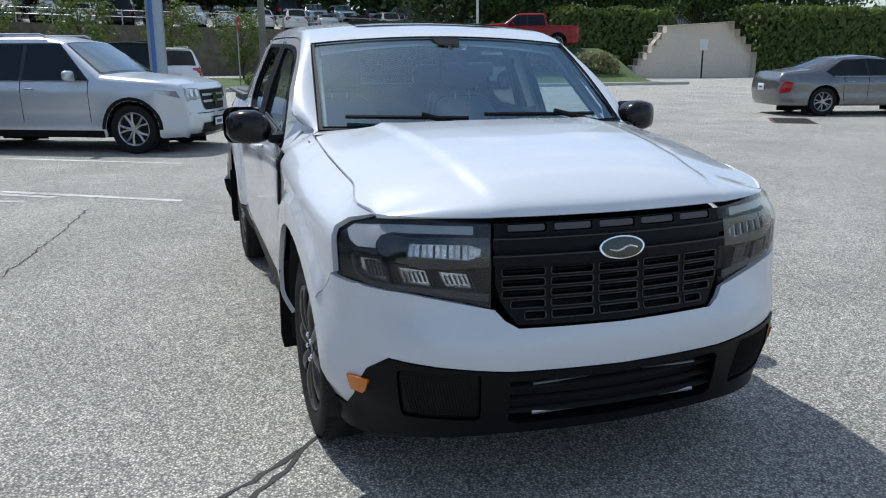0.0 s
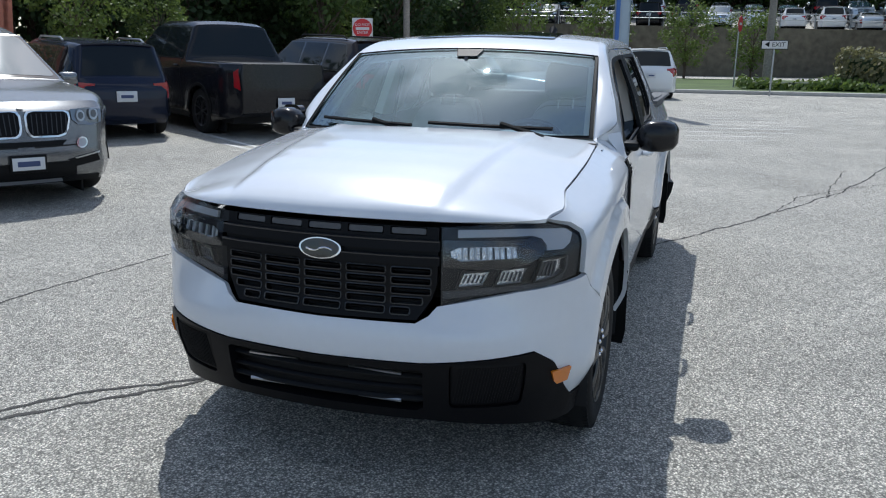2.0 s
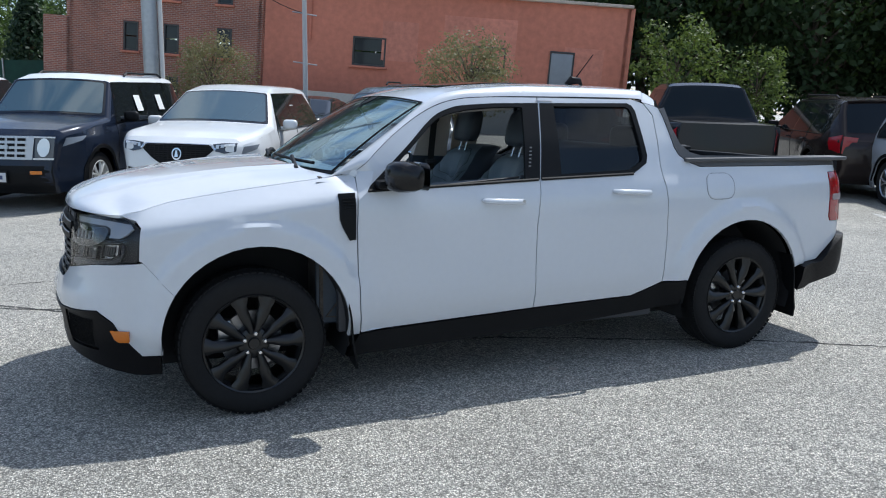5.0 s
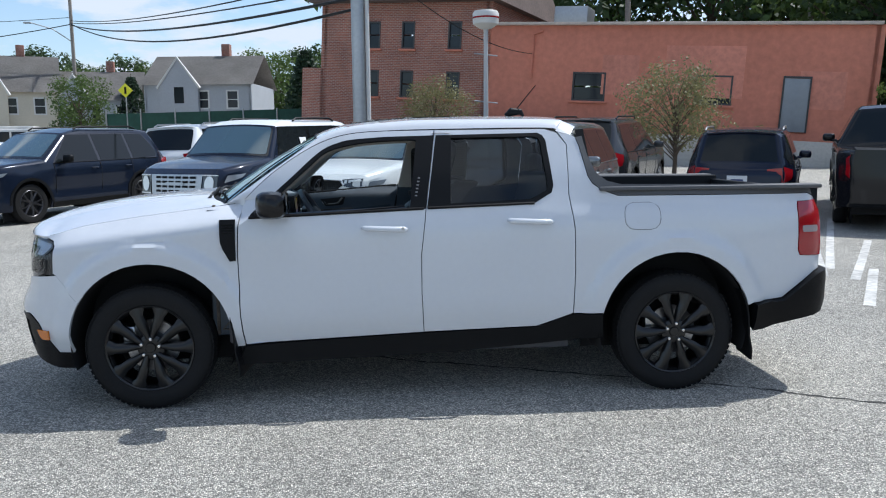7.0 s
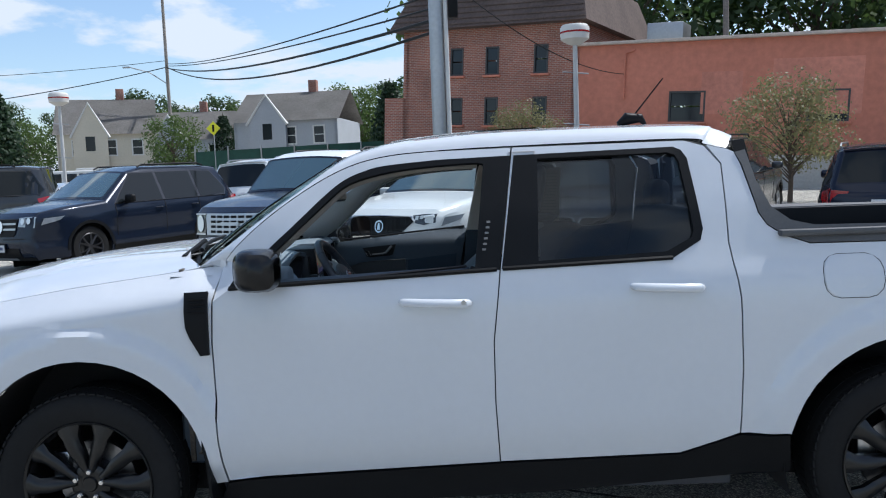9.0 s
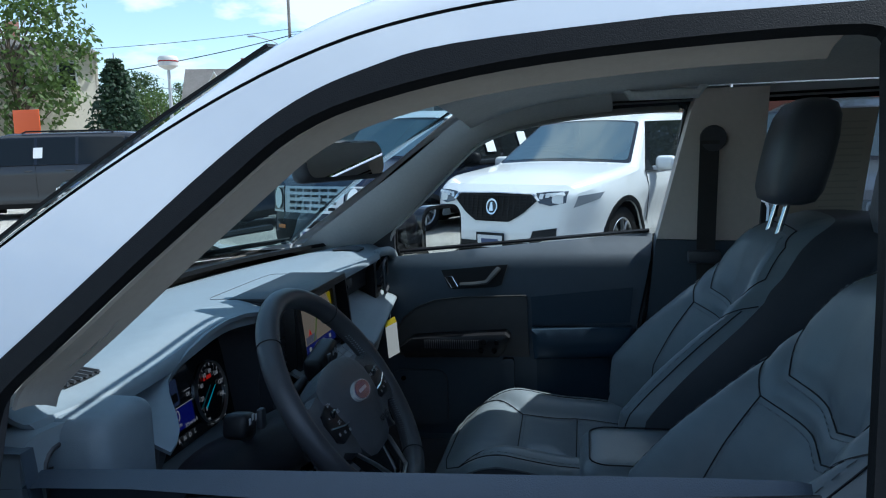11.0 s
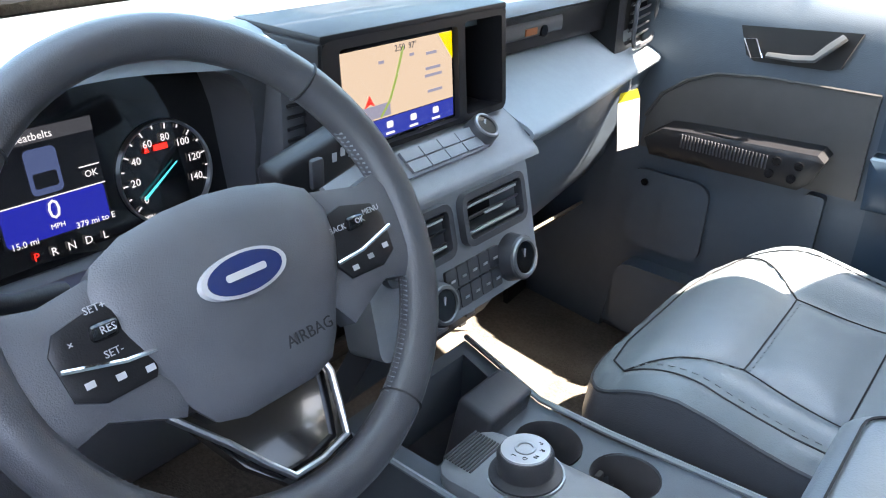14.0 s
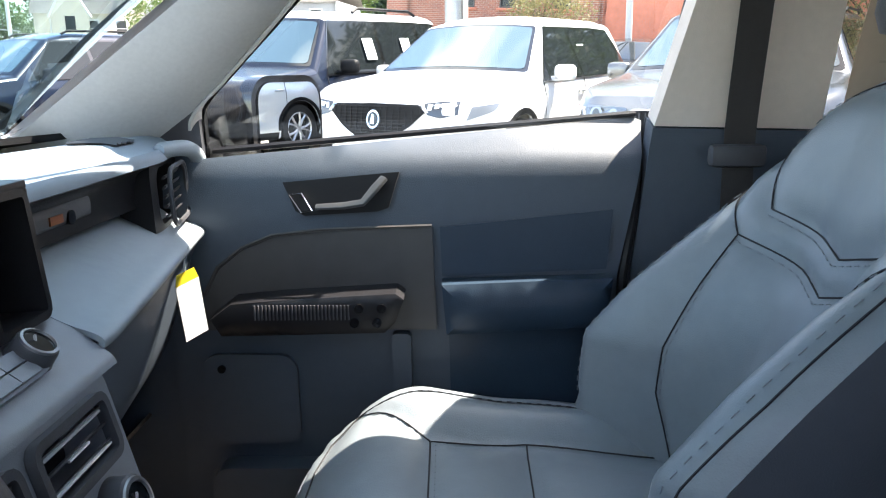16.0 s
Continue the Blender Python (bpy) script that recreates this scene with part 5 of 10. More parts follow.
tach = dial(-0.118, -0.012, 0.052, ["0", "1", "2", "3", "4", "5", "6", "7", "8"], 218, -30)
for cx, ang, par in ((0.118, 34, sp), (-0.118, 190, tach)):
    bm = bmesh.new()
    m = CLM @ Matrix.Translation((cx, -0.012, 0.005)) @ Matrix.Rotation(radians(ang), 4, "Z")
    lo, hi = (-0.036, 0.016) if cx > 0 else (0.005, 0.046)
    panel(bm, [(lo, -0.0014), (hi, -0.0004), (hi, 0.0004), (lo, 0.0014)], lambda u, v: m @ Vector((u, v, 0)), 0.1, depth=0.001)
    part("dial_needle", bm, DIALCYAN, par)
bm = bmesh.new()
for i in range(8):
    a = radians(28 - 58 * i / 8)
    b = radians(28 - 58 * (i + 1) / 8)
    q = [CLM @ Vector((-0.118 + 0.047 * k * math.cos(t), -0.012 + 0.047 * k * math.sin(t), 0.0028)) for k, t in ((1, a), (1, b), (0.94, b), (0.94, a))]
    bm.faces.new([bm.verts.new(p) for p in q])
part("redline", bm, DIALRED, tach)
flat("warning_lamp", [(0.098, 0.012), (0.104, 0.012), (0.101, 0.020)], 0.003, DIALRED, sp, CLM)
flat("warning_bar", [(0.109, 0.012), (0.125, 0.012), (0.125, 0.018), (0.109, 0.018)], 0.003, DIALRED, sp, CLM)
text("MPH", 0.006, CLM @ Matrix.Translation((0.09, -0.052, 0.003)), DIALTXT, sp)
lcd = flat("driver_display", rr(-0.052, -0.042, 0.052, 0.06, 0.003), 0.001, LCDDARK, binn, CLM)
flat("display_blue_field", rr(-0.05, -0.04, 0.05, -0.004, 0.004), 0.0016, LCDBLUE, lcd, CLM)
flat("display_line", [(-0.052, -0.004), (0.052, -0.004), (0.052, -0.003), (-0.052, -0.003)], 0.003, DIALTXT, lcd, CLM)
flat("display_header", [(-0.052, 0.047), (0.052, 0.047), (0.052, 0.06), (-0.052, 0.06)], 0.002, glow("lcd_header", (0.12, 0.13, 0.16), 0.03), lcd, CLM)
text("Seatbelts", 0.010, CLM @ Matrix.Translation((-0.005, 0.053, 0.0035)), DIALTXT, lcd)
text("OK", 0.009, CLM @ Matrix.Translation((0.040, 0.008, 0.0035)), DIALTXT, lcd)
flat("display_line", [(0.030, 0.015), (0.050, 0.015), (0.050, 0.016), (0.030, 0.016)], 0.003, DIALTXT, lcd, CLM)
flat("display_vehicle", rr(-0.017, 0.0, 0.013, 0.042, 0.005), 0.0025, LCDCAR, lcd, CLM)
flat("display_vehicle_bed", rr(-0.013, 0.006, 0.009, 0.020, 0.002), 0.003, LCDDARK, lcd, CLM)
text("0", 0.026, CLM @ Matrix.Translation((-0.002, -0.016, 0.0035)), DIALTXT, lcd)
text("MPH", 0.007, CLM @ Matrix.Translation((-0.002, -0.031, 0.0035)), DIALTXT, lcd)
text("15.0 mi", 0.0085, CLM @ Matrix.Translation((-0.035, -0.039, 0.0035)), DIALTXT, lcd)
text("379 mi to E", 0.0085, CLM @ Matrix.Translation((0.034, -0.037, 0.0035)), DIALTXT, lcd)
for i, ch in enumerate("PRNDL"):
    text(ch, 0.011, CLM @ Matrix.Translation((-0.028 + 0.017 * i, -0.054, 0.003)), DIALRED if ch == "P" else DIALTXT, binn)
flat("fuel_scale", [(0.10, -0.064), (0.15, -0.064), (0.15, -0.062), (0.10, -0.062)], 0.003, DIALTXT, binn, CLM)
text("E", 0.006, CLM @ Matrix.Translation((0.096, -0.063, 0.003)), DIALTXT, binn)
# lower driver panel, column cover and stalks
band("knee_panel", KNEE, curve2([(-0.80, 0.965), (-0.775, 0.95), (-0.77, 0.90), (-0.80, 0.80), (-0.86, 0.70), (-0.95, 0.62)]), -0.76, -0.10)
band("column_shelf", DASHTOP, curve2([(-0.90, 0.962), (-0.84, 0.960), (-0.80, 0.955), (-0.785, 0.93)]), -0.76, -0.14)
bm = bmesh.new()
swp = lambda a, b: Vector((-0.764 - (0.98 - b) * 0.1, a, b))
panel(bm, rr(-0.665, 0.932, -0.511, 0.982, 0.012), swp, 0.03, depth=0.03, lift=0.006)
sw = part("switch_panel", bm, PODBLK, dashboard)
bm = bmesh.new()
tube(bm, [swp(a, b) + Vector((0.007, 0, 0)) for a, b in rr(-0.663, 0.934, -0.513, 0.980, 0.011, 4)], 0.0016, 5, closed=True)
part("panel_rim", bm, DKSATIN, sw)
for a in (-0.63, -0.585, -0.540):
    for b in (0.946, 0.968):
        bm = bmesh.new()
        panel(bm, rr(a - 0.019, b - 0.009, a + 0.019, b + 0.009, 0.002), swp, 0.03, depth=0.004, lift=0.009)
        key = part("switch_key", bm, INBLACK, sw)
        bm = bmesh.new()
        lathe(bm, [(0.0045, 0), (0.0045, 0.0006), (0.0032, 0.0006)], Matrix.Translation(swp(a, b) + Vector((0.0098, 0, 0))) @ Matrix.Rotation(radians(90), 4, "Y"), 12)
        box(bm, swp(a + 0.006, b + 0.003) + Vector((0.0100, 0, 0)), (0.0006, 0.004, 0.0012))
        part("switch_symbol", bm, BTNTXT, key)
bm = bmesh.new()
sec = []
for t in lin(0, 1, 7):
    c = Vector((-0.86 + 0.20 * t, -0.362, 0.905 + 0.115 * t))
    wx, wz = 0.085 - 0.025 * t, 0.062 - 0.012 * t
    sec.append([bm.verts.new(c + Vector((0, wx * math.copysign(abs(math.cos(a)) ** 0.6, math.cos(a)), wz * math.copysign(abs(math.sin(a)) ** 0.7, math.sin(a))))) for a in [2 * math.pi * k / 24 for k in range(24)]])
for p, q in zip(sec, sec[1:]):
    for k in range(24):
        bm.faces.new((p[k], p[(k + 1) % 24], q[(k + 1) % 24], q[k]))
bm.faces.new(sec[-1])
part("steering_column", bm, INBLACK, dashboard)
for s, y0, y1, z1 in ((1, -0.30, -0.155, 1.085), (-1, -0.42, -0.555, 1.075)):
    bm = bmesh.new()
    tube(bm, [(-0.745, y0, 1.02), (-0.72, y0 + (y1 - y0) * 0.35, z1 - 0.035), (-0.702, y0 + (y1 - y0) * 0.6, z1 - 0.012)], [0.010, 0.009, 0.009], 12, flat=0.8)
    st = part("stalk", bm, INBLACK, dashboard)
    bm = bmesh.new()
    box(bm, (-0.700, y0 + (y1 - y0) * (0.65 if s > 0 else 0.84), 1.077), (0.034, 0.094 if s > 0 else 0.042, 0.040 if s > 0 else 0.034), 0.009, 3, Matrix.Rotation(radians(13 * s), 4, "X"))
    part("stalk_paddle", bm, PODBLK, st)
    bm = bmesh.new()
    box(bm, (-0.684, y0 + (y1 - y0) * 0.60, 1.076), (0.010, 0.016, 0.028), 0.004, 2)
    part("stalk_wheel", bm, INBLACK, st)
    bm = bmesh.new()
    for k in range(3):
        box(bm, (-0.6825, y0 + (y1 - y0) * (0.75 + 0.07 * k), 1.085 + 0.003 * (k % 2)), (0.001, 0.005, 0.008))
    part("stalk_mark", bm, BTNTXT, st)
bm = bmesh.new()
cyl(bm, (-0.79, -0.185, 0.895), (-0.765, -0.185, 0.90), 0.019, n=20)
part("start_button", bm, SILVER, dashboard)

# --- steering wheel ---
th = radians(33.5)
WN = Vector((math.cos(th), 0, math.sin(th)))
WA = Vector((0, 1, 0))
WB = WN.cross(WA)
WM = Matrix.Translation((-0.610, -0.360, 1.067)) @ Matrix(((WA.x, WB.x, WN.x, 0), (WA.y, WB.y, WN.y, 0), (WA.z, WB.z, WN.z, 0), (0, 0, 0, 1))) @ Matrix.Rotation(radians(0), 4, "Z")
bm = bmesh.new()
R = 0.170
tube(bm, [WM @ Vector((R * math.cos(a), R * math.sin(a), 0)) for a in [2 * math.pi * i / 72 for i in range(72)]], 0.0165, 14, closed=True, flat=1.0)
wheel = part("steering_wheel", bm, WHEELLTH, truck, "black leather-wrapped steering wheel turned a little")
for a in (42, 135, -59, -119):
    bm = bmesh.new()
    p = Vector((R * math.cos(radians(a)), R * math.sin(radians(a)), 0))
    t = Vector((-math.sin(radians(a)), math.cos(radians(a)), 0))
    rad = p.normalized()
    tube(bm, [WM @ (p + (rad * math.cos(k) + Vector((0, 0, 1)) * math.sin(k)) * 0.0168) for k in [2 * math.pi * i / 20 for i in range(20)]], 0.0011, 4, closed=True)
    part("rim_seam", bm, DTHREAD, wheel)
for a0, a1 in ((-15, 25), (155, 195), (-60, -22), (202, 240)):
    bm = bmesh.new()
    for i in range(26):
        a = radians(a0 + (a1 - a0) * i / 25)
        p = Vector(((R - 0.0155) * math.cos(a), (R - 0.0155) * math.sin(a), 0.004))
        q = Vector(((R - 0.0155) * math.cos(a + 0.018), (R - 0.0155) * math.sin(a + 0.018), -0.004))
        tube(bm, [WM @ p, WM @ q], 0.0011, 4)
    part("rim_stitching", bm, THREAD, wheel)
bm = bmesh.new()
pad = [(-0.062, 0.045), (-0.03, 0.051), (0.0, 0.053), (0.03, 0.051), (0.062, 0.045), (0.085, 0.034), (0.095, 0.014), (0.092, -0.01), (0.062, -0.072), (0.05, -0.088), (0.03, -0.094), (-0.03, -0.094), (-0.05, -0.088), (-0.062, -0.072), (-0.092, -0.01), (-0.095, 0.014), (-0.085, 0.034)]
def padp(a, b):
    return WM @ Vector((a, b, 0.018 - 0.9 * a * a - 1.0 * (b + 0.02) ** 2 - 0.006 * smooth01(-0.025, -0.045, b) * (1 if abs(a) < 0.2 else 0)))
panel(bm, [(a - 0.008, b) for a, b in pad], padp, 0.02, depth=0.04, puff=0.008, soft=0.012)
padob = part("airbag_pad", bm, WHEELPAD, wheel)
text("AIRBAG", 0.012, WM @ Matrix.Translation((0.022, -0.062, 0.0225)), DTHREAD, padob)
for r0, k_, m_, nm in ((0.034, 0.0240, BADGEMET, "oval_rim"), (0.0295, 0.0250, OVALBLUE, "oval_badge")):
    bm = bmesh.new()
    panel(bm, [(r0 * math.cos(t) - 0.011, r0 * 0.44 * math.sin(t) - 0.006) for t in [2 * math.pi * i / 32 for i in range(32)]], lambda a, b: WM @ Vector((a, b, k_ + 0.007)), 0.03, depth=0.006)
    part(nm, bm, m_, padob, "plain blue oval badge" if m_ is OVALBLUE else "")
bm = bmesh.new()
panel(bm, rr(-0.027, -0.0085, 0.005, -0.0035, 0.002), lambda a, b: WM @ Vector((a, b, 0.0328)), 0.03, depth=0.001)
part("badge_bar", bm, BADGEMET, padob)
# spokes
for s in (1, -1):
    bm = bmesh.new()
    f = lambda p: [(s * a, b) for a, b in p][::s]
    arm = f([(0.085, 0.030), (0.13, 0.022), (0.168, 0.030), (0.172, -0.05), (0.15, -0.062), (0.12, -0.055), (0.075, -0.075), (0.06, -0.05)])
    panel(bm, arm, lambda a, b: WM @ Vector((a, b, 0.004 - 0.3 * (abs(a) - 0.1) ** 2)), 0.02, depth=0.02, puff=0.006)
    sp_ = part("spoke", bm, WHEELPAD, wheel)
    bm = bmesh.new()
    pod = f([(0.084, 0.008), (0.10, 0.012), (0.13, 0.005), (0.137, -0.006), (0.134, -0.036), (0.118, -0.044), (0.085, -0.043), (0.077, -0.03)])
    panel(bm, pod, lambda a, b: WM @ Vector((a, b, 0.0115)), 0.02, depth=0.01, puff=0.003, soft=0.005)
    pb = part("button_pod", bm, PODBLK, sp_)
    bm = bmesh.new()
    tube(bm, [WM @ Vector((s * 0.074, -0.028, 0.0155)), WM @ Vector((s * 0.10, -0.026, 0.0162)), WM @ Vector((s * 0.136, -0.017, 0.0155))], 0.0017, 6)
    part("pod_chrome", bm, CHROME, pb)
    bm = bmesh.new()
    box(bm, WM @ Vector((s * 0.104, -0.004, 0.0155)), (0.006, 0.018, 0.012), 0.003, m=None)
    part("rocker_switch", bm, GLOSSBLK, pb)
    words = [("OK", 0.104, -0.004), ("MENU", 0.124, 0.0), ("BACK", 0.086, -0.004)] if s > 0 else [("RES", -0.104, -0.004), ("SET+", -0.104, 0.010), ("SET-", -0.104, -0.018), ("\u00d7", -0.125, -0.005)]
    for wd, a, b in words:
        text(wd, 0.0065, WM @ Matrix.Translation((a, b, 0.0225 if wd in ("OK", "RES") else 0.0158)), BTNTXT, pb)
    for k in range(3):
        bm = bmesh.new()
        panel(bm, [(s * (0.088 + 0.018 * k) - 0.003, -0.038 + 0.003 * k), (s * (0.088 + 0.018 * k) + 0.003, -0.038 + 0.003 * k), (s * (0.088 + 0.018 * k) + 0.003, -0.034 + 0.003 * k), (s * (0.088 + 0.018 * k) - 0.003, -0.034 + 0.003 * k)], lambda a, b: WM @ Vector((a, b, 0.0155)), 0.1, depth=0.0003)
        part("pod_symbol", bm, BTNTXT, pb)
# lower spoke: gloss black insert in a chrome V
bm = bmesh.new()
vv = [(-0.076, -0.076), (0.042, -0.080), (0.036, -0.150), (-0.024, -0.154), (-0.05, -0.125)]
panel(bm, vv, lambda a, b: WM @ Vector((a, b, -0.004)), 0.02, [], depth=0.012)
ls = part("lower_spoke", bm, GLOSSBLK, wheel)
bm = bmesh.new()
tube(bm, [WM @ Vector((a, b, c)) for a, b, c in ((-0.085, -0.070, 0.0), (-0.058, -0.103, 0.003), (-0.040, -0.128, 0.004), (-0.025, -0.146, 0.005), (0.0, -0.147, 0.005), (0.0265, -0.142, 0.005), (0.032, -0.12, 0.004), (0.037, -0.097, 0.003), (0.035, -0.084, 0.001))], 0.0034, 8, flat=0.8)
part("spoke_chrome", bm, SILVER, ls)

# --- passenger and driver doors, inside ---
def door_y(z):
    return float(np.interp(z, [0.40, 0.60, 0.85, 0.93, 1.02, 1.08, 1.115, 1.135, 1.15, 1.18], [0.76, 0.745, 0.735, 0.735, 0.742, 0.750, 0.760, 0.780, 0.81, 0.84]))


for s in (1, -1):
    def dp(x, z):
        return Vector((x, s * door_y(z), z))
    f = (lambda p: p) if s == 1 else (lambda p: p[::-1])
    low = 0.0 if s > 0 else 0.04
    bm = bmesh.new()
    panel(bm, [(-0.86, 0.42), (-0.13, 0.42), (-0.116, 0.93), (-0.066, 1.172 - low), (-0.08, 1.178 - low), (-0.80, 1.122 - 0.4 * low), (-0.86, 1.10)], dp, 0.025, depth=0.03 * s)
    liner = part("door_panel", bm, NAVY, truck, "navy moulded door panel with dark trim")
    bm = bmesh.new()
    panel(bm, [(-0.418, 1.012), (-0.412, 0.84), (-0.80, 0.84), (-0.795, 0.90), (-0.77, 0.945), (-0.73, 0.978), (-0.68, 0.998), (-0.60, 1.007)], dp, 0.025, depth=0.016 * s, lift=0.010 * s)
    part("door_trim", bm, BRONZE, liner, "dark brushed door trim")
    bm = bmesh.new()
    tube(bm, [dp(x, z) + Vector((0, -s * 0.011, 0)) for x, z in ((-0.418, 1.014), (-0.60, 1.009), (-0.68, 1.0), (-0.73, 0.980), (-0.772, 0.947), (-0.797, 0.90))], 0.003, 6)
    part("trim_line", bm, BRONZE, liner)
    # arm pad
    bm = bmesh.new()
    panel(bm, [(-0.402, 0.925), (-0.13, 0.935), (-0.14, 0.855), (-0.395, 0.842)], lambda x, z: Vector((x, s * (door_y(z) - 0.045), z)), 0.04, depth=0.06 * s, puff=0.014 * s, soft=0.018)
    part("arm_pad", bm, NAVYDEEP, liner)
    bm = bmesh.new()
    panel(bm, [(-0.405, 1.010), (-0.125, 1.036), (-0.135, 0.94), (-0.402, 0.93)], dp, 0.025, depth=0.012 * s, lift=0.007 * s)
    part("door_insert", bm, NAVYDEEP, liner)
    bm = bmesh.new()
    panel(bm, [(-0.392, 0.832), (-0.145, 0.845), (-0.15, 0.62), (-0.19, 0.60), (-0.37, 0.60), (-0.39, 0.70)], dp, 0.04, depth=0.012 * s, lift=0.008 * s)
    part("lower_insert", bm, NAVYDEEP, liner)
    # grip with switches
    bm = bmesh.new()
    panel(bm, [(-0.775, 0.872), (-0.74, 0.898), (-0.66, 0.905), (-0.475, 0.915), (-0.462, 0.905), (-0.478, 0.865), (-0.495, 0.848), (-0.76, 0.843)], lambda x, z: Vector((x, s * (0.68 - 0.10 * (z - 0.88)), z)), 0.035, depth=0.06 * s, puff=0.008 * s)
    grip = part("door_grip", bm, PODBLK, liner)
    for k in range(4):
        bm = bmesh.new()
        x, z = -0.533 + 0.036 * (k % 2) - 0.008 * (k // 2), 0.893 - 0.024 * (k // 2)
        cyl(bm, (x, s * 0.69, z), (x, s * 0.668, z), 0.0075, n=14)
        part("grip_button", bm, GLOSSBLK, grip)
    bm = bmesh.new()
    for k in range(26):
        x = -0.70 + 0.006 * k
        box(bm, (x, s * 0.6715, 0.886), (0.002, 0.004, 0.024))
    part("grip_ribs", bm, INBLACK, grip)
    # inner handle in its bezel; near-black colour stands for the recess's shade
    bm = bmesh.new()
    bez = [(-0.660, 1.083), (-0.470, 1.098), (-0.488, 1.042), (-0.505, 1.036), (-0.625, 1.030), (-0.64, 1.038)]
    panel(bm, bez, dp, 0.02, depth=0.012 * s, lift=0.007 * s)
    hb = part("handle_bezel", bm, DARK, liner)
    bm = bmesh.new()
    tube(bm, [dp(x, z) + Vector((0, -s * h, 0)) for x, z, h in ((-0.605, 1.046, 0.014), (-0.56, 1.049, 0.022), (-0.528, 1.054, 0.024), (-0.508, 1.076, 0.02), (-0.494, 1.091, 0.012))], [0.006, 0.007, 0.0075, 0.009, 0.008], 8, flat=0.6)
    part("inner_handle", bm, DKSATIN, hb)
    bm = bmesh.new()
    tube(bm, [dp(x, z) + Vector((0, -s * 0.012, 0)) for x, z in ((-0.648, 1.066), (-0.628, 1.068), (-0.612, 1.040), (-0.630, 1.037))], 0.0018, 6, closed=True)
    part("lock_switch", bm, CHROME, hb)
    # rubber seals along the window slot and the door's rear edge
    bm = bmesh.new()
    tube(bm, [(x, s * 0.838, float(np.interp(x, [-0.80, -0.08], [1.128, 1.183])) - low) for x in lin(-0.80, -0.075, 8)], 0.006, 6)
    part("window_seal", bm, PODBLK, liner)
    bm = bmesh.new()
    tube(bm, [(-0.052, s * 0.83, 1.176 - low), (-0.085, s * 0.765, 1.04), (-0.105, s * 0.745, 0.93), (-0.112, s * 0.745, 0.70), (-0.115, s * 0.75, 0.45)], 0.009, 8)
    part("door_edge_seal", bm, PODBLK, liner)
    # speaker, pocket
    bm = bmesh.new()
    panel(bm, rr(-0.812, 0.630, -0.650, 0.795, 0.03, 5), dp, 0.03, depth=0.012 * s, lift=0.009 * s)
    part("speaker_grille", bm, NAVY, liner)
    bm = bmesh.new()
    cyl(bm, dp(-0.778, 0.77), dp(-0.778, 0.77) + Vector((0, -s * 0.014, 0)), 0.007, n=12)
    part("panel_clip", bm, GLOSSBLK, liner)
    bm = bmesh.new()
    panel(bm, rr(-0.487, 0.68, -0.455, 0.835, 0.008), dp, 0.05, depth=0.02 * s, lift=0.018 * s)
    part("pocket_rib", bm, NAVY, liner)
    bm = bmesh.new()
    panel(bm, rr(-0.80, 0.45, -0.20, 0.60, 0.03), lambda x, z: Vector((x, s * 0.70, z)), 0.06, depth=0.05 * s)
    part("door_pocket", bm, NAVY, liner)
    # pillar trims
    bm = bmesh.new()
    bp = lambda x, z: Vector((x, s * float(np.interp(z, [0.4, 1.16, 1.55], [0.76, 0.755, 0.645])), z))
    dx = 0.0 if s > 0 else 0.07
    panel(bm, [(-0.062 + dx, 1.168), (0.20, 1.160), (0.20, 1.56), (0.03 + dx, 1.56), (0.012 + dx, 1.50)], bp, 0.06, depth=0.05 * s)
    part("pillar_trim", bm, CREAM, truck, "pale beige upper pillar trim")
    bm = bmesh.new()
    panel(bm, [(-0.09 + dx, 0.42), (0.20, 0.42), (0.20, 1.157), (-0.064 + dx, 1.165), (-0.09 + dx, 0.93)], bp, 0.06, depth=0.05 * s)
    part("lower_pillar_trim", bm, NAVY, truck)
    bm = bmesh.new()
    panel(bm, [(0.20, 0.42), (0.90, 0.42), (0.90, 1.185), (0.68, 1.165), (0.20, 1.15)], lambda x, z: Vector((x, s * door_y(min(z, 1.14)), z)), 0.08, depth=0.03 * s)
    part("rear_door_panel", bm, NAVY, truck)
    # front pillar trim, along the screen
    bm = bmesh.new()
    c0, c1 = c0f, c1f
    n = 30
    rows = []
    for i in range(n):
        k = i
        xo = min(-0.10, c0[k][0] + 0.035)
        zo = float(np.interp(xo, [-0.97, -0.745, -0.735, -0.60, -0.53, -0.45, -0.327, -0.17, -0.02], [1.10, 1.25, 1.270, 1.397, 1.455, 1.486, 1.510, 1.523, 1.527]))
        p = body(-s * ux(xo), zo) + Vector((0, -s * 0.070, -0.012))
        q = Vector((c1[k][0], s * -c1[k][1], c1[k][2])) + Vector((0.015, -s * 0.05, -0.022))
        mid = (p + q) / 2 + Vector((0.018, -s * 0.020, -0.012))
        rows.append([bm.verts.new(p * (1 - t) ** 2 + mid * 2 * t * (1 - t) + q * t * t) for t in lin(0, 1, 7)])
    for i in range(n - 1):
        for j in range(6):
            bm.faces.new((rows[i][j], rows[i + 1][j], rows[i + 1][j + 1], rows[i][j + 1]))
    part("front_pillar_trim", bm, mat("grey_pillar_fabric", (0.48, 0.47, 0.45), 0.85, grain=0.06, gscale=150), truck)
    # black corner behind the mirror
    bm = bmesh.new()
    panel(bm, [(-0.97, 1.085), (-0.814, 1.10), (-0.808, 1.235)], lambda x, z: Vector((x, s * float(np.interp(z, [1.08, 1.30], [0.835, 0.775])), z)), 0.05, depth=0.02 * s)
    part("mirror_corner_trim", bm, INBLACK, truck)
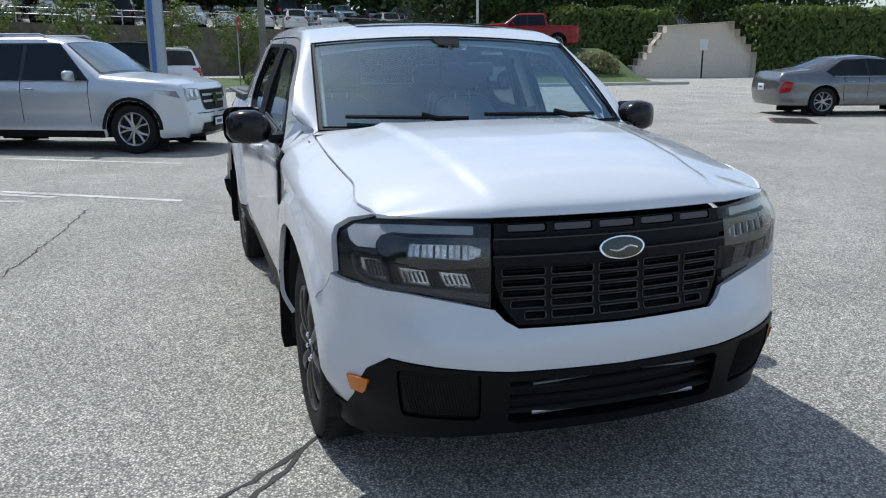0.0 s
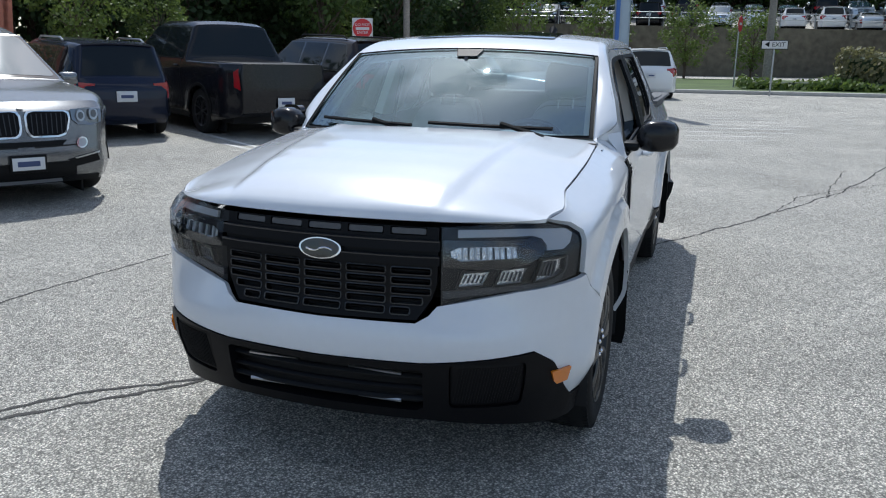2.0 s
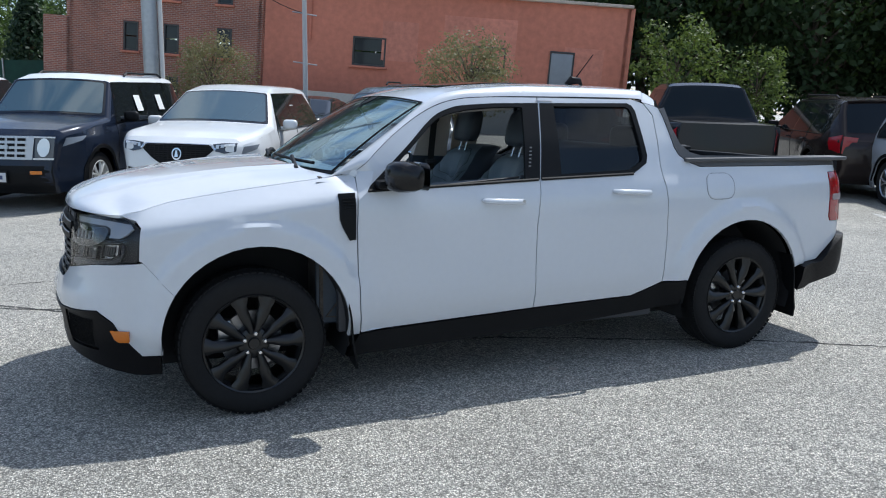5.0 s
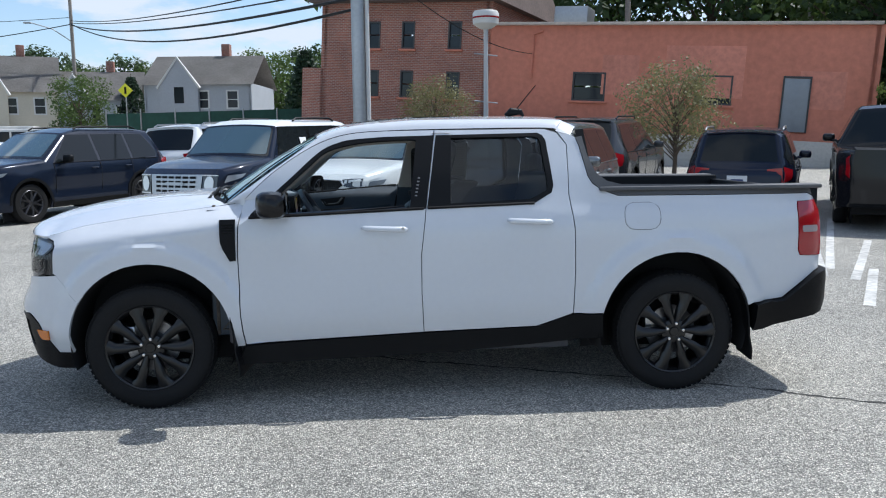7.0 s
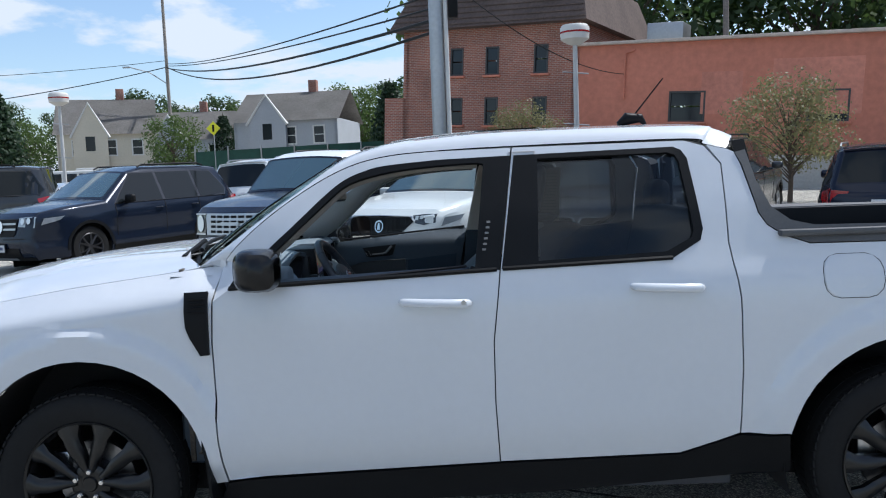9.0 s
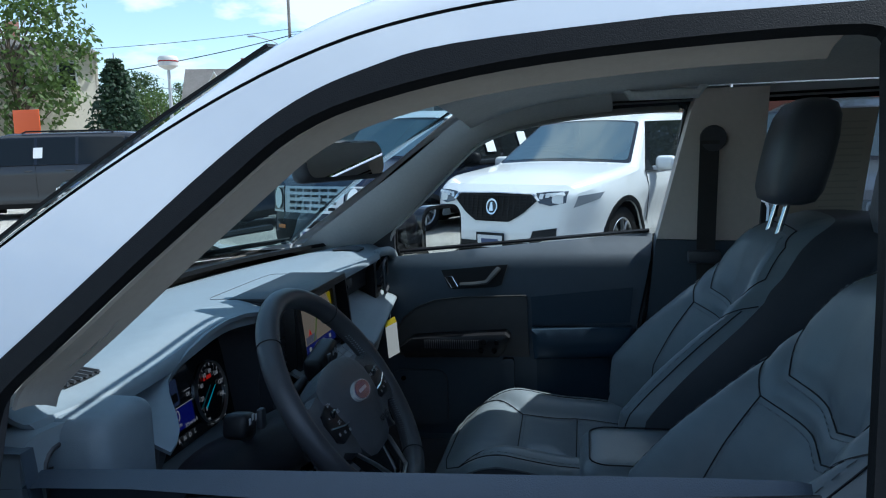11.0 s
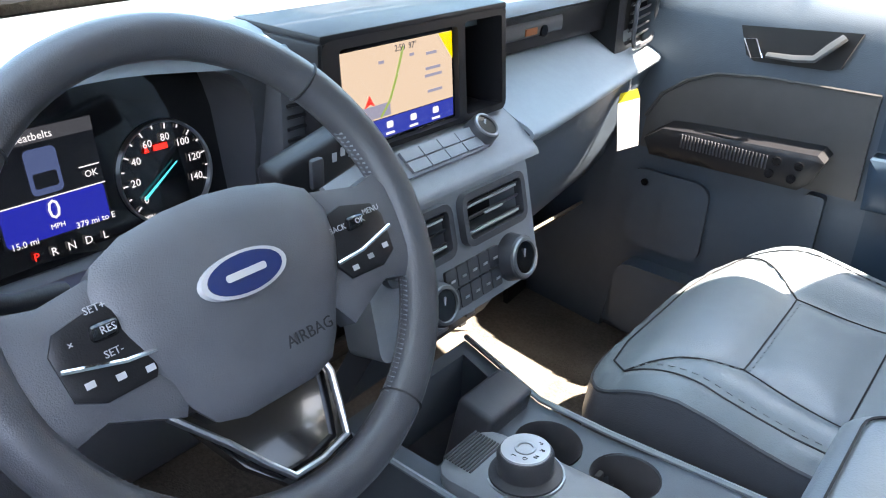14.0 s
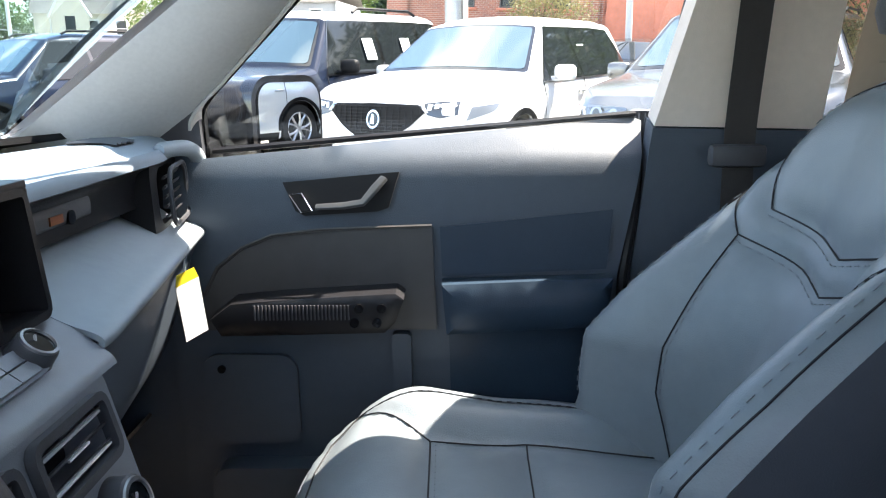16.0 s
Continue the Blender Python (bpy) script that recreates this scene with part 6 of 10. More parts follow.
    # trim along the inside of the door frame
    bm = bmesh.new()
    up = spline([(-0.808, 1.19), (-0.797, 1.217), (-0.735, 1.272), (-0.60, 1.397), (-0.53, 1.455), (-0.45, 1.486), (-0.327, 1.510), (-0.17, 1.523), (-0.02, 1.527)], 4)
    def frame_trim(i, t):
        p = body(-s * ux(up[int(i)][0]), up[int(i)][1])
        return p + Vector((0, -s * (0.030 + 0.060 * t), -0.004 - 0.016 * t * t))
    grid(bm, frame_trim, range(len(up)), lin(0, 1, 5), thick=0.004)
    part("door_frame_trim", bm, FRAMETRIM, truck, "grey-beige trim inside the door frame")
    # belt
    bm = bmesh.new()
    grid(bm, lambda a, t: Vector((0.060 + a + 0.004 * t, s * float(np.interp(1.40 - 0.55 * t, [0.8, 1.16, 1.45], [0.735, 0.73, 0.66])) - s * 0.012, 1.43 - 0.60 * t)), [-0.024, 0, 0.024], lin(0, 1, 12), thick=0.002)
    bl = part("seat_belt", bm, BELT, truck, "brown-grey seat belt webbing")
    bm = bmesh.new()
    box(bm, (0.055, s * 0.705, 1.125), (0.085, 0.03, 0.034), 0.008)
    part("belt_tongue", bm, INBLACK, bl)
    bm = bmesh.new()
    lathe(bm, [(0.0, 0), (0.032, 0), (0.034, -0.008), (0.02, -0.012)], Matrix.Translation((0.07, s * 0.66, 1.435)) @ Matrix.Rotation(radians(90 * s), 4, "X"), 20)
    part("belt_guide", bm, INBLACK, bl)
# passenger window glass and the privacy pane behind it
for nm, oo, m_ in (("door_glass", o1, SIDEGL), ("rear_door_glass", o2, PRIV)):
    bm = bmesh.new()
    panel(bm, mirrored(U([(x, z) for x, z in shrink(oo, -0.012)])), body, 0.08, depth=0.0, lift=-0.014)
    g = part(nm, bm, m_, truck)
    g.visible_shadow = nm == "rear_door_glass"
bm = bmesh.new()
panel(bm, U([(x, z) for x, z in shrink(o2, -0.012)]), body, 0.08, depth=0.0, lift=-0.014)
g = part("rear_door_glass", bm, PRIV, truck)
# window sticker on the passenger side
bm = bmesh.new()
stk = lambda a, b: body(-ux(a), b) + Vector((0, -0.022, 0))
panel(bm, [(0.47, 1.18), (0.26, 1.18), (0.26, 1.50), (0.47, 1.50)], stk, 0.1, depth=0.0005)
st = part("window_sticker", bm, SHEETBACK, truck, "white printed price sheet inside the window")
bm = bmesh.new()
for k in range(16):
    panel(bm, [(0.45, 1.21 + 0.017 * k), (0.30 + 0.03 * (k % 3), 1.21 + 0.017 * k), (0.30 + 0.03 * (k % 3), 1.214 + 0.017 * k), (0.45, 1.214 + 0.017 * k)], lambda a, b: stk(a, b) + Vector((0, -0.0015, 0)), 0.2, depth=0)
part("sticker_print", bm, SHEETINK, st)
# headliner, visors, inside mirror
bm = bmesh.new()
grid(bm, lambda k, a: roofp(k, a * 0.99) + Vector((0, 0, -0.045 - 0.02 * a * a)), lin(19, len(c1f) - 1, 20), lin(-1, 1, 15), thick=0.01)
part("headliner", bm, LINER, truck, "pale grey fabric headliner")
for s in (1, -1):
    bm = bmesh.new()
    box(bm, (-0.42, s * 0.38, 1.565), (0.18, 0.42, 0.018), 0.008, m=Matrix.Rotation(radians(-14), 4, "Y"))
    part("sun_visor", bm, LINER, truck)
    bm = bmesh.new()
    tube(bm, [(-0.16, s * 0.60, 1.575), (-0.14, s * 0.585, 1.545), (0.02, s * 0.585, 1.545), (0.04, s * 0.60, 1.575)], 0.012, 8)
    part("grab_handle", bm, LINER, truck)
bm = bmesh.new()
MM = Matrix.Translation((-0.684, -0.105, 1.412)) @ Matrix.Rotation(radians(-18), 4, "Z") @ Matrix.Rotation(radians(-8), 4, "Y")
box(bm, MM.translation, (0.035, 0.25, 0.072), 0.016, 4, MM.to_3x3().to_4x4())
im = part("interior_mirror", bm, INBLACK, truck)
bm = bmesh.new()
panel(bm, rr(-0.117, -0.029, 0.117, 0.029, 0.02, 5), lambda a, b: MM @ Vector((0.0185, a, b)), 0.06, depth=0)
part("mirror_pane", bm, MIRROR, im)
bm = bmesh.new()
tube(bm, [MM.translation + Vector((-0.01, 0, 0.01)), (-0.72, 0.0, 1.50), (-0.70, 0.0, 1.525)], 0.009, 8)
part("mirror_mount", bm, INBLACK, im)

# --- seats ---
def finer(pts, n=10):
    out = [(a[0] + (b[0] - a[0]) * i / n, a[1] + (b[1] - a[1]) * i / n) for a, b in zip(pts, pts[1:]) for i in range(n)]
    return out + [pts[-1]]


def line_dist(lines, p):
    """Least distance of p from a set of open polylines, given as arrays of segment ends."""
    a, d, q = lines
    t = np.clip(((p[0] - a[:, 0]) * d[:, 0] + (p[1] - a[:, 1]) * d[:, 1]) / q, 0, 1)
    return float(np.min(np.hypot(a[:, 0] + d[:, 0] * t - p[0], a[:, 1] + d[:, 1] * t - p[1])))


def segments(lines, closed=False):
    a, b = [], []
    for ln in lines:
        pts = list(ln) + ([ln[0]] if closed else [])
        a += pts[:-1]
        b += pts[1:]
    a, b = np.array(a, float), np.array(b, float)
    d = b - a
    return a, d, np.maximum(1e-12, (d ** 2).sum(1))


def roll_edge(d, r):
    """How far a padded edge falls away at distance d from its outline."""
    t = max(0.0, 1 - d / r)
    return r * (1 - math.sqrt(max(0.0, 1 - t * t)))


def skirt(name, ring, drops, material, parent):
    """A padded side: rings of points, one after the other, joined."""
    bm = bmesh.new()
    rows = [[bm.verts.new(p) for p in r] for r in drops]
    k = len(ring)
    for p, q in zip(rows, rows[1:]):
        for i in range(k):
            bm.faces.new((p[i], p[(i + 1) % k], q[(i + 1) % k], q[i]))
    bmesh.ops.recalc_face_normals(bm, faces=bm.faces[:])
    return part(name, bm, material, parent, sharp=60)


def make_seat(yc, s):
    """A front seat; s is +1 where its outer side is the passenger's."""
    # cushion, as (x, b) with b across, positive outwards
    hb = 0.252
    half = [(-0.600, 0.0), (-0.600, 0.11), (-0.592, 0.165), (-0.575, 0.205), (-0.545, 0.235), (-0.50, 0.25), (-0.40, hb), (-0.2, hb), (0.02, 0.245)]
    outl = [(x, b) for x, b in half] + [(x, -b) for x, b in half[::-1]][:-1]
    outl = [tuple(p) for p in spline(outl[:9], 3)] + [tuple(p) for p in spline(outl[9:] + [outl[0]], 3)][:-1]
    seams = [[(-0.53, 0.215), (-0.415, 0.118), (-0.41, -0.118), (-0.53, -0.215)], [(-0.415, 0.118), (-0.28, 0.135), (0.02, 0.13)], [(-0.41, -0.118), (-0.28, -0.135), (0.02, -0.13)], [(-0.278, 0.135), (-0.278, -0.135)],
             [(-0.53, 0.215), (-0.565, 0.17), (-0.578, 0.10), (-0.578, -0.10), (-0.565, -0.17), (-0.53, -0.215)], [(-0.53, 0.215), (-0.40, 0.226), (0.02, 0.22)], [(-0.53, -0.215), (-0.40, -0.226), (0.02, -0.22)]]
    sg_a, sg_o = segments(seams), segments([outl], True)

    def cz(x, b):
        a = abs(b)
        z = 0.722 + 0.024 * smooth01(-0.28, -0.47, x) - 0.055 * smooth01(-0.46, -0.62, x) ** 1.5 - 0.02 * smooth01(-0.3, -0.05, x)
        z += (0.034 if b > 0 else 0.026) * smooth01(0.10, 0.205, a) * smooth01(-0.56, -0.42, x)
        d = line_dist(sg_a, (x, b))
        z += 0.018 * (1 - math.exp(-d / 0.028))
        z -= 0.8 * roll_edge(line_dist(sg_o, (x, b)), 0.03)
        return Vector((x, yc + s * b, z))

    bm = bmesh.new()
    panel(bm, outl if s < 0 else outl[::-1], cz, 0.0125, depth=0.0)
    bmesh.ops.recalc_face_normals(bm, faces=bm.faces[:])
    seat = part("seat", bm, LEATHER, truck, "slate leather bucket seat with dark sides", sharp=85)
    ring = dens(outl, 0.03)
    tops = [cz(x, b) for x, b in ring]
    rows = [tops]
    for dz, g in ((0.012, 1.012), (0.05, 1.022), (0.10, 1.012), (0.16, 0.985), (0.23, 0.95)):
        rows.append([Vector((-0.28 + (p.x + 0.28) * g, yc + (p.y - yc) * g, p.z - dz * (1 if p.z < 0.75 else 1.1))) for p in tops])
    skirt("cushion_side", ring, rows, LEATHER2, seat)
    bm = bmesh.new()
    tube(bm, [p + Vector((0, 0, -0.002)) for p in tops], 0.0035, 6, closed=True)
    part("piping", bm, LEATHER2, seat)

    def stitch(line, f, off, name="stitching"):
        bm = bmesh.new()
        fine = dens(line, 0.0075)
        fine = fine[:max(2, len(fine) - max(1, int(math.hypot(line[0][0] - line[-1][0], line[0][1] - line[-1][1]) / 0.0075)))]
        for p, q in zip(fine[::2], fine[1::2]):
            a, b = f(*p) + off, f(*q) + off
            if (a - b).length < 0.02:
                tube(bm, [a, b], 0.0009, 4)
        part(name, bm, THREAD, seat)

    for ln in seams:
        bm = bmesh.new()
        tube(bm, [cz(*p) + Vector((0, 0, 0.0036)) for p in finer(ln)], 0.0013, 5)
        part("seam", bm, DTHREAD, seat)
    for ln in seams[:1] + seams[5:]:
        stitch([(x + 0.008, b * 0.965) for x, b in ln], cz, Vector((0, 0, 0.003)))

    # backrest, as (b, z)
    fz = ([0.66, 0.72, 0.80, 0.875, 0.96, 1.06, 1.12, 1.20, 1.27], [0.16, 0.175, 0.192, 0.20, 0.155, 0.09, 0.06, 0.03, 0.0])
    bh = [(0.0, 0.665), (0.20, 0.665), (0.238, 0.69), (0.256, 0.77), (0.262, 0.87), (0.256, 0.96), (0.238, 1.06), (0.215, 1.13), (0.19, 1.20), (0.155, 1.245), (0.11, 1.262), (0.0, 1.266)]
    bo = bh + [(-b, z) for b, z in bh[::-1]][1:-1]
    bo = [tuple(p) for p in spline(bo[:12], 3)] + [tuple(p) for p in spline(bo[11:] + [bo[0]], 3)][1:-1]
    bseams = []
    for q in (1, -1):
        bseams += [[(0.0, 1.036), (q * 0.145, 1.072), (q * 0.198, 1.15)], [(0.0, 0.990), (q * 0.158, 1.035), (q * 0.226, 1.10)], [(q * 0.158, 1.035), (q * 0.15, 0.92), (q * 0.143, 0.81), (q * 0.115, 0.70)], [(q * 0.222, 1.09), (q * 0.243, 0.96), (q * 0.246, 0.87), (q * 0.232, 0.78)], [(q * 0.198, 1.15), (q * 0.17, 1.21), (q * 0.12, 1.238), (0, 1.24)]]
    bs_a, bs_o = segments(bseams), segments([bo], True)

    def bk(b, z):
        a = abs(b)
        x = -0.020 + 0.335 * (z - 0.72) - 0.014 * math.sin(math.pi * min(1, max(0, (z - 0.72) / 0.4)))
        x -= float(np.interp(z, *fz)) * smooth01(0.05, 0.24, a)
        x += 0.05 * smooth01(1.19, 1.27, z) ** 2
        d = line_dist(bs_a, (b, z))
        x -= 0.020 * (1 - math.exp(-d / 0.028))
        x += 1.1 * roll_edge(line_dist(bs_o, (b, z)), 0.05)
        return Vector((x, yc + s * b, z))

    bm = bmesh.new()
    panel(bm, bo, bk, 0.0125, depth=0.0)
    bmesh.ops.recalc_face_normals(bm, faces=bm.faces[:])
    back_ob = part("backrest", bm, LEATHER, seat, sharp=85)
    ring = dens(bo, 0.03)
    tops = [bk(b, z) for b, z in ring]
    rows = [tops]
    for dx, g in ((0.03, 1.01), (0.08, 1.005), (0.13, 0.97), (0.16, 0.9)):
        rows.append([Vector((p.x * 0.9 + 0.1 * (-0.02 + 0.335 * (p.z - 0.72)) + dx + 0.25 * max(0, -0.02 + 0.335 * (p.z - 0.72) - p.x), yc + (p.y - yc) * g, 0.95 + (p.z - 0.95) * (2 + g) / 3)) for p in tops])
    skirt("backrest_side", ring, rows, LEATHER2, seat)
    bm = bmesh.new()
    panel(bm, shrink(bo, 0.03), lambda b, z: Vector((0.135 + 0.335 * (z - 0.72), yc + s * b, z)), 0.08, depth=0.01)
    part("backrest_shell", bm, LEATHER2, seat)
    for ln in bseams:
        bm = bmesh.new()
        tube(bm, [bk(*p) + Vector((-0.0036, 0, 0)) for p in finer(ln)], 0.0013, 5)
        part("seam", bm, DTHREAD, seat)
    for ln in bseams:
        stitch([(b * 0.965, z - 0.008) for b, z in ln], bk, Vector((-0.003, 0, 0)))
    # head restraint
    bm = bmesh.new()
    secs = []
    for z, w, d in ((1.288, 0.08, 0.03), (1.296, 0.118, 0.046), (1.32, 0.133, 0.055), (1.37, 0.138, 0.058), (1.43, 0.136, 0.058), (1.475, 0.126, 0.053), (1.50, 0.104, 0.042), (1.512, 0.06, 0.022), (1.514, 0.02, 0.008)):
        cx = 0.18 + 0.22 * (z - 1.3)
        secs.append([bm.verts.new((cx + d * math.copysign(abs(math.cos(t)) ** 0.6, math.cos(t)), yc + w * math.copysign(abs(math.sin(t)) ** 0.55, math.sin(t)), z)) for t in [2 * math.pi * k / 32 for k in range(32)]])
    for p, q in zip(secs, secs[1:]):
        for k in range(32):
            bm.faces.new((p[k], p[(k + 1) % 32], q[(k + 1) % 32], q[k]))
    bm.faces.new(secs[0][::-1]); bm.faces.new(secs[-1])
    hr = part("head_restraint", bm, LEATHER2, seat, sharp=70)
    for b in (-0.045, 0.045):
        bm = bmesh.new()
        cyl(bm, (0.155, yc + b, 1.22), (0.18, yc + b, 1.31), 0.007, n=10)
        part("restraint_post", bm, CHROME, hr)
    return seat


for s in (1, -1):
    bm = bmesh.new()
    box(bm, (-0.08, s * 0.795, 0.36), (1.96, 0.05, 0.17), 0.012)
    box(bm, (-1.03, s * 0.80, 0.53), (0.14, 0.05, 0.34), 0.012)
    part("inner_sill", bm, INBLACK, truck)
make_seat(0.385, 1)
make_seat(-0.375, -1)
# rear bench
bm = bmesh.new()
box(bm, (0.62, 0, 0.70), (0.50, 1.34, 0.16), 0.05, 3)
box(bm, (0.88, 0, 1.0), (0.14, 1.34, 0.60), 0.05, 3, Matrix.Rotation(radians(12), 4, "Y"))
bench = part("rear_bench", bm, LEATHER2, truck, "dark leather rear bench seat")
for y in (-0.42, 0.42):
    bm = bmesh.new()
    box(bm, (0.93, y, 1.34), (0.10, 0.26, 0.16), 0.05, 3)
    part("rear_head_restraint", bm, LEATHER2, bench)

# --- centre console ---
CONS = mat("console_slate", (0.085, 0.105, 0.125), 0.5, grain=0.06, gscale=60, bump=0.2, bscale=700)
def circle(cx, cy, r, n=28):
    return [(cx + r * math.cos(2 * math.pi * i / n), cy + r * math.sin(2 * math.pi * i / n)) for i in range(n)]
bm = bmesh.new()
cups = [circle(-0.548, 0.020, 0.041), circle(-0.450, 0.028, 0.040)]
tray = [(-0.74, -0.095), (-0.74, 0.105), (-0.632, 0.066), (-0.625, -0.095)]
panel(bm, [(-0.76, -0.125), (-0.30, -0.135), (-0.28, 0.086), (-0.50, 0.078), (-0.60, 0.082), (-0.76, 0.135)], lambda a, b: Vector((a, b, 0.70 + 0.012 * smooth01(-0.55, -0.35, a))), 0.05, [cups[0], cups[1], tray], depth=0.25)
cons = part("centre_console", bm, CONS, truck, "slate plastic centre console with cup holders")
for c in cups:
    bm = bmesh.new()
    cx = sum(p[0] for p in c) / len(c); cy = sum(p[1] for p in c) / len(c)
    lathe(bm, [(0.041, 0.705), (0.039, 0.70), (0.036, 0.62), (0, 0.62)], Matrix.Translation((cx, cy, 0)), 28)
    cp = part("cup_holder", bm, INBLACK, cons)
    bm = bmesh.new()
    box(bm, (cx - 0.034, cy + 0.006, 0.672), (0.008, 0.014, 0.03), 0.003)
    part("cup_grip", bm, GREYPL, cp)
bm = bmesh.new()
box(bm, (-0.68, 0.0, 0.60), (0.12, 0.19, 0.02), 0.004)
part("tray_floor", bm, INBLACK, cons)
bm = bmesh.new()
box(bm, (-0.640, 0.026, 0.675), (0.055, 0.092, 0.12), 0.008, 3, Matrix.Rotation(radians(10), 4, "Y"))
part("phone_divider", bm, INBLACK, cons)
bm = bmesh.new()
tube(bm, [(-0.76, 0.136, 0.706), (-0.60, 0.083, 0.706), (-0.50, 0.079, 0.710), (-0.29, 0.087, 0.716)], 0.004, 6)
tube(bm, [(-0.76, -0.127, 0.706), (-0.50, -0.132, 0.710), (-0.30, -0.136, 0.716)], 0.004, 6)
part("console_edge", bm, DASHLEDGE, cons)
# rotary selector
bm = bmesh.new()
panel(bm, rr(-0.615, -0.118, -0.41, -0.016, 0.025), lambda a, b: Vector((a, b, 0.722 + 0.06 * (a + 0.5))), 0.03, depth=0.05, puff=0.006)
shp = part("selector_plinth", bm, STACKPL, cons)
SM = Matrix.Translation((-0.528, -0.062, 0.722)) @ Matrix.Rotation(radians(-6), 4, "Y") @ Matrix.Diagonal((0.92, 0.92, 0.85, 1))
bm = bmesh.new()
lathe(bm, [(0.046, 0), (0.044, 0.008), (0.036, 0.010), (0.034, 0.012), (0.034, 0.036), (0.031, 0.041), (0.027, 0.042)], SM, 36)
rs = part("gear_selector", bm, INBLACK, cons, "rotary gear selector dial")
bm = bmesh.new()
lathe(bm, [(0.030, 0.0415), (0.029, 0.0435), (0.0, 0.0435)], SM, 32)
part("selector_face", bm, BADGEMET, rs)
bm = bmesh.new()
lathe(bm, [(0.0475, 0.0), (0.047, 0.006), (0.045, 0.006)], SM, 36)
lathe(bm, [(0.013, 0.044), (0.0125, 0.0452), (0.009, 0.0452), (0.0085, 0.044)], SM, 24)
part("selector_ring", bm, SILVER, rs)
for i, ch in enumerate("PRNDL"):
    a = radians(150 - 40 * i)
    text(ch, 0.008, SM @ Matrix.Rotation(radians(-90), 4, "Z") @ Matrix.Translation((0.020 * math.cos(a), 0.020 * math.sin(a), 0.0445)), DTHREAD, rs)
bm = bmesh.new()
for k in range(10):
    tube(bm, [(-0.612 + 0.004 * k, -0.10, 0.724), (-0.612 + 0.004 * k, -0.04, 0.724)], 0.0014, 4)
part("plinth_ribs", bm, INBLACK, shp)
# arm rest lid
bm = bmesh.new()
panel(bm, rr(-0.268, -0.105, 0.17, 0.128, 0.045, 6), lambda a, b: Vector((a, b, 0.842)), 0.02, depth=0.15, puff=0.022, soft=0.02)
ar = part("arm_rest", bm, LEATHER, cons, "slate leather console arm rest", sharp=60)
bm = bmesh.new()
pts = rr(-0.250, -0.087, 0.152, 0.110, 0.036, 6)
tube(bm, [(a, b, 0.8605) for a, b in pts], 0.0016, 4, closed=True)
part("seam", bm, DTHREAD, ar)
# hang tag on the glove box
tg = thing("hang_tag", Matrix(), "white paper tag with a yellow top hanging from the glove box", "paper tag")
TM = Matrix.Translation((-0.778, 0.606, 0.937)) @ Matrix.Rotation(radians(-35), 4, "Z") @ Matrix.Rotation(radians(12), 4, "X") @ Matrix.Rotation(radians(8), 4, "Y")
bm = bmesh.new()
panel(bm, [(-0.021, -0.075), (0.021, -0.075), (0.021, 0.02), (-0.021, 0.02)], lambda a, b: TM @ Vector((0, a, b)), 0.03, depth=0.0006)
part("card", bm, PAPER, tg)
bm = bmesh.new()
panel(bm, [(-0.021, 0.02), (0.021, 0.02), (0.016, 0.038), (-0.016, 0.038)], lambda a, b: TM @ Vector((0, a, b)), 0.03, depth=0.0006)
part("card_top", bm, YELLOW, tg, "yellow tag head")
bm = bmesh.new()
tube(bm, [TM @ Vector((0, 0, 0.04)), TM @ Vector((0, 0.004, 0.07))], 0.0016, 6)
part("string", bm, PAPER, tg)


# ---- ground ----
def ground_z(x, y):
    """The lot is level round the pickup and climbs behind it."""
    y = min(y, 34)
    return (0.0 if y < 3 else (0.0056 * (y - 3) ** 2 if y < 5.5 else 0.035 + 0.028 * (y - 5.5))) * (0.45 + 0.55 * smooth01(-9, -1, x))


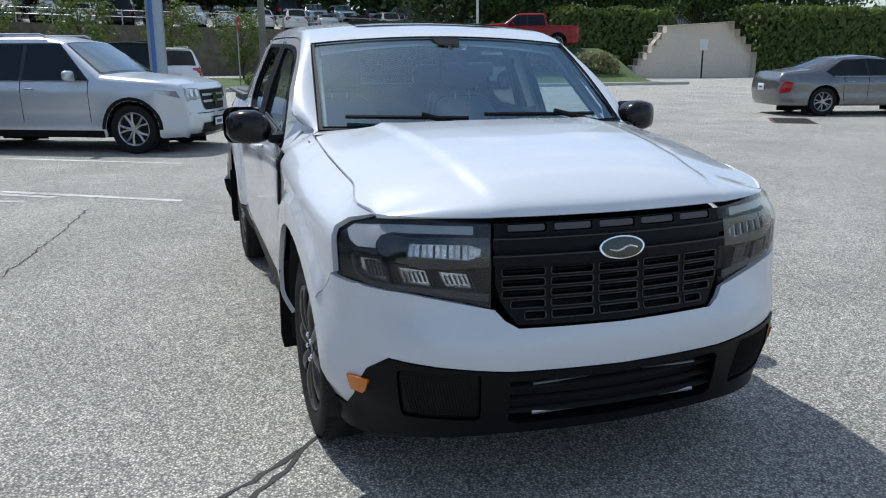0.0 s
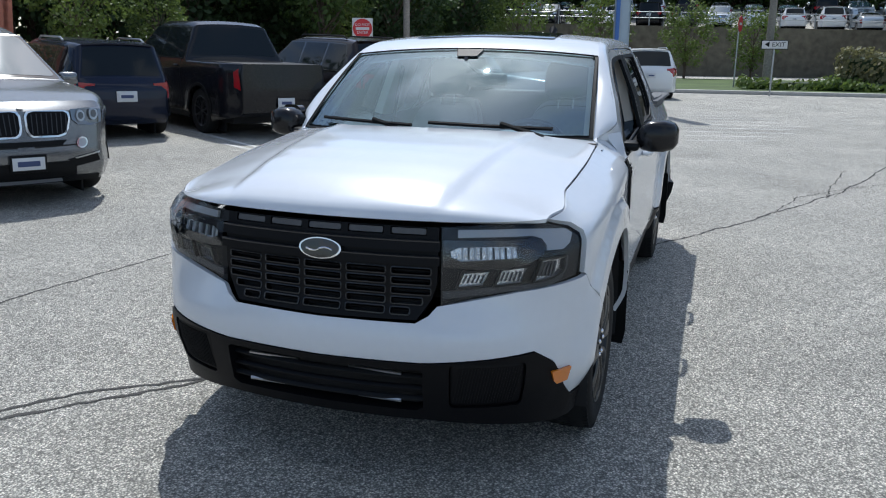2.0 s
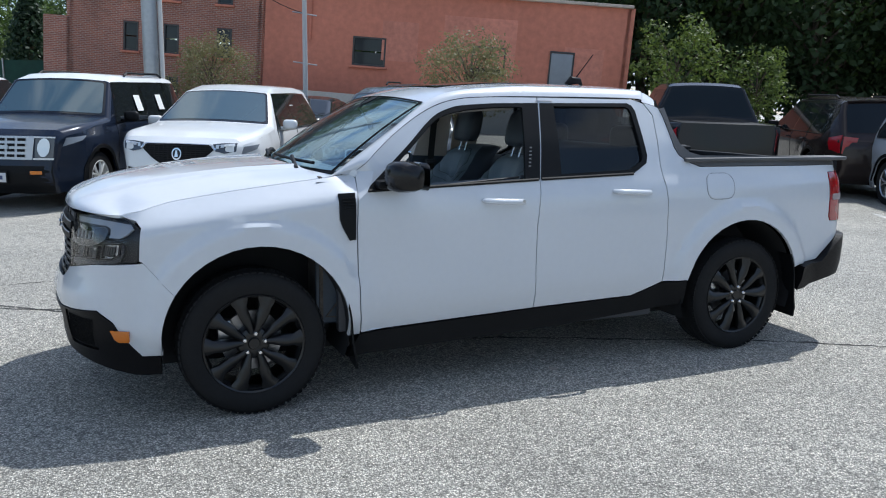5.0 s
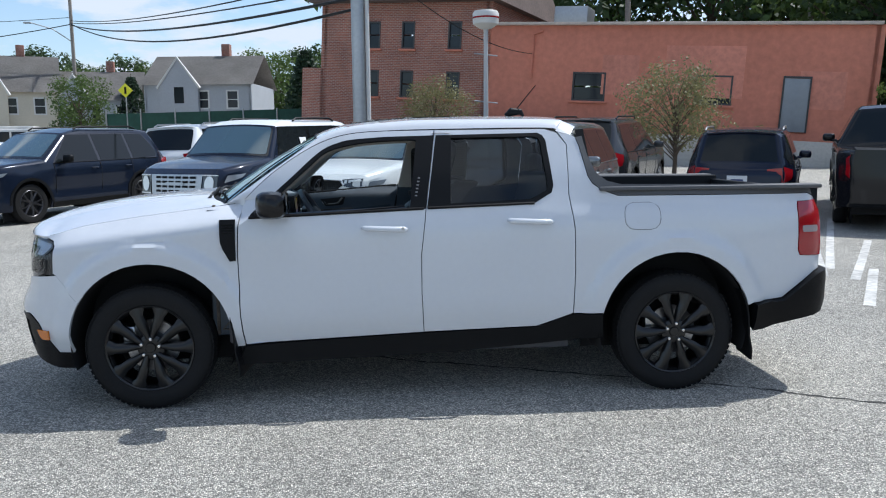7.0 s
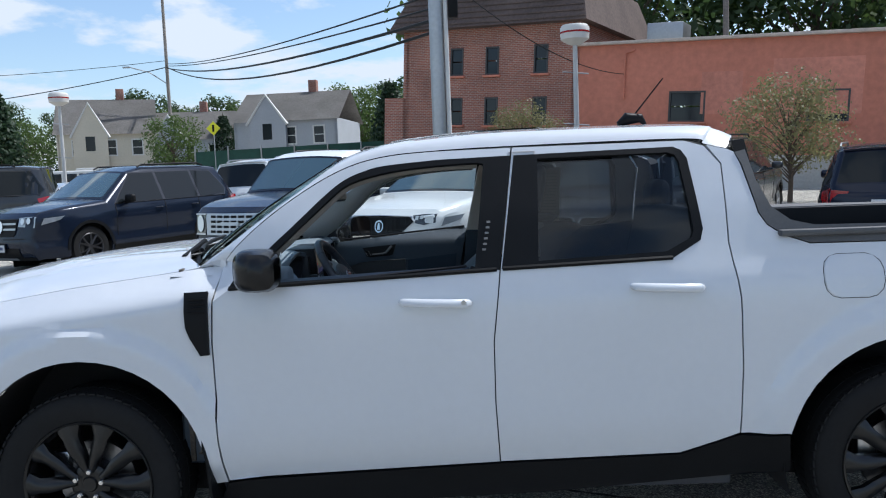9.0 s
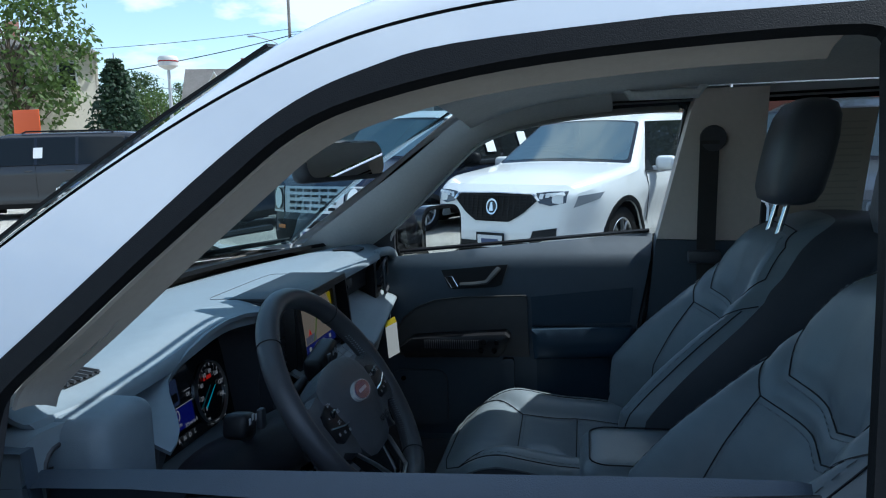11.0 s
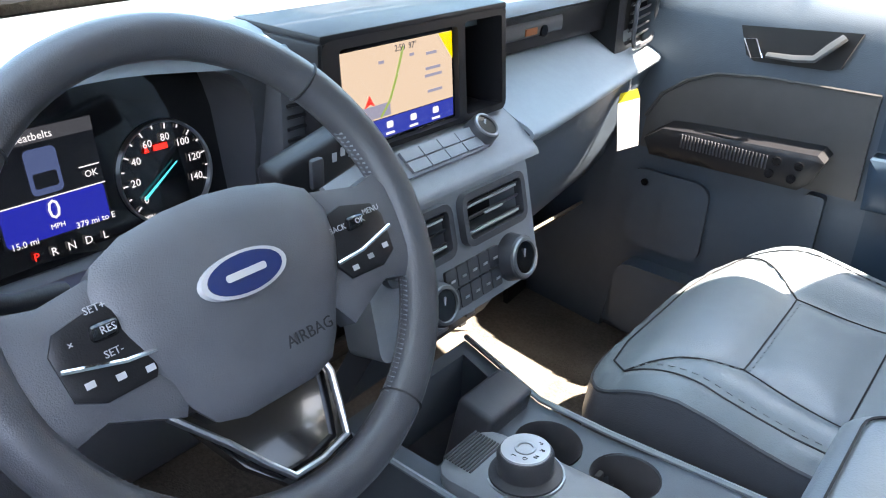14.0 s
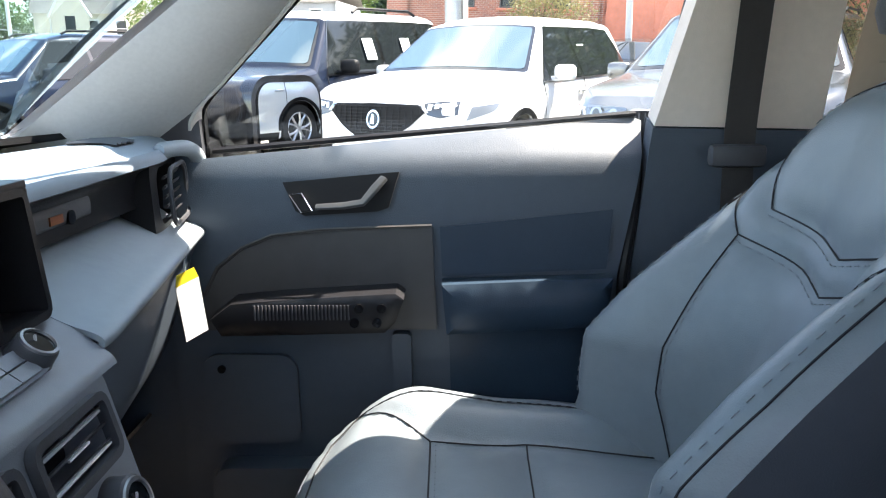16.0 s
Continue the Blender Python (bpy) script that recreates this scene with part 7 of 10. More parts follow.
def asphalt():
    m = bpy.data.materials.new("asphalt")
    m.use_nodes = True
    n, l = m.node_tree.nodes, m.node_tree.links
    b = n["Principled BSDF"]
    co = n.new("ShaderNodeTexCoord")
    vo = n.new("ShaderNodeTexVoronoi"); vo.inputs["Scale"].default_value = 105
    vo2 = n.new("ShaderNodeTexVoronoi"); vo2.inputs["Scale"].default_value = 210
    big = n.new("ShaderNodeTexNoise"); big.inputs["Scale"].default_value = 0.55; big.inputs["Detail"].default_value = 7; big.inputs["Roughness"].default_value = 0.65
    fine = n.new("ShaderNodeTexNoise"); fine.inputs["Scale"].default_value = 14; fine.inputs["Detail"].default_value = 9; fine.inputs["Roughness"].default_value = 0.75
    for t in (vo, vo2, big, fine):
        l.new(co.outputs["Object"], t.inputs["Vector"])
    ramp = n.new("ShaderNodeValToRGB")
    e = ramp.color_ramp.elements
    e[0].position, e[0].color = 0.0, (0.30, 0.288, 0.255, 1)
    e[1].position, e[1].color = 1.0, (0.84, 0.80, 0.71, 1)
    k = e.new(0.45); k.color = (0.55, 0.525, 0.46, 1)
    k = e.new(0.75); k.color = (0.68, 0.648, 0.57, 1)
    sx = n.new("ShaderNodeSeparateColor")
    l.new(vo.outputs["Color"], sx.inputs[0]); l.new(sx.outputs[0], ramp.inputs[0])
    d1 = n.new("ShaderNodeMapRange"); d1.inputs[1].default_value = 0.25; d1.inputs[2].default_value = 0.62; d1.inputs[3].default_value = 1.24; d1.inputs[4].default_value = 0.46
    l.new(vo.outputs["Distance"], d1.inputs[0])
    f1 = n.new("ShaderNodeMapRange"); f1.inputs[1].default_value = 0.3; f1.inputs[2].default_value = 0.7; f1.inputs[3].default_value = 0.72; f1.inputs[4].default_value = 1.25
    l.new(fine.outputs["Fac"], f1.inputs[0])
    g1 = n.new("ShaderNodeMapRange"); g1.inputs[1].default_value = 0.3; g1.inputs[2].default_value = 0.7; g1.inputs[3].default_value = 0.78; g1.inputs[4].default_value = 1.15
    l.new(big.outputs["Fac"], g1.inputs[0])
    m1 = n.new("ShaderNodeMath"); m1.operation = "MULTIPLY"; l.new(d1.outputs[0], m1.inputs[0]); l.new(f1.outputs[0], m1.inputs[1])
    m2 = n.new("ShaderNodeMath"); m2.operation = "MULTIPLY"; l.new(m1.outputs[0], m2.inputs[0]); l.new(g1.outputs[0], m2.inputs[1])
    vm = n.new("ShaderNodeVectorMath"); vm.operation = "SCALE"
    l.new(ramp.outputs[0], vm.inputs[0]); l.new(m2.outputs[0], vm.inputs["Scale"])
    l.new(vm.outputs[0], b.inputs["Base Color"])
    b.inputs["Roughness"].default_value = 0.82
    ad = n.new("ShaderNodeMath"); ad.operation = "ADD"
    iv = n.new("ShaderNodeMath"); iv.operation = "SUBTRACT"; iv.inputs[0].default_value = 1
    l.new(vo.outputs["Distance"], iv.inputs[1]); l.new(iv.outputs[0], ad.inputs[0]); l.new(vo2.outputs["Distance"], ad.inputs[1])
    bp = n.new("ShaderNodeBump"); bp.inputs["Strength"].default_value = 0.9; bp.inputs["Distance"].default_value = 0.008
    l.new(ad.outputs[0], bp.inputs["Height"]); l.new(bp.outputs[0], b.inputs["Normal"])
    return m


ASPH = asphalt()
GRASS = mat("mown_grass", (0.065, 0.10, 0.025), 0.9, grain=0.4, gscale=8, bump=0.8, bscale=60)
CONCRETE = mat("concrete", (0.42, 0.40, 0.37), 0.85, grain=0.15, gscale=12, bump=0.4, bscale=80)
LINE = mat("worn_white_line", (0.50, 0.49, 0.46), 0.8, grain=0.45, gscale=14)
CRACK = mat("crack_filler", (0.045, 0.043, 0.04), 0.9, grain=0.2)
bm = bmesh.new()
xs = [-900, -400, -200, -100, -60] + lin(-40, 60, 34) + [80, 120, 200, 400, 900]
ys = [-900, -300, -100, -50] + lin(-30, 40, 71) + [60, 100, 200, 400, 900]
grid(bm, lambda x, y: Vector((x, y, ground_z(x, y))), xs, ys)
tagged(part("ground", bm, ASPH), "sunlit grey asphalt parking lot with fine cracks", "asphalt", kind="structure")


def strip(name, pts, w, material, label, category, kind="", lift=0.004, jag=0.0, seed=0):
    """A flat band laid along points on the ground."""
    rnd = random.Random(seed)
    bm = bmesh.new()
    fine = []
    for (x0, y0), (x1, y1) in zip(pts, pts[1:]):
        n = max(2, int(math.hypot(x1 - x0, y1 - y0) / (0.05 if jag else 0.4)))
        for i in range(n):
            fine.append((x0 + (x1 - x0) * i / n, y0 + (y1 - y0) * i / n))
    fine.append(pts[-1])
    rows = []
    off = 0
    for i, (x, y) in enumerate(fine):
        a, b = fine[max(0, i - 1)], fine[min(len(fine) - 1, i + 1)]
        d = Vector((b[0] - a[0], b[1] - a[1])).normalized()
        nn = Vector((-d.y, d.x))
        off = off * 0.8 + (rnd.random() - 0.5) * jag
        ww = w * (0.35 + 1.1 * rnd.random()) if jag else w
        row = []
        for s in (-1, 1):
            px, py = x + nn.x * (off + s * ww / 2), y + nn.y * (off + s * ww / 2)
            row.append(bm.verts.new((px, py, ground_z(px, py) + lift)))
        rows.append(row)
    for p, q in zip(rows, rows[1:]):
        bm.faces.new((p[0], q[0], q[1], p[1]))
    return tagged(part(name, bm, material), label, category, kind=kind)


for k, (p, q) in enumerate((((6.51, 6.37), (4.68, 2.85)), ((6.89, 5.49), (4.88, 2.6)), ((8.92, 3.84), (7.37, 1.27)), ((5.51, 3.24), (4.2, 1.3)), ((2.72, 9.97), (-0.18, 5.85)), ((7.83, 8.05), (5.03, 3.33)), ((-2.6, 11.2), (-3.6, 9.6)), ((10.6, 2.6), (9.6, 0.9)))):
    strip("parking_line", [p, q], 0.10, LINE, "worn white painted parking line", "road marking", "structure")
for k, pts in enumerate(([(-2.9, 1.95), (-2.33, 1.46), (-1.9, 1.11), (-1.3, 0.6), (0.2, -0.1), (1.6, -0.7), (2.16, -0.97), (2.7, -1.31), (3.36, -1.66), (5.64, -2.79), (8.0, -3.6), (11.4, -4.9)],
                         [(-3.4, 2.05), (-2.6, 1.75), (-2.05, 1.4), (-1.7, 0.95)], [(3.9, -1.92), (4.9, -2.2), (6.3, -3.2), (6.85, -3.9)], [(-3.5, 2.6), (-1.2, 2.9), (1.6, 2.5), (4.0, 2.2)], [(5.0, -2.5), (7.5, -3.0), (9.0, -2.4)], [(-6, -0.5), (-5.2, 1.8), (-4.4, 3.4)])):
    strip("pavement_crack", pts, 0.022 if k < 2 else 0.014, CRACK, "dark jagged crack in the asphalt", "crack", "structure", 0.003, 0.03, k)
rnd = random.Random(4)
for x, y, s in ((0.214, -0.82, 0.045), (-1.10, -0.93, 0.022), (-2.2, 0.07, 0.015), (0.7, -1.0, 0.012)):
    bm = bmesh.new()
    ring = [bm.verts.new((x + s * (0.6 + 0.5 * rnd.random()) * math.cos(a), y + 0.6 * s * (0.6 + 0.5 * rnd.random()) * math.sin(a), 0.004 + 0.01 * rnd.random())) for a in lin(0, 5.4, 7)]
    cc = bm.verts.new((x, y, 0.012))
    for i in range(7):
        bm.faces.new((ring[i], ring[(i + 1) % 7], cc))
    tagged(part("dry_leaf", bm, mat("pale_leaf", (0.5, 0.44, 0.38), 0.8, grain=0.1)), "small pale dry leaf on the asphalt", "leaf", "litter on the asphalt")
# cast iron drain
for k in range(9):
    u = k / 8
    strip("hatch_line", [(10.9 + 7.6 * u, -0.75 + 0.55 * u), (11.3 + 7.8 * u, -2.0 + 0.2 * u - 1.2 * math.sin(3.14 * u))], 0.10, LINE, "worn white hatched road marking", "road marking", "structure")
dr = thing("drain_grate", Matrix.Translation((10.4, -12.1, 0.0)) @ Matrix.Rotation(radians(-35), 4, "Z"), "rusty cast iron drain grate set in the asphalt", "drain grate")
bm = bmesh.new()
box(bm, (0, 0, 0.006), (1.5, 0.9, 0.012), 0.004)
part("frame", bm, mat("rusty_iron", (0.12, 0.06, 0.045), 0.8, grain=0.3, gscale=20), dr)
for k in range(12):
    bm = bmesh.new()
    box(bm, (-0.64 + 0.116 * k, 0, 0.014), (0.05, 0.78, 0.012), 0.003)
    part("bar", bm, CRACK, dr)


# ---- parked cars ----
def paint(name, col, metal=0.0, rough=0.25):
    return mat(name, col, rough if metal > 0.4 or max(col) > 0.3 else 0.2, metal, coat=0.6 if max(col) > 0.3 else 0.35, grain=0.02, gscale=40, spec=0.5 if max(col) > 0.3 else 0.2)


PT = {"silver": paint("silver_paint", (0.56, 0.60, 0.64), 0.45, 0.3), "grey": paint("grey_paint", (0.20, 0.207, 0.215), 0.75, 0.24), "white": paint("white_car_paint", (0.75, 0.76, 0.76)),
      "black": paint("black_paint", (0.010, 0.010, 0.012)), "blue": paint("dark_blue_paint", (0.010, 0.016, 0.032), 0.2), "navy": paint("navy_paint", (0.010, 0.014, 0.03), 0.2),
      "red": paint("red_paint", (0.30, 0.008, 0.012)), "dkgrey": paint("dark_grey_paint", (0.06, 0.063, 0.068), 0.5), "brown": paint("dark_brown_paint", (0.03, 0.022, 0.02), 0.3)}
HLGLASS = mat("headlamp_glass", (0.35, 0.38, 0.42), 0.12, 0.4, coat=0.8)
RIMSIL = mat("silver_alloy", (0.45, 0.46, 0.48), 0.3, 0.9)
RIMDK = mat("dark_alloy", (0.05, 0.05, 0.055), 0.35, 0.6)
RIMWHITE = mat("white_steel_rim", (0.7, 0.7, 0.68), 0.4)
HLDARK = mat("dark_headlamp", (0.05, 0.055, 0.065), 0.08, coat=0.9)
TWINGLASS = mat("clear_headlamp_glass", (0.17, 0.19, 0.22), 0.08, 0.3, coat=0.9)
LEDLENS = mat("led_lens", (0.75, 0.78, 0.8), 0.15, 0.3)
PLATE = mat("plate_white", (0.62, 0.63, 0.64), 0.5, grain=0.05)


def rim_mesh(r, dark):
    """Meshes of one car wheel: tyre, rim and disc, along local z."""
    bm = bmesh.new()
    lathe(bm, [(r * 0.68, -0.1), (r * 0.8, -0.11), (r * 0.95, -0.105), (r, -0.07), (r, 0.07), (r * 0.95, 0.105), (r * 0.8, 0.11), (r * 0.68, 0.1)], n=36)
    tyre = part("tyre", bm, RUBBER)
    bm = bmesh.new()
    lathe(bm, [(r * 0.69, 0.095), (r * 0.66, 0.104), (r * 0.62, 0.09), (r * 0.60, -0.08)], n=36)
    for i in range(5):
        for d in (-1, 1):
            a = 2 * math.pi * i / 5 + d * 0.16
            b = 2 * math.pi * i / 5 + d * 0.26
            tube(bm, [(r * 0.1 * math.cos(a), r * 0.1 * math.sin(a), 0.075), (r * 0.35 * math.cos(a), r * 0.35 * math.sin(a), 0.09), (r * 0.64 * math.cos(b), r * 0.64 * math.sin(b), 0.088)], [r * 0.06, r * 0.05, r * 0.055], 6, flat=0.6)
    lathe(bm, [(0, 0.085), (r * 0.13, 0.085), (r * 0.17, 0.06), (r * 0.17, 0)], n=16)
    rim = part("rim", bm, dark if dark not in (True, False) else (RIMDK if dark else RIMSIL))
    bm = bmesh.new()
    cyl(bm, (0, 0, -0.02), (0, 0, 0.02), r * 0.6, n=24)
    disc = part("wheel_back", bm, DARK)
    return tyre, rim, disc


WHEELS = {}


def make_car(name, col, label, category, L=4.75, W=1.9, H=1.68, style="suv", wb=2.85, r=0.365, nose=0.92, darkrim=False, clad=True, front="plain", group="parked cars", grille=0.5, roofcol=None):
    """A car with its nose towards local -x, its wheels on z = 0."""
    paintm = PT[col]
    car = thing(name, Matrix(), label, category, group)
    x0, x1 = -L / 2, L / 2
    fx = x0 + nose
    rx = fx + wb
    zb = H * 0.625 if style != "sedan" else H * 0.66
    zh = H * 0.60 if style != "sedan" else H * 0.60
    if style == "pickup":
        zb, zh = H * 0.66, H * 0.66
    xa = x0 + 0.28 * L
    prof = [(x0 + 0.10, 0.24), (x0 + 0.02, 0.36), (x0, 0.52), (x0 + 0.03, 0.70), (x0 + 0.07, zh - 0.08), (x0 + 0.16, zh), (x0 + 0.5, zh + 0.06), (xa, zh + 0.13)]
    nf, nh = 5, 7
    if style == "sedan":
        prof += [(xa + 0.55, H - 0.14), (xa + 0.95, H - 0.03), (xa + 1.4, H), (xa + 1.95, H - 0.05), (xa + 2.75, zb + 0.16), (x1 - 0.14, zb + 0.10), (x1 - 0.03, zb - 0.06), (x1, 0.6), (x1 - 0.06, 0.34), (x1 - 0.14, 0.25)]
        gi = (8, 11, 12)
    elif style == "pickup":
        prof += [(xa + 0.62, H - 0.08), (xa + 0.95, H), (xa + 2.1, H), (xa + 2.3, H - 0.06), (xa + 2.42, zb + 0.02), (xa + 2.45, zb - 0.02), (x1 - 0.03, zb - 0.02), (x1, 0.7), (x1 - 0.02, 0.45), (x1 - 0.1, 0.38)]
        gi = (8, 11, 12)
    else:
        boxy = 0.12 if style == "boxy" else 0.36
        prof += [(xa + (0.42 if style == "boxy" else 0.68), H - 0.08), (xa + (0.7 if style == "boxy" else 1.1), H), (x1 - boxy - 0.55, H - 0.01), (x1 - boxy - 0.12, H - 0.06), (x1 - 0.10, zb + 0.02), (x1 - 0.03, zb - 0.10), (x1, 0.6), (x1 - 0.04, 0.36), (x1 - 0.12, 0.26)]
        gi = (8, 11, 12)

    n_ = len(prof)
    nrm_ = []
    for i in range(n_):
        p, q = prof[max(0, i - 1)], prof[min(n_ - 1, i + 1)]
        l_ = math.hypot(q[0] - p[0], q[1] - p[1])
        nrm_.append((-(q[1] - p[1]) / l_, (q[0] - p[0]) / l_))
    rad_ = [0.03, 0.06, 0.075, 0.075, 0.075, 0.08, 0.075, 0.06, 0.06] + [0.085] * (n_ - 9)
    for i in range(gi[1] + 1, n_):
        rad_[i] = 0.03 if style == "pickup" else 0.055
    if style != "pickup":
        rad_[gi[1]] = 0.07
    inset = [(p[0] - m[0] * r_, p[1] - m[1] * r_) for p, m, r_ in zip(prof, nrm_, rad_)]

    def sy(x, z):
        e = min(x - x0, x1 - x)
        t = 1 - 0.20 * (1 - smooth01(0.0, 0.62, e)) ** 1.6
        ins = 0.05 * (1 - smooth01(0.2, 0.42, z)) + 0.025 * smooth01(zb - 0.22, zb, z) + (0.30 * (z - zb) / (H - zb) * (0.7 if style == "boxy" else 1) if z > zb else 0)
        f = 0.02 * sum((1 - smooth01(r + 0.10, r + 0.24, math.hypot(x - c, z - r))) for c in (fx, rx))
        crease = 0.016 * smooth01(zb - 0.30, zb - 0.13, z) * (1 - smooth01(zb - 0.13, zb - 0.06, z)) - 0.020 * math.exp(-((z - 0.56) / 0.10) ** 2)
        return W / 2 * t - ins + f + crease

    def side(s):
        return (lambda x, z: Vector((x, -sy(x, z), z))) if s == 1 else (lambda x, z: Vector((x, sy(x, z), z)))

    def rib(a, k, out=0.0):
        i = min(n_ - 2, max(0, int(k)))
        t = k - i
        x, z = prof[i][0] + (prof[i + 1][0] - prof[i][0]) * t, prof[i][1] + (prof[i + 1][1] - prof[i][1]) * t
        mx, mz = nrm_[i][0] + (nrm_[i + 1][0] - nrm_[i][0]) * t, nrm_[i][1] + (nrm_[i + 1][1] - nrm_[i][1]) * t
        rk = rad_[i] + (rad_[i + 1] - rad_[i]) * t
        q = max(0.0, (abs(a) - 1 + rk / 0.75) / (rk / 0.75))
        drop = rk * (1 - math.sqrt(max(0.0, 1 - q * q))) - out
        x, z = x - mx * drop, z - mz * drop
        c = 1 - a * a
        fb = 0.10 * (1 - smooth01(4.0, 6.5, k)) * c
        rb = 0.07 * smooth01(n_ - 6, n_ - 4, k) * c if style != "pickup" else 0.02 * smooth01(n_ - 4, n_ - 3, k) * c
        up = 0.035 * smooth01(4.5, 6.5, k) * (1 - smooth01(n_ - 6, n_ - 4, k)) * c
        ws = -0.10 * c * (1 - abs(k - nh)) if abs(k - nh) < 1 else 0
        return Vector((x - fb + rb + ws, a * sy(x, z), z + up))

    half_a = [0, 0.2, 0.4, 0.6, 0.75, 0.84, 0.89, 0.93, 0.96, 0.98, 0.992, 1.0]
    avals = [-a for a in half_a[:0:-1]] + half_a

    def overlay(nm, poly, material, out, label="", step=0.14):
        """A pane or badge laid on the car's skin, in (a, k)."""
        bm = bmesh.new()
        panel(bm, poly, lambda a, k: rib(a, k, out), step, depth=0.0)
        return part(nm, bm, material, car, label)

    def ribbon(nm, k0, k1, material, label=""):
        bm = bmesh.new()
        ks = lin(k0, k1, max(2, int((k1 - k0) * 3) + 1))
        grid(bm, lambda k, a: rib(a, k), ks, avals)
        bmesh.ops.recalc_face_normals(bm, faces=bm.faces[:])
        return part(nm, bm, material, car, label)

    ribbon("front_end", 0, nf, paintm)
    ribbon("bonnet", nf, nh, paintm)
    ribbon("windscreen_surround", nh, gi[0], paintm)
    overlay("screen_border", rr(-0.945, nh + 0.02, 0.945, gi[0] - 0.03, 0.05), GLOSSBLK, 0.003)
    overlay("windscreen", rr(-0.905, nh + 0.07, 0.905, gi[0] - 0.07, 0.06), CARSCREEN, 0.006)
    ribbon("roof", gi[0], gi[1], PT[roofcol] if roofcol else paintm)
    ribbon("rear_window_surround", gi[1], gi[2], paintm)
    overlay("rear_window", rr(-0.90, gi[1] + 0.10, 0.90, gi[2] - 0.06, 0.08), CARGLASS, 0.006)
    if style in ("suv", "boxy"):
        bm = bmesh.new()
        grid(bm, lambda a, t: rib(a * 0.9, gi[1] - 0.10) + Vector((0.10 * t, 0, 0.012 - 0.010 * t)), lin(-1, 1, 11), [0, 0.5, 1.0], thick=0.02)
        part("roof_spoiler", bm, paintm, car)
    ribbon("tail", gi[2], len(prof) - 1, paintm)
    ra = r + 0.055
    low = [(x1 - 0.12, 0.26 if style != "pickup" else 0.38)] + [(rx + ra + 0.02, 0.26)] + arc(rx, r, ra, -14, 194, 12) + [(rx - ra - 0.03, 0.25), (fx + ra + 0.03, 0.25)] + arc(fx, r, ra, -14, 194, 12) + [(fx - ra - 0.02, 0.25)]
    outl = inset[:-1] + low
    outl = outl[::-1]
    wz0, wz1 = zb + 0.02, H - 0.11
    if style == "pickup":
        xb = xa + 2.3
        win = [[(xa + 0.16, wz0), (xa + 0.66, wz1), (xa + 1.22, wz1), (xa + 1.22, wz0)], [(xa + 1.30, wz0), (xa + 1.30, wz1), (xb - 0.12, wz1), (xb - 0.02, wz0)]]
    elif style == "sedan":
        win = [[(xa + 0.2, wz0), (xa + 0.75, wz1), (xa + 1.28, wz1 + 0.03), (xa + 1.28, wz0)], [(xa + 1.35, wz0), (xa + 1.35, wz1 + 0.03), (xa + 1.9, wz1), (xa + 2.35, wz0 + 0.10), (xa + 2.2, wz0)]]
    else:
        xc = x1 - (0.30 if style == "boxy" else 0.55)
        a1 = xa + (0.45 if style == "boxy" else 0.74)
        m1, m2 = xa + 1.28, xa + 2.18
        win = [[(xa + 0.2, wz0), (a1, wz1), (m1, wz1), (m1, wz0)], [(m1 + 0.07, wz0), (m1 + 0.07, wz1), (m2, wz1), (m2, wz0)], [(m2 + 0.07, wz0), (m2 + 0.07, wz1), (xc - 0.16, wz1 - 0.02), (xc + 0.10, wz0 + 0.12), (xc + 0.02, wz0 + 0.02)]]
    for s in (1, -1):
        f = (lambda p: p) if s == 1 else (lambda p: [q for q in p[::-1]])
        sf = side(s)
        bm = bmesh.new()
        panel(bm, outl, sf, 0.10, depth=0.02 * s)
        part("body_side", bm, paintm, car)
        dlo = [win[0][0], win[0][1]] + [w[2] for w in win[:-1]] + win[-1][2:]
        bm = bmesh.new()
        panel(bm, shrink(dlo, -0.022), sf, 0.12, depth=0.004 * s, lift=0.003 * s)
        part("window_surround", bm, GLOSSBLK, car)
        for w in win:
            bm = bmesh.new()
            panel(bm, w, sf, 0.2, depth=0.004 * s, lift=0.006 * s)
            part("side_window", bm, CARGLASS, car)
        bm = bmesh.new()
        tube(bm, [sf(x, wz0 - 0.012) + Vector((0, -s * 0.006, 0)) for x in lin(xa + 0.18, win[-1][-1][0], 8)], 0.008, 4)
        part("belt_trim", bm, SILVER if col in ("silver", "grey", "white") else BLACKPL, car)
        # door shut lines and handles
        for x in ([win[0][0][0] - 0.02, win[0][2][0] + 0.035, min(win[1][2][0] + 0.03, rx - ra + 0.15 if style == "suv" else 99)]):
            bm = bmesh.new()
            tube(bm, [sf(x, z) + Vector((0, -s * 0.001, 0)) for z in lin(0.36, wz0 - 0.02, 6)], 0.005, 4)
            part("door_seam", bm, DARK, car)
        for w in win[:2]:
            bm = bmesh.new()
            x = w[2][0] - 0.10
            tube(bm, [sf(x - 0.11, zb - 0.12) + Vector((0, -s * 0.005, 0)), sf(x - 0.06, zb - 0.12) + Vector((0, -s * 0.03, 0)), sf(x + 0.02, zb - 0.12) + Vector((0, -s * 0.03, 0)), sf(x + 0.06, zb - 0.12) + Vector((0, -s * 0.005, 0))], 0.014, 6)
            part("door_handle", bm, SILVER if col in ("silver", "grey", "white") else paintm, car)
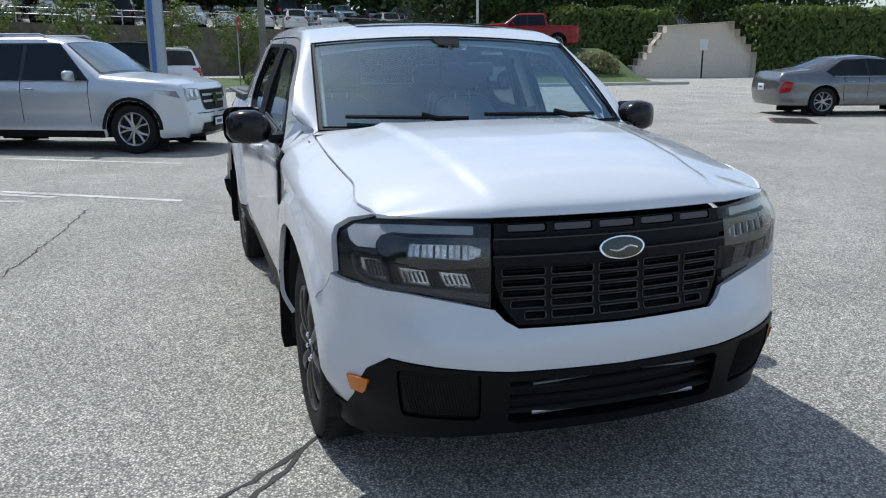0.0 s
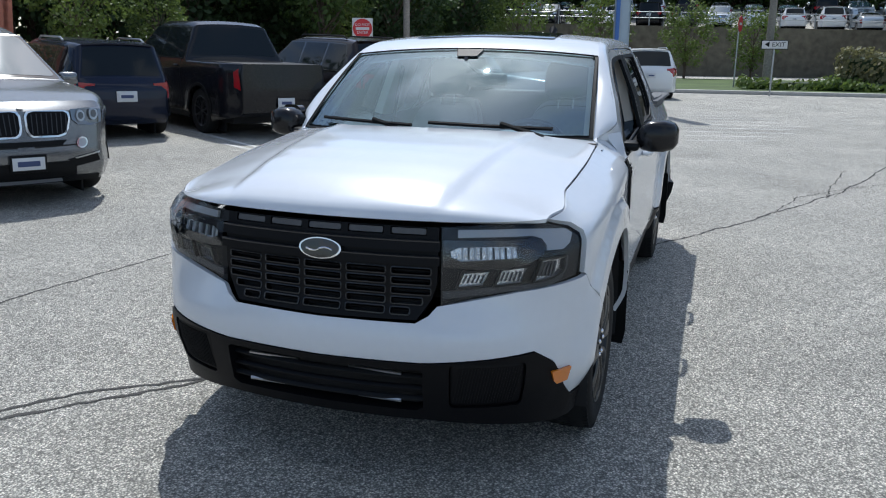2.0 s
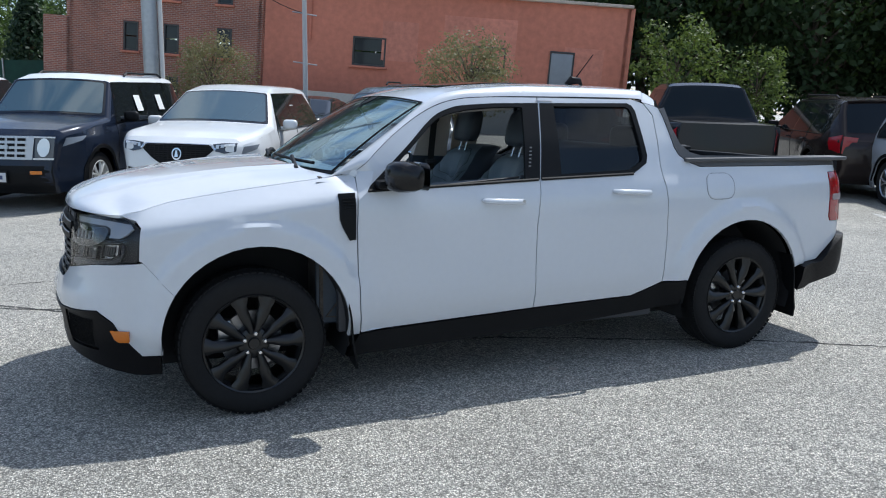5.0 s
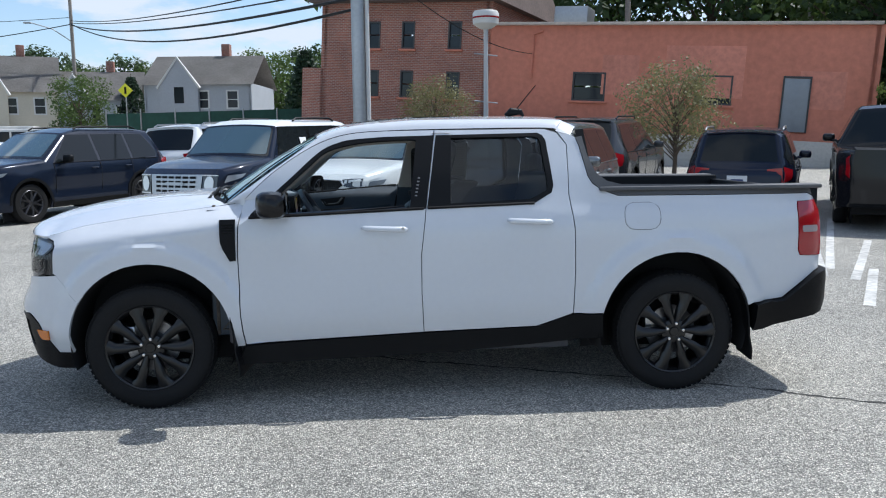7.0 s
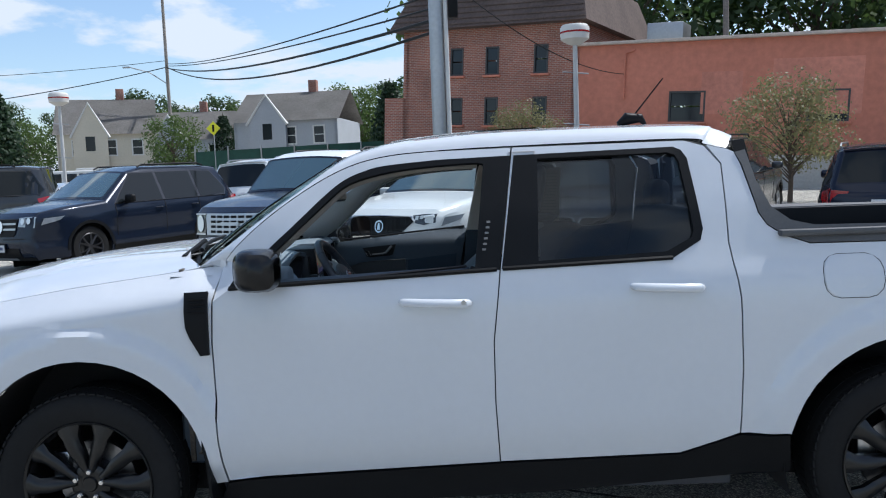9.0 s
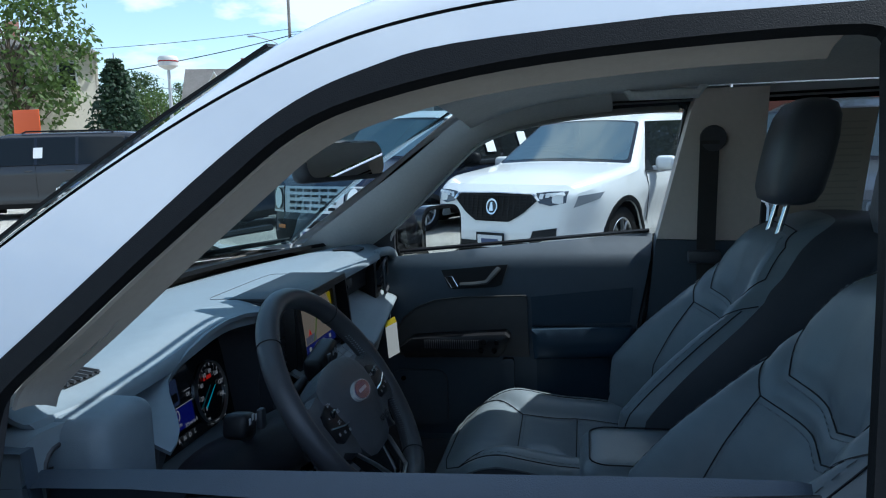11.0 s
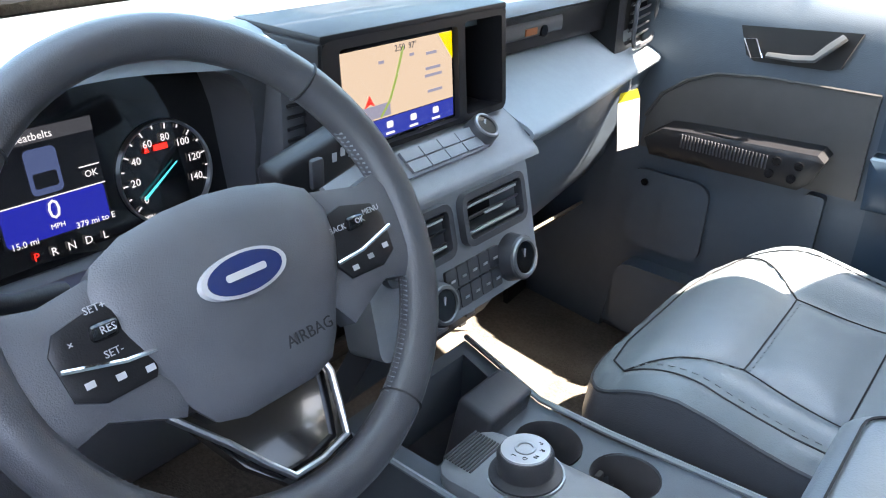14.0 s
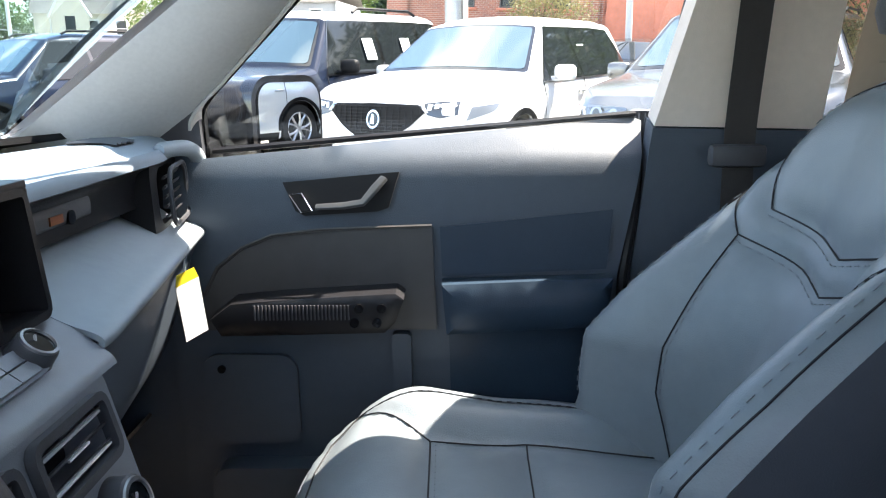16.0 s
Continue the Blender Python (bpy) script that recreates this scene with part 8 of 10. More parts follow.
        # cladding round the arches and sills
        if clad:
            for c in (fx, rx):
                bm = bmesh.new()
                panel(bm, arc(c, r, ra + 0.055, 0, 180, 14) + arc(c, r, ra + 0.002, 180, 0, 14), sf, 0.1, depth=0.012 * s, lift=0.008 * s)
                part("arch_trim", bm, BLACKPL, car)
            bm = bmesh.new()
            panel(bm, [(fx + ra + 0.04, 0.25), (rx - ra - 0.04, 0.25), (rx - ra - 0.04, 0.36), (fx + ra + 0.04, 0.36)], sf, 0.2, depth=0.012 * s, lift=0.008 * s)
            part("sill_trim", bm, BLACKPL, car)
        for c in (fx, rx):
            bm = bmesh.new()
            box(bm, (c, -s * (W / 2 - 0.28), r + 0.1), (2 * ra, 0.02, 2 * ra))
            part("wheel_housing", bm, DARK, car)
            if (r, darkrim) not in WHEELS:
                t3 = rim_mesh(r, darkrim)
                WHEELS[(r, darkrim)] = [o.data for o in t3]
                for o in t3:
                    bpy.data.objects.remove(o)
            tm, rm, dm = WHEELS[(r, darkrim)]
            w = new("wheel", tm); w.parent = car
            w.matrix_local = Matrix.Translation((c, -s * (W / 2 - 0.125), r)) @ Matrix.Rotation(radians(90 if s > 0 else -90), 4, "X")
            for nm, me in (("rim", rm), ("wheel_back", dm)):
                o = new(nm, me); o.parent = w
        # lamps
        bm = bmesh.new()
        panel(bm, [(x0 + 0.13, zh - 0.21), (x0 + 0.40, zh - 0.14), (x0 + 0.48, zh - 0.08), (x0 + 0.18, zh - 0.10)], sf, 0.1, depth=0.01 * s, lift=0.005 * s)
        part("headlight", bm, HLGLASS, car)
        bm = bmesh.new()
        lo, hi = (0.56, 0.97)
        quad = [(lo, 3.45), (hi, 3.35), (hi, 4.3), (lo + 0.02, 4.05)]
        if front == "diamond":
            quad = [(0.645, 3.62), (0.80, 3.5), (hi, 3.66), (hi, 4.5), (0.78, 4.3), (0.60, 4.12)]
        elif front == "twin":
            quad = [(0.58, 3.62), (0.66, 3.42), (0.84, 3.36), (hi, 3.5), (hi, 4.34), (0.80, 4.2), (0.57, 4.06)]
        elif front == "slab":
            quad = [(0.66, 3.0), (0.95, 3.0), (0.95, 4.0), (0.66, 4.0)]
        panel(bm, [(s * a, k) for a, k in quad], lambda a, k: rib(a, k), 0.3, depth=0.0, lift=0.0)
        for v in bm.verts:
            v.co += Vector((-0.012, 0, 0.004))
        hlp = part("headlight", bm, HLDARK if front in ("diamond", "slab") else TWINGLASS if front == "twin" else HLGLASS, car)
        spots_ = {"diamond": [(0.68, 3.92, 0.032), (0.76, 3.98, 0.032), (0.84, 4.05, 0.032), (0.92, 4.12, 0.032)], "twin": [(0.69, 3.76, 0.055), (0.86, 3.82, 0.06)], "slab": [(0.80, 3.5, 0.10)]}
        for a, k, q in spots_.get(front, [(0.68, 3.78, 0.05), (0.84, 3.8, 0.05)]):
            bm = bmesh.new()
            panel(bm, [(s * x, y) for x, y in ([(a - q, k - q * 4), (a + q * 0.6, k - q * 4), (a + q, k + q * 4), (a - q * 0.6, k + q * 4)] if front == "diamond" else [(a + q * math.cos(t), k + 4.2 * q * math.sin(t)) for t in lin(0, 5.9, 16)])], lambda a, k: rib(a, k), 0.3, depth=0.0)
            for v in bm.verts:
                v.co += Vector((-0.022, 0, 0.005))
            part("lamp_lens", bm, HLGLASS if front == "twin" else LEDLENS, hlp)
            if front == "twin":
                bm = bmesh.new()
                panel(bm, [(s * (a + 0.62 * q * math.cos(t)), k + 2.6 * q * math.sin(t)) for t in lin(0, 5.9, 14)], lambda a, k: rib(a, k), 0.3, depth=0.0)
                for v in bm.verts:
                    v.co += Vector((-0.026, 0, 0.006))
                part("lamp_bulb", bm, HLDARK, hlp)
        bm = bmesh.new()
        n = len(prof)
        tall = style in ("pickup",)
        zt0, zt1 = (zb - 0.42, zb - 0.08) if not tall else (zb - 0.46, zb - 0.10)
        if style in ("suv", "boxy"):
            zt0, zt1 = zb - 0.30, zb + (0.02 if style == "suv" else -0.02)
        panel(bm, [(x1 - (0.34 if not tall else 0.18), zt1 - 0.06), (x1 - (0.28 if not tall else 0.18), zt0 + 0.05), (x1 - 0.055, zt0), (x1 - 0.09, zt1)], sf, 0.1, depth=0.01 * s, lift=0.007 * s)
        part("tail_light", bm, REDLENS, car)
        bm = bmesh.new()
        yy = sy(x1 - 0.03, zt0)
        bx = x1 + (0.012 if tall else 0.03)
        panel(bm, [(yy - 0.20 if not tall else yy - 0.13, zt0 + 0.02), (yy - 0.005, zt0), (yy - 0.02, zt1 - 0.02), (yy - 0.26 if not tall else yy - 0.13, zt1 - 0.04)], lambda a, z: Vector((bx - 0.05 * (a / yy) ** 2 - 0.10 * max(0, z - zb + 0.12), s * a, z)), 0.1, depth=0.03 * s)
        part("tail_light", bm, REDLENS, car)
        # mirror
        bm = bmesh.new()
        xm = xa + 0.42
        box(bm, (xm, -s * (W / 2 + 0.10), zb + 0.09), (0.12, 0.22, 0.15), 0.05, 3)
        box(bm, (xm + 0.02, -s * (W / 2 - 0.02), zb + 0.03), (0.10, 0.12, 0.05), 0.015)
        part("door_mirror", bm, BLACKPL if col in ("brown", "blue") else paintm, car)
        if style in ("suv", "boxy") and front not in ("diamond", "twin"):
            bm = bmesh.new()
            yr = sy(xa + 1.4, H - 0.05) - 0.04
            tube(bm, [(xa + 1.0, -s * yr, H + 0.005), (xa + 1.1, -s * yr, H + 0.05), (x1 - 0.95, -s * yr, H + 0.045), (x1 - 0.8, -s * yr, H - 0.005)], 0.018, 6)
            part("roof_rail", bm, SILVER if col in ("silver", "white", "grey", "navy") else BLACKPL, car)
    # grille, intake, plates
    def fpanel(nm, poly, material, off=0.012, label="", holes=()):
        bm = bmesh.new()
        panel(bm, poly, lambda a, k: rib(a, k), 0.25, holes, depth=0.0)
        for v in bm.verts:
            v.co += Vector((-off, 0, 0))
        return part(nm, bm, material, car, label)

    def oval(a, k, q):
        return [(a + q * math.cos(t), k + 4.2 * q * math.sin(t)) for t in lin(0, 6.0, 22)]

    if front == "diamond":
        g = fpanel("grille", [(-0.62, 3.72), (-0.46, 3.2), (-0.26, 2.75), (0.26, 2.75), (0.46, 3.2), (0.62, 3.72), (0.54, 4.02), (0, 4.14), (-0.54, 4.02)], GRILLEBLK)
        for s in (1, -1):
            fpanel("grille_trim", [(s * 0.63, 3.72), (s * 0.55, 4.04), (0, 4.16), (0, 4.24), (s * 0.57, 4.12), (s * 0.66, 3.74)], CHROME, 0.016)
        for k in range(9):
            z = 2.9 + 0.13 * k
            hw = 0.26 + 0.32 * min(1, k / 6)
            bm = bmesh.new()
            tube(bm, [rib(a, z) + Vector((-0.018, 0, 0)) for a in lin(-hw, hw, 9)], 0.006, 4)
            part("grille_mesh_bar", bm, DARK, car)
        for k in range(15):
            a = -0.56 + 0.08 * k
            z1 = 3.96
            z0 = 2.85 if abs(a) < 0.26 else 2.85 + (abs(a) - 0.26) * 2.6
            if z1 - z0 > 0.1:
                bm = bmesh.new()
                tube(bm, [rib(a, z0) + Vector((-0.018, 0, 0)), rib(a, z1) + Vector((-0.018, 0, 0))], 0.005, 4)
                part("grille_mesh_bar", bm, DARK, car)
        fpanel("emblem", oval(0, 3.45, 0.085), CHROME, 0.028)
        fpanel("emblem_face", oval(0, 3.45, 0.065), GLOSSBLK, 0.032)
        fpanel("emblem_bar", [(-0.03, 3.27), (0.03, 3.27), (0.012, 3.65), (-0.012, 3.65)], CHROME, 0.036)
        for s in (1, -1):
            fpanel("corner_intake", [(s * 0.55, 1.5), (s * 0.93, 2.0), (s * 0.93, 2.5), (s * 0.62, 2.3)], BLACKPL)
    elif front == "twin":
        for s in (1, -1):
            kid = [(0.02, 3.35), (0.04, 3.12), (0.09, 3.0), (0.40, 2.98), (0.49, 3.06), (0.535, 3.3), (0.56, 3.7), (0.55, 3.93), (0.50, 4.04), (0.11, 4.08), (0.05, 4.02), (0.02, 3.85)]
            fpanel("kidney_frame", [(s * a, k) for a, k in kid], CHROME)
            fpanel("kidney_grille", [(s * (0.29 + (a - 0.29) * 0.90), 3.53 + (k - 3.53) * 0.86) for a, k in kid], GRILLEBLK, 0.02)
            for j in range(8):
                a = 0.085 + 0.058 * j
                fpanel("kidney_slat", [(s * a, 3.14), (s * (a + 0.012), 3.14), (s * (a + 0.016), 3.92), (s * (a + 0.004), 3.92)], RIMDK, 0.026)
            fpanel("fog_ring", oval(s * 0.70, 2.62, 0.072), CHROME, 0.016)
            fpanel("upper_intake", [(0, 2.52), (s * 0.44, 2.56), (s * 0.50, 2.82), (0, 2.8)], BLACKPL, 0.014)
            fpanel("intake_strip", [(s * 0.60, 1.72), (s * 0.93, 2.0), (s * 0.93, 2.08), (s * 0.58, 1.80)], SILVER, 0.02)
            fpanel("fog_lamp", oval(s * 0.70, 2.62, 0.055), HLGLASS, 0.02)
            fpanel("corner_intake", [(s * 0.55, 1.2), (s * 0.92, 1.5), (s * 0.9, 2.0), (s * 0.5, 1.7)], BLACKPL)
        fpanel("emblem", oval(0, 4.45, 0.04), CHROME, 0.02)
    elif front == "slab":
        fpanel("grille", [(-0.62, 2.95), (0.62, 2.95), (0.64, 4.05), (-0.64, 4.05)], RIMSIL)
        for k in range(4):
            for j in range(6):
                a, z = -0.50 + 0.172 * j, 3.08 + 0.24 * k
                fpanel("grille_slot", [(a, z), (a + 0.13, z), (a + 0.13, z + 0.12), (a, z + 0.12)], GRILLEBLK, 0.018)
        fpanel("emblem_bar", [(-0.22, 3.44), (0.22, 3.44), (0.22, 3.6), (-0.22, 3.6)], RIMSIL, 0.026)
        for s in (1, -1):
            for q in ([(0.64, 2.95), (0.96, 2.95), (0.96, 3.05), (0.64, 3.05)], [(0.64, 3.95), (0.96, 3.95), (0.96, 4.05), (0.64, 4.05)]):
                fpanel("lamp_surround", [(s * a, z) for a, z in q], RIMWHITE, 0.024)
            fpanel("fog_lamp", [(s * 0.60, 1.9), (s * 0.80, 1.9), (s * 0.80, 2.15), (s * 0.60, 2.15)], AMBER, 0.02)
        fpanel("lower_bumper", [(-0.96, 0.45), (0.96, 0.45), (0.96, 2.5), (-0.96, 2.5)], BLACKPL, 0.008)
    else:
        fpanel("grille", [(-0.48, 3.0), (-0.42, 2.75), (0.42, 2.75), (0.48, 3.0), (0.54, 3.95), (-0.54, 3.95)], BLACKPL)
        for k in range(2):
            fpanel("grille_bar", [(-0.5, 3.25 + 0.35 * k), (0.5, 3.25 + 0.35 * k), (0.5, 3.38 + 0.35 * k), (-0.5, 3.38 + 0.35 * k)], SILVER, 0.022)
        fpanel("emblem", oval(0, 3.45, 0.10), CHROME, 0.03)
    if front in ("twin", "plain"):
        for s in (1, -1):
            # flat dark strip paints the shade under a bumper crease
            fpanel("bumper_crease", [(s * 0.10, 2.45), (s * 0.97, 2.5), (s * 0.97, 2.58), (s * 0.10, 2.53)], DARK, 0.008)
        fpanel("skid_plate", [(-0.45, 0.08), (0.45, 0.08), (0.42, 0.4), (-0.42, 0.4)], RIMSIL, 0.016)
    fpanel("lower_intake", [(-0.62, 0.5), (0.62, 0.5), (0.58, 1.6), (-0.58, 1.6)], BLACKPL)
    fpanel("bumper_lip", [(-0.95, 0.0), (0.95, 0.0), (0.95, 0.45), (-0.95, 0.45)], BLACKPL if clad else paintm, 0.01)
    for xx, dirn, z in ((rib(0, 1.9).x - 0.022, -1, 0.46), (x1 + (0.06 if style != "pickup" else 0.035) + 0.015, 1, zb - 0.26 if style != "pickup" else 0.62)):
        bm = bmesh.new()
        box(bm, (xx, 0, z), (0.012, 0.33, 0.17), 0.004)
        pl = part("number_plate", bm, BLACKPL if dirn < 0 else PLATE, car)
        bm = bmesh.new()
        box(bm, (xx + dirn * 0.008, 0, z), (0.006, 0.29, 0.12), 0.002)
        part("plate_face", bm, PLATE, pl)
        bm = bmesh.new()
        box(bm, (xx + dirn * 0.012, 0, z), (0.003, 0.20, 0.05))
        part("plate_bar", bm, mat("plate_ink", (0.05, 0.07, 0.16), 0.6), pl)
    if style == "pickup":
        bm = bmesh.new()
        box(bm, ((xa + 2.55 + x1) / 2, 0, zb - 0.03), (x1 - xa - 2.65, W * 0.74, 0.03), 0.01)
        part("bed_cover", bm, BLACKPL, car)
    bm = bmesh.new()
    box(bm, (0, 0, 0.33), (L - 0.9, W - 0.5, 0.2), 0.02)
    part("underbody", bm, DARK, car)
    return car


def park(car, x, y, hx, hy, z=None):
    """Stand a car with its nose along (hx, hy), tilted with the ground."""
    z = ground_z(x, y) if z is None else z
    ang = math.atan2(-hy, -hx)
    d = Vector((math.cos(ang), math.sin(ang)))
    dz = (ground_z(x + d.x, y + d.y) - ground_z(x - d.x, y - d.y)) / 2 if z == ground_z(x, y) else 0
    dl = (ground_z(x - d.y, y + d.x) - ground_z(x + d.y, y - d.x)) / 2 if z == ground_z(x, y) else 0
    car.matrix_basis = Matrix.Translation((x, y, z)) @ Matrix.Rotation(ang, 4, "Z") @ Matrix.Rotation(-math.atan(dz), 4, "Y") @ Matrix.Rotation(math.atan(dl), 4, "X")
    return car


def sheet(car, x, y, z, s):
    """A paper price sheet on a side window."""
    bm = bmesh.new()
    box(bm, (x, y, z), (0.20, 0.004, 0.25), 0, m=Matrix.Rotation(radians(-18 * s), 4, "X"))
    return part("window_sheet", bm, PAPER, car)


HX, HY = -0.465, -0.885
AX, AY = 0.50, 0.866
acura = park(make_car("parked_suv", "white", "white crossover with a black diamond grille and silver wheels", "car", 4.74, 1.9, 1.67, front="diamond", r=0.37), -0.02, 8.55, HX, HY)
sheet(acura, 0.55, -0.80, 1.28, 1)
bmw = park(make_car("parked_suv", "grey", "metallic grey sports utility car with twin chrome grilles", "car", 4.9, 1.94, 1.71, front="twin", r=0.38), 2.32, 7.2, HX, HY)
bronco = park(make_car("parked_suv", "blue", "dark blue boxy off-roader with a silver slatted grille and white roof", "car", 4.39, 1.88, 1.78, "boxy", 2.67, 0.37, 0.85, front="slab", roofcol="white", darkrim=RIMWHITE), -2.25, 9.17, HX, HY)
sheet(bronco, 0.1, -0.86, 1.38, 1); sheet(bronco, 0.9, -0.86, 1.38, 1)
gle = park(make_car("parked_suv", "silver", "silver luxury sports utility car with chrome-edged windows", "car", 4.92, 1.95, 1.78, wb=2.99, r=0.385, nose=0.87), 10.39, 2.93, -0.44, -0.90)
f150 = park(make_car("parked_pickup", "black", "black full-size crew cab pickup with red tail lights", "pickup truck", 5.89, 2.03, 1.96, "pickup", 3.68, 0.40, 0.95, darkrim=True), 9.28, 8.52, AX, AY)
mini = park(make_car("parked_hatchback", "navy", "small navy hatchback with silver roof rails", "car", 4.3, 1.82, 1.56, "boxy", 2.67, 0.345, 0.8), 7.05, 9.7, AX, AY)
volvo = park(make_car("parked_suv", "brown", "dark brown sports utility car with tall red tail lights", "car", 4.95, 1.96, 1.77, "suv", 2.98, 0.38, 0.88), 11.9, 7.2, AX, AY)
explorer = park(make_car("parked_suv", "dkgrey", "dark grey sports utility car with red tail lights", "car", 5.05, 2.0, 1.78, "suv", 3.02, 0.38, 0.9), 4.95, 12.4, AX, AY)
edge = park(make_car("parked_suv", "blue", "dark blue crossover with black wheel arch trim", "car", 4.8, 1.93, 1.73, "suv", 2.85, 0.37, 0.95, darkrim=True), -6.75, 11.7, HX, HY)
white2 = park(make_car("parked_suv", "white", "white sports utility car with red tail lights", "car", 5.05, 2.0, 1.78, "suv", 3.02, 0.38, 0.9), -4.6, 17.2, 0.3, 0.95)
dark2 = park(make_car("parked_suv", "dkgrey", "dark grey crossover parked in the far row", "car", 4.7, 1.88, 1.68), -8.5, 17.0, HX, HY)
blue2 = park(make_car("parked_saloon", "silver", "silver saloon parked in the far row", "car", 4.8, 1.85, 1.46, "sedan", 2.8, 0.34), -11.5, 18.5, HX, HY)
exped = park(make_car("parked_suv", "dkgrey", "large grey sports utility car seen from the side", "car", 5.3, 2.05, 1.94, "boxy", 3.1, 0.40, 0.95), -13, 15.8, -0.95, -0.3)
sheet(exped, 0.2, -0.93, 1.5, 1)
subu = park(make_car("parked_suv", "black", "large black sports utility car with red tail lights", "car", 5.5, 2.05, 1.92, "boxy", 3.2, 0.40, 0.95), 24.5, 3.1, 0.95, 0.25)
wexp = park(make_car("parked_suv", "white", "white sports utility car beside a black one", "car", 5.0, 2.0, 1.77, "suv", 3.0, 0.38, 0.9), 27.5, 1.7, 0.95, 0.25)
mach = park(make_car("parked_crossover", "white", "white electric crossover parked along the kerb", "car", 4.71, 1.88, 1.60, "suv", 2.98, 0.36, 0.85, clad=True), 29.9, -11.3, -0.2, 0.98)
sonata = park(make_car("parked_saloon", "grey", "grey metallic saloon with a full-width tail light", "car", 4.9, 1.86, 1.44, "sedan", 2.84, 0.35, 0.95, clad=False), 11.9, -15.4, -0.25, -0.95)
redp = park(make_car("parked_pickup", "red", "bright red pickup parked on the bank", "pickup truck", 5.9, 2.03, 2.0, "pickup", 3.7, 0.42, 0.95), 39.5, -18.6, 0.35, 0.93, 1.82)
wsed = park(make_car("parked_saloon", "white", "white car parked on the bank beside a red pickup", "car", 4.7, 1.85, 1.5, "sedan", 2.8, 0.34), 40.5, -14.0, 0.35, 0.93, 1.5)
dks = park(make_car("parked_saloon", "black", "black saloon parked between two sports utility cars", "car", 4.7, 1.83, 1.45, "sedan", 2.8, 0.34), 2.6, 13.6, AX, AY)
# rows of cars on the far terrace: copies of the models above
rnd = random.Random(11)
models = [acura, gle, explorer, blue2, dks, white2, subu, sonata]
for row in range(2):
    for k in range(17):
        src = models[rnd.randrange(len(models))]
        x, y = 66 + 5.5 * row + 0.10 * k, 24 - 2.75 * k
        z = 4.2 - 0.055 * k + 0.9 * row
        ang = math.atan2(-0.05, -1) + (math.pi if rnd.random() < 0.4 else 0)
        cp = copy_thing(src, Matrix.Translation((x, y, z)) @ Matrix.Rotation(ang, 4, "Z"))
        tagged(cp, "car parked in a row on the far terrace", "car", "cars on the far terrace")


# ---- surroundings ----
def brickwork():
    """Running-bond brick in real sizes on any upright wall."""
    m = mat("brown_brick", (0.3, 0.12, 0.08), 0.88)
    n, l = m.node_tree.nodes, m.node_tree.links
    co = n.new("ShaderNodeTexCoord"); sp_ = n.new("ShaderNodeSeparateXYZ"); cb = n.new("ShaderNodeCombineXYZ"); ad = n.new("ShaderNodeMath")
    l.new(co.outputs["Object"], sp_.inputs[0]); l.new(sp_.outputs[0], ad.inputs[0]); l.new(sp_.outputs[1], ad.inputs[1])
    l.new(ad.outputs[0], cb.inputs[0]); l.new(sp_.outputs[2], cb.inputs[1])
    bt = n.new("ShaderNodeTexBrick")
    bt.inputs["Scale"].default_value = 1.0; bt.inputs["Brick Width"].default_value = 0.23; bt.inputs["Row Height"].default_value = 0.076; bt.inputs["Mortar Size"].default_value = 0.009
    bt.inputs["Color1"].default_value = (0.36, 0.13, 0.085, 1); bt.inputs["Color2"].default_value = (0.25, 0.095, 0.07, 1); bt.inputs["Mortar"].default_value = (0.40, 0.33, 0.28, 1)
    l.new(cb.outputs[0], bt.inputs["Vector"])
    no = n.new("ShaderNodeTexNoise"); no.inputs["Scale"].default_value = 0.6; no.inputs["Detail"].default_value = 6
    l.new(co.outputs["Object"], no.inputs["Vector"])
    mr = n.new("ShaderNodeMapRange"); mr.inputs[1].default_value = 0.3; mr.inputs[2].default_value = 0.7; mr.inputs[3].default_value = 0.8; mr.inputs[4].default_value = 1.2
    l.new(no.outputs["Fac"], mr.inputs[0])
    vm = n.new("ShaderNodeVectorMath"); vm.operation = "SCALE"
    l.new(bt.outputs["Color"], vm.inputs[0]); l.new(mr.outputs[0], vm.inputs["Scale"]); l.new(vm.outputs[0], n["Principled BSDF"].inputs["Base Color"])
    bp = n.new("ShaderNodeBump"); bp.inputs["Strength"].default_value = 0.6; bp.inputs["Distance"].default_value = 0.01; bp.invert = True
    l.new(bt.outputs["Fac"], bp.inputs["Height"]); l.new(bp.outputs[0], n["Principled BSDF"].inputs["Normal"])
    return m


BRICK = brickwork()
PAINTED = mat("red_painted_masonry", (0.56, 0.205, 0.135), 0.85, grain=0.16, gscale=4, bump=0.3, bscale=30)
ROOFSH = mat("brown_roof_shingle", (0.11, 0.08, 0.07), 0.9, grain=0.3, gscale=8)
WINGL = mat("building_window_glass", (0.02, 0.025, 0.03), 0.08, spec=0.35)
WFRAME = mat("window_frame_dark", (0.05, 0.05, 0.05), 0.6)
WFRAMEW = mat("window_frame_white", (0.6, 0.6, 0.58), 0.6)
GALV = mat("galvanised_steel", (0.42, 0.43, 0.44), 0.42, 0.8, grain=0.1, gscale=10)
WOODP = mat("weathered_pole_wood", (0.26, 0.23, 0.20), 0.9, grain=0.3, gscale=12)
SIDING = mat("pale_grey_siding", (0.36, 0.38, 0.41), 0.8, grain=0.08, gscale=8)
CREAMW = mat("cream_siding", (0.55, 0.50, 0.40), 0.8, grain=0.08, gscale=8)
GREYROOF = mat("grey_roof_shingle", (0.25, 0.235, 0.22), 0.9, grain=0.25, gscale=8)
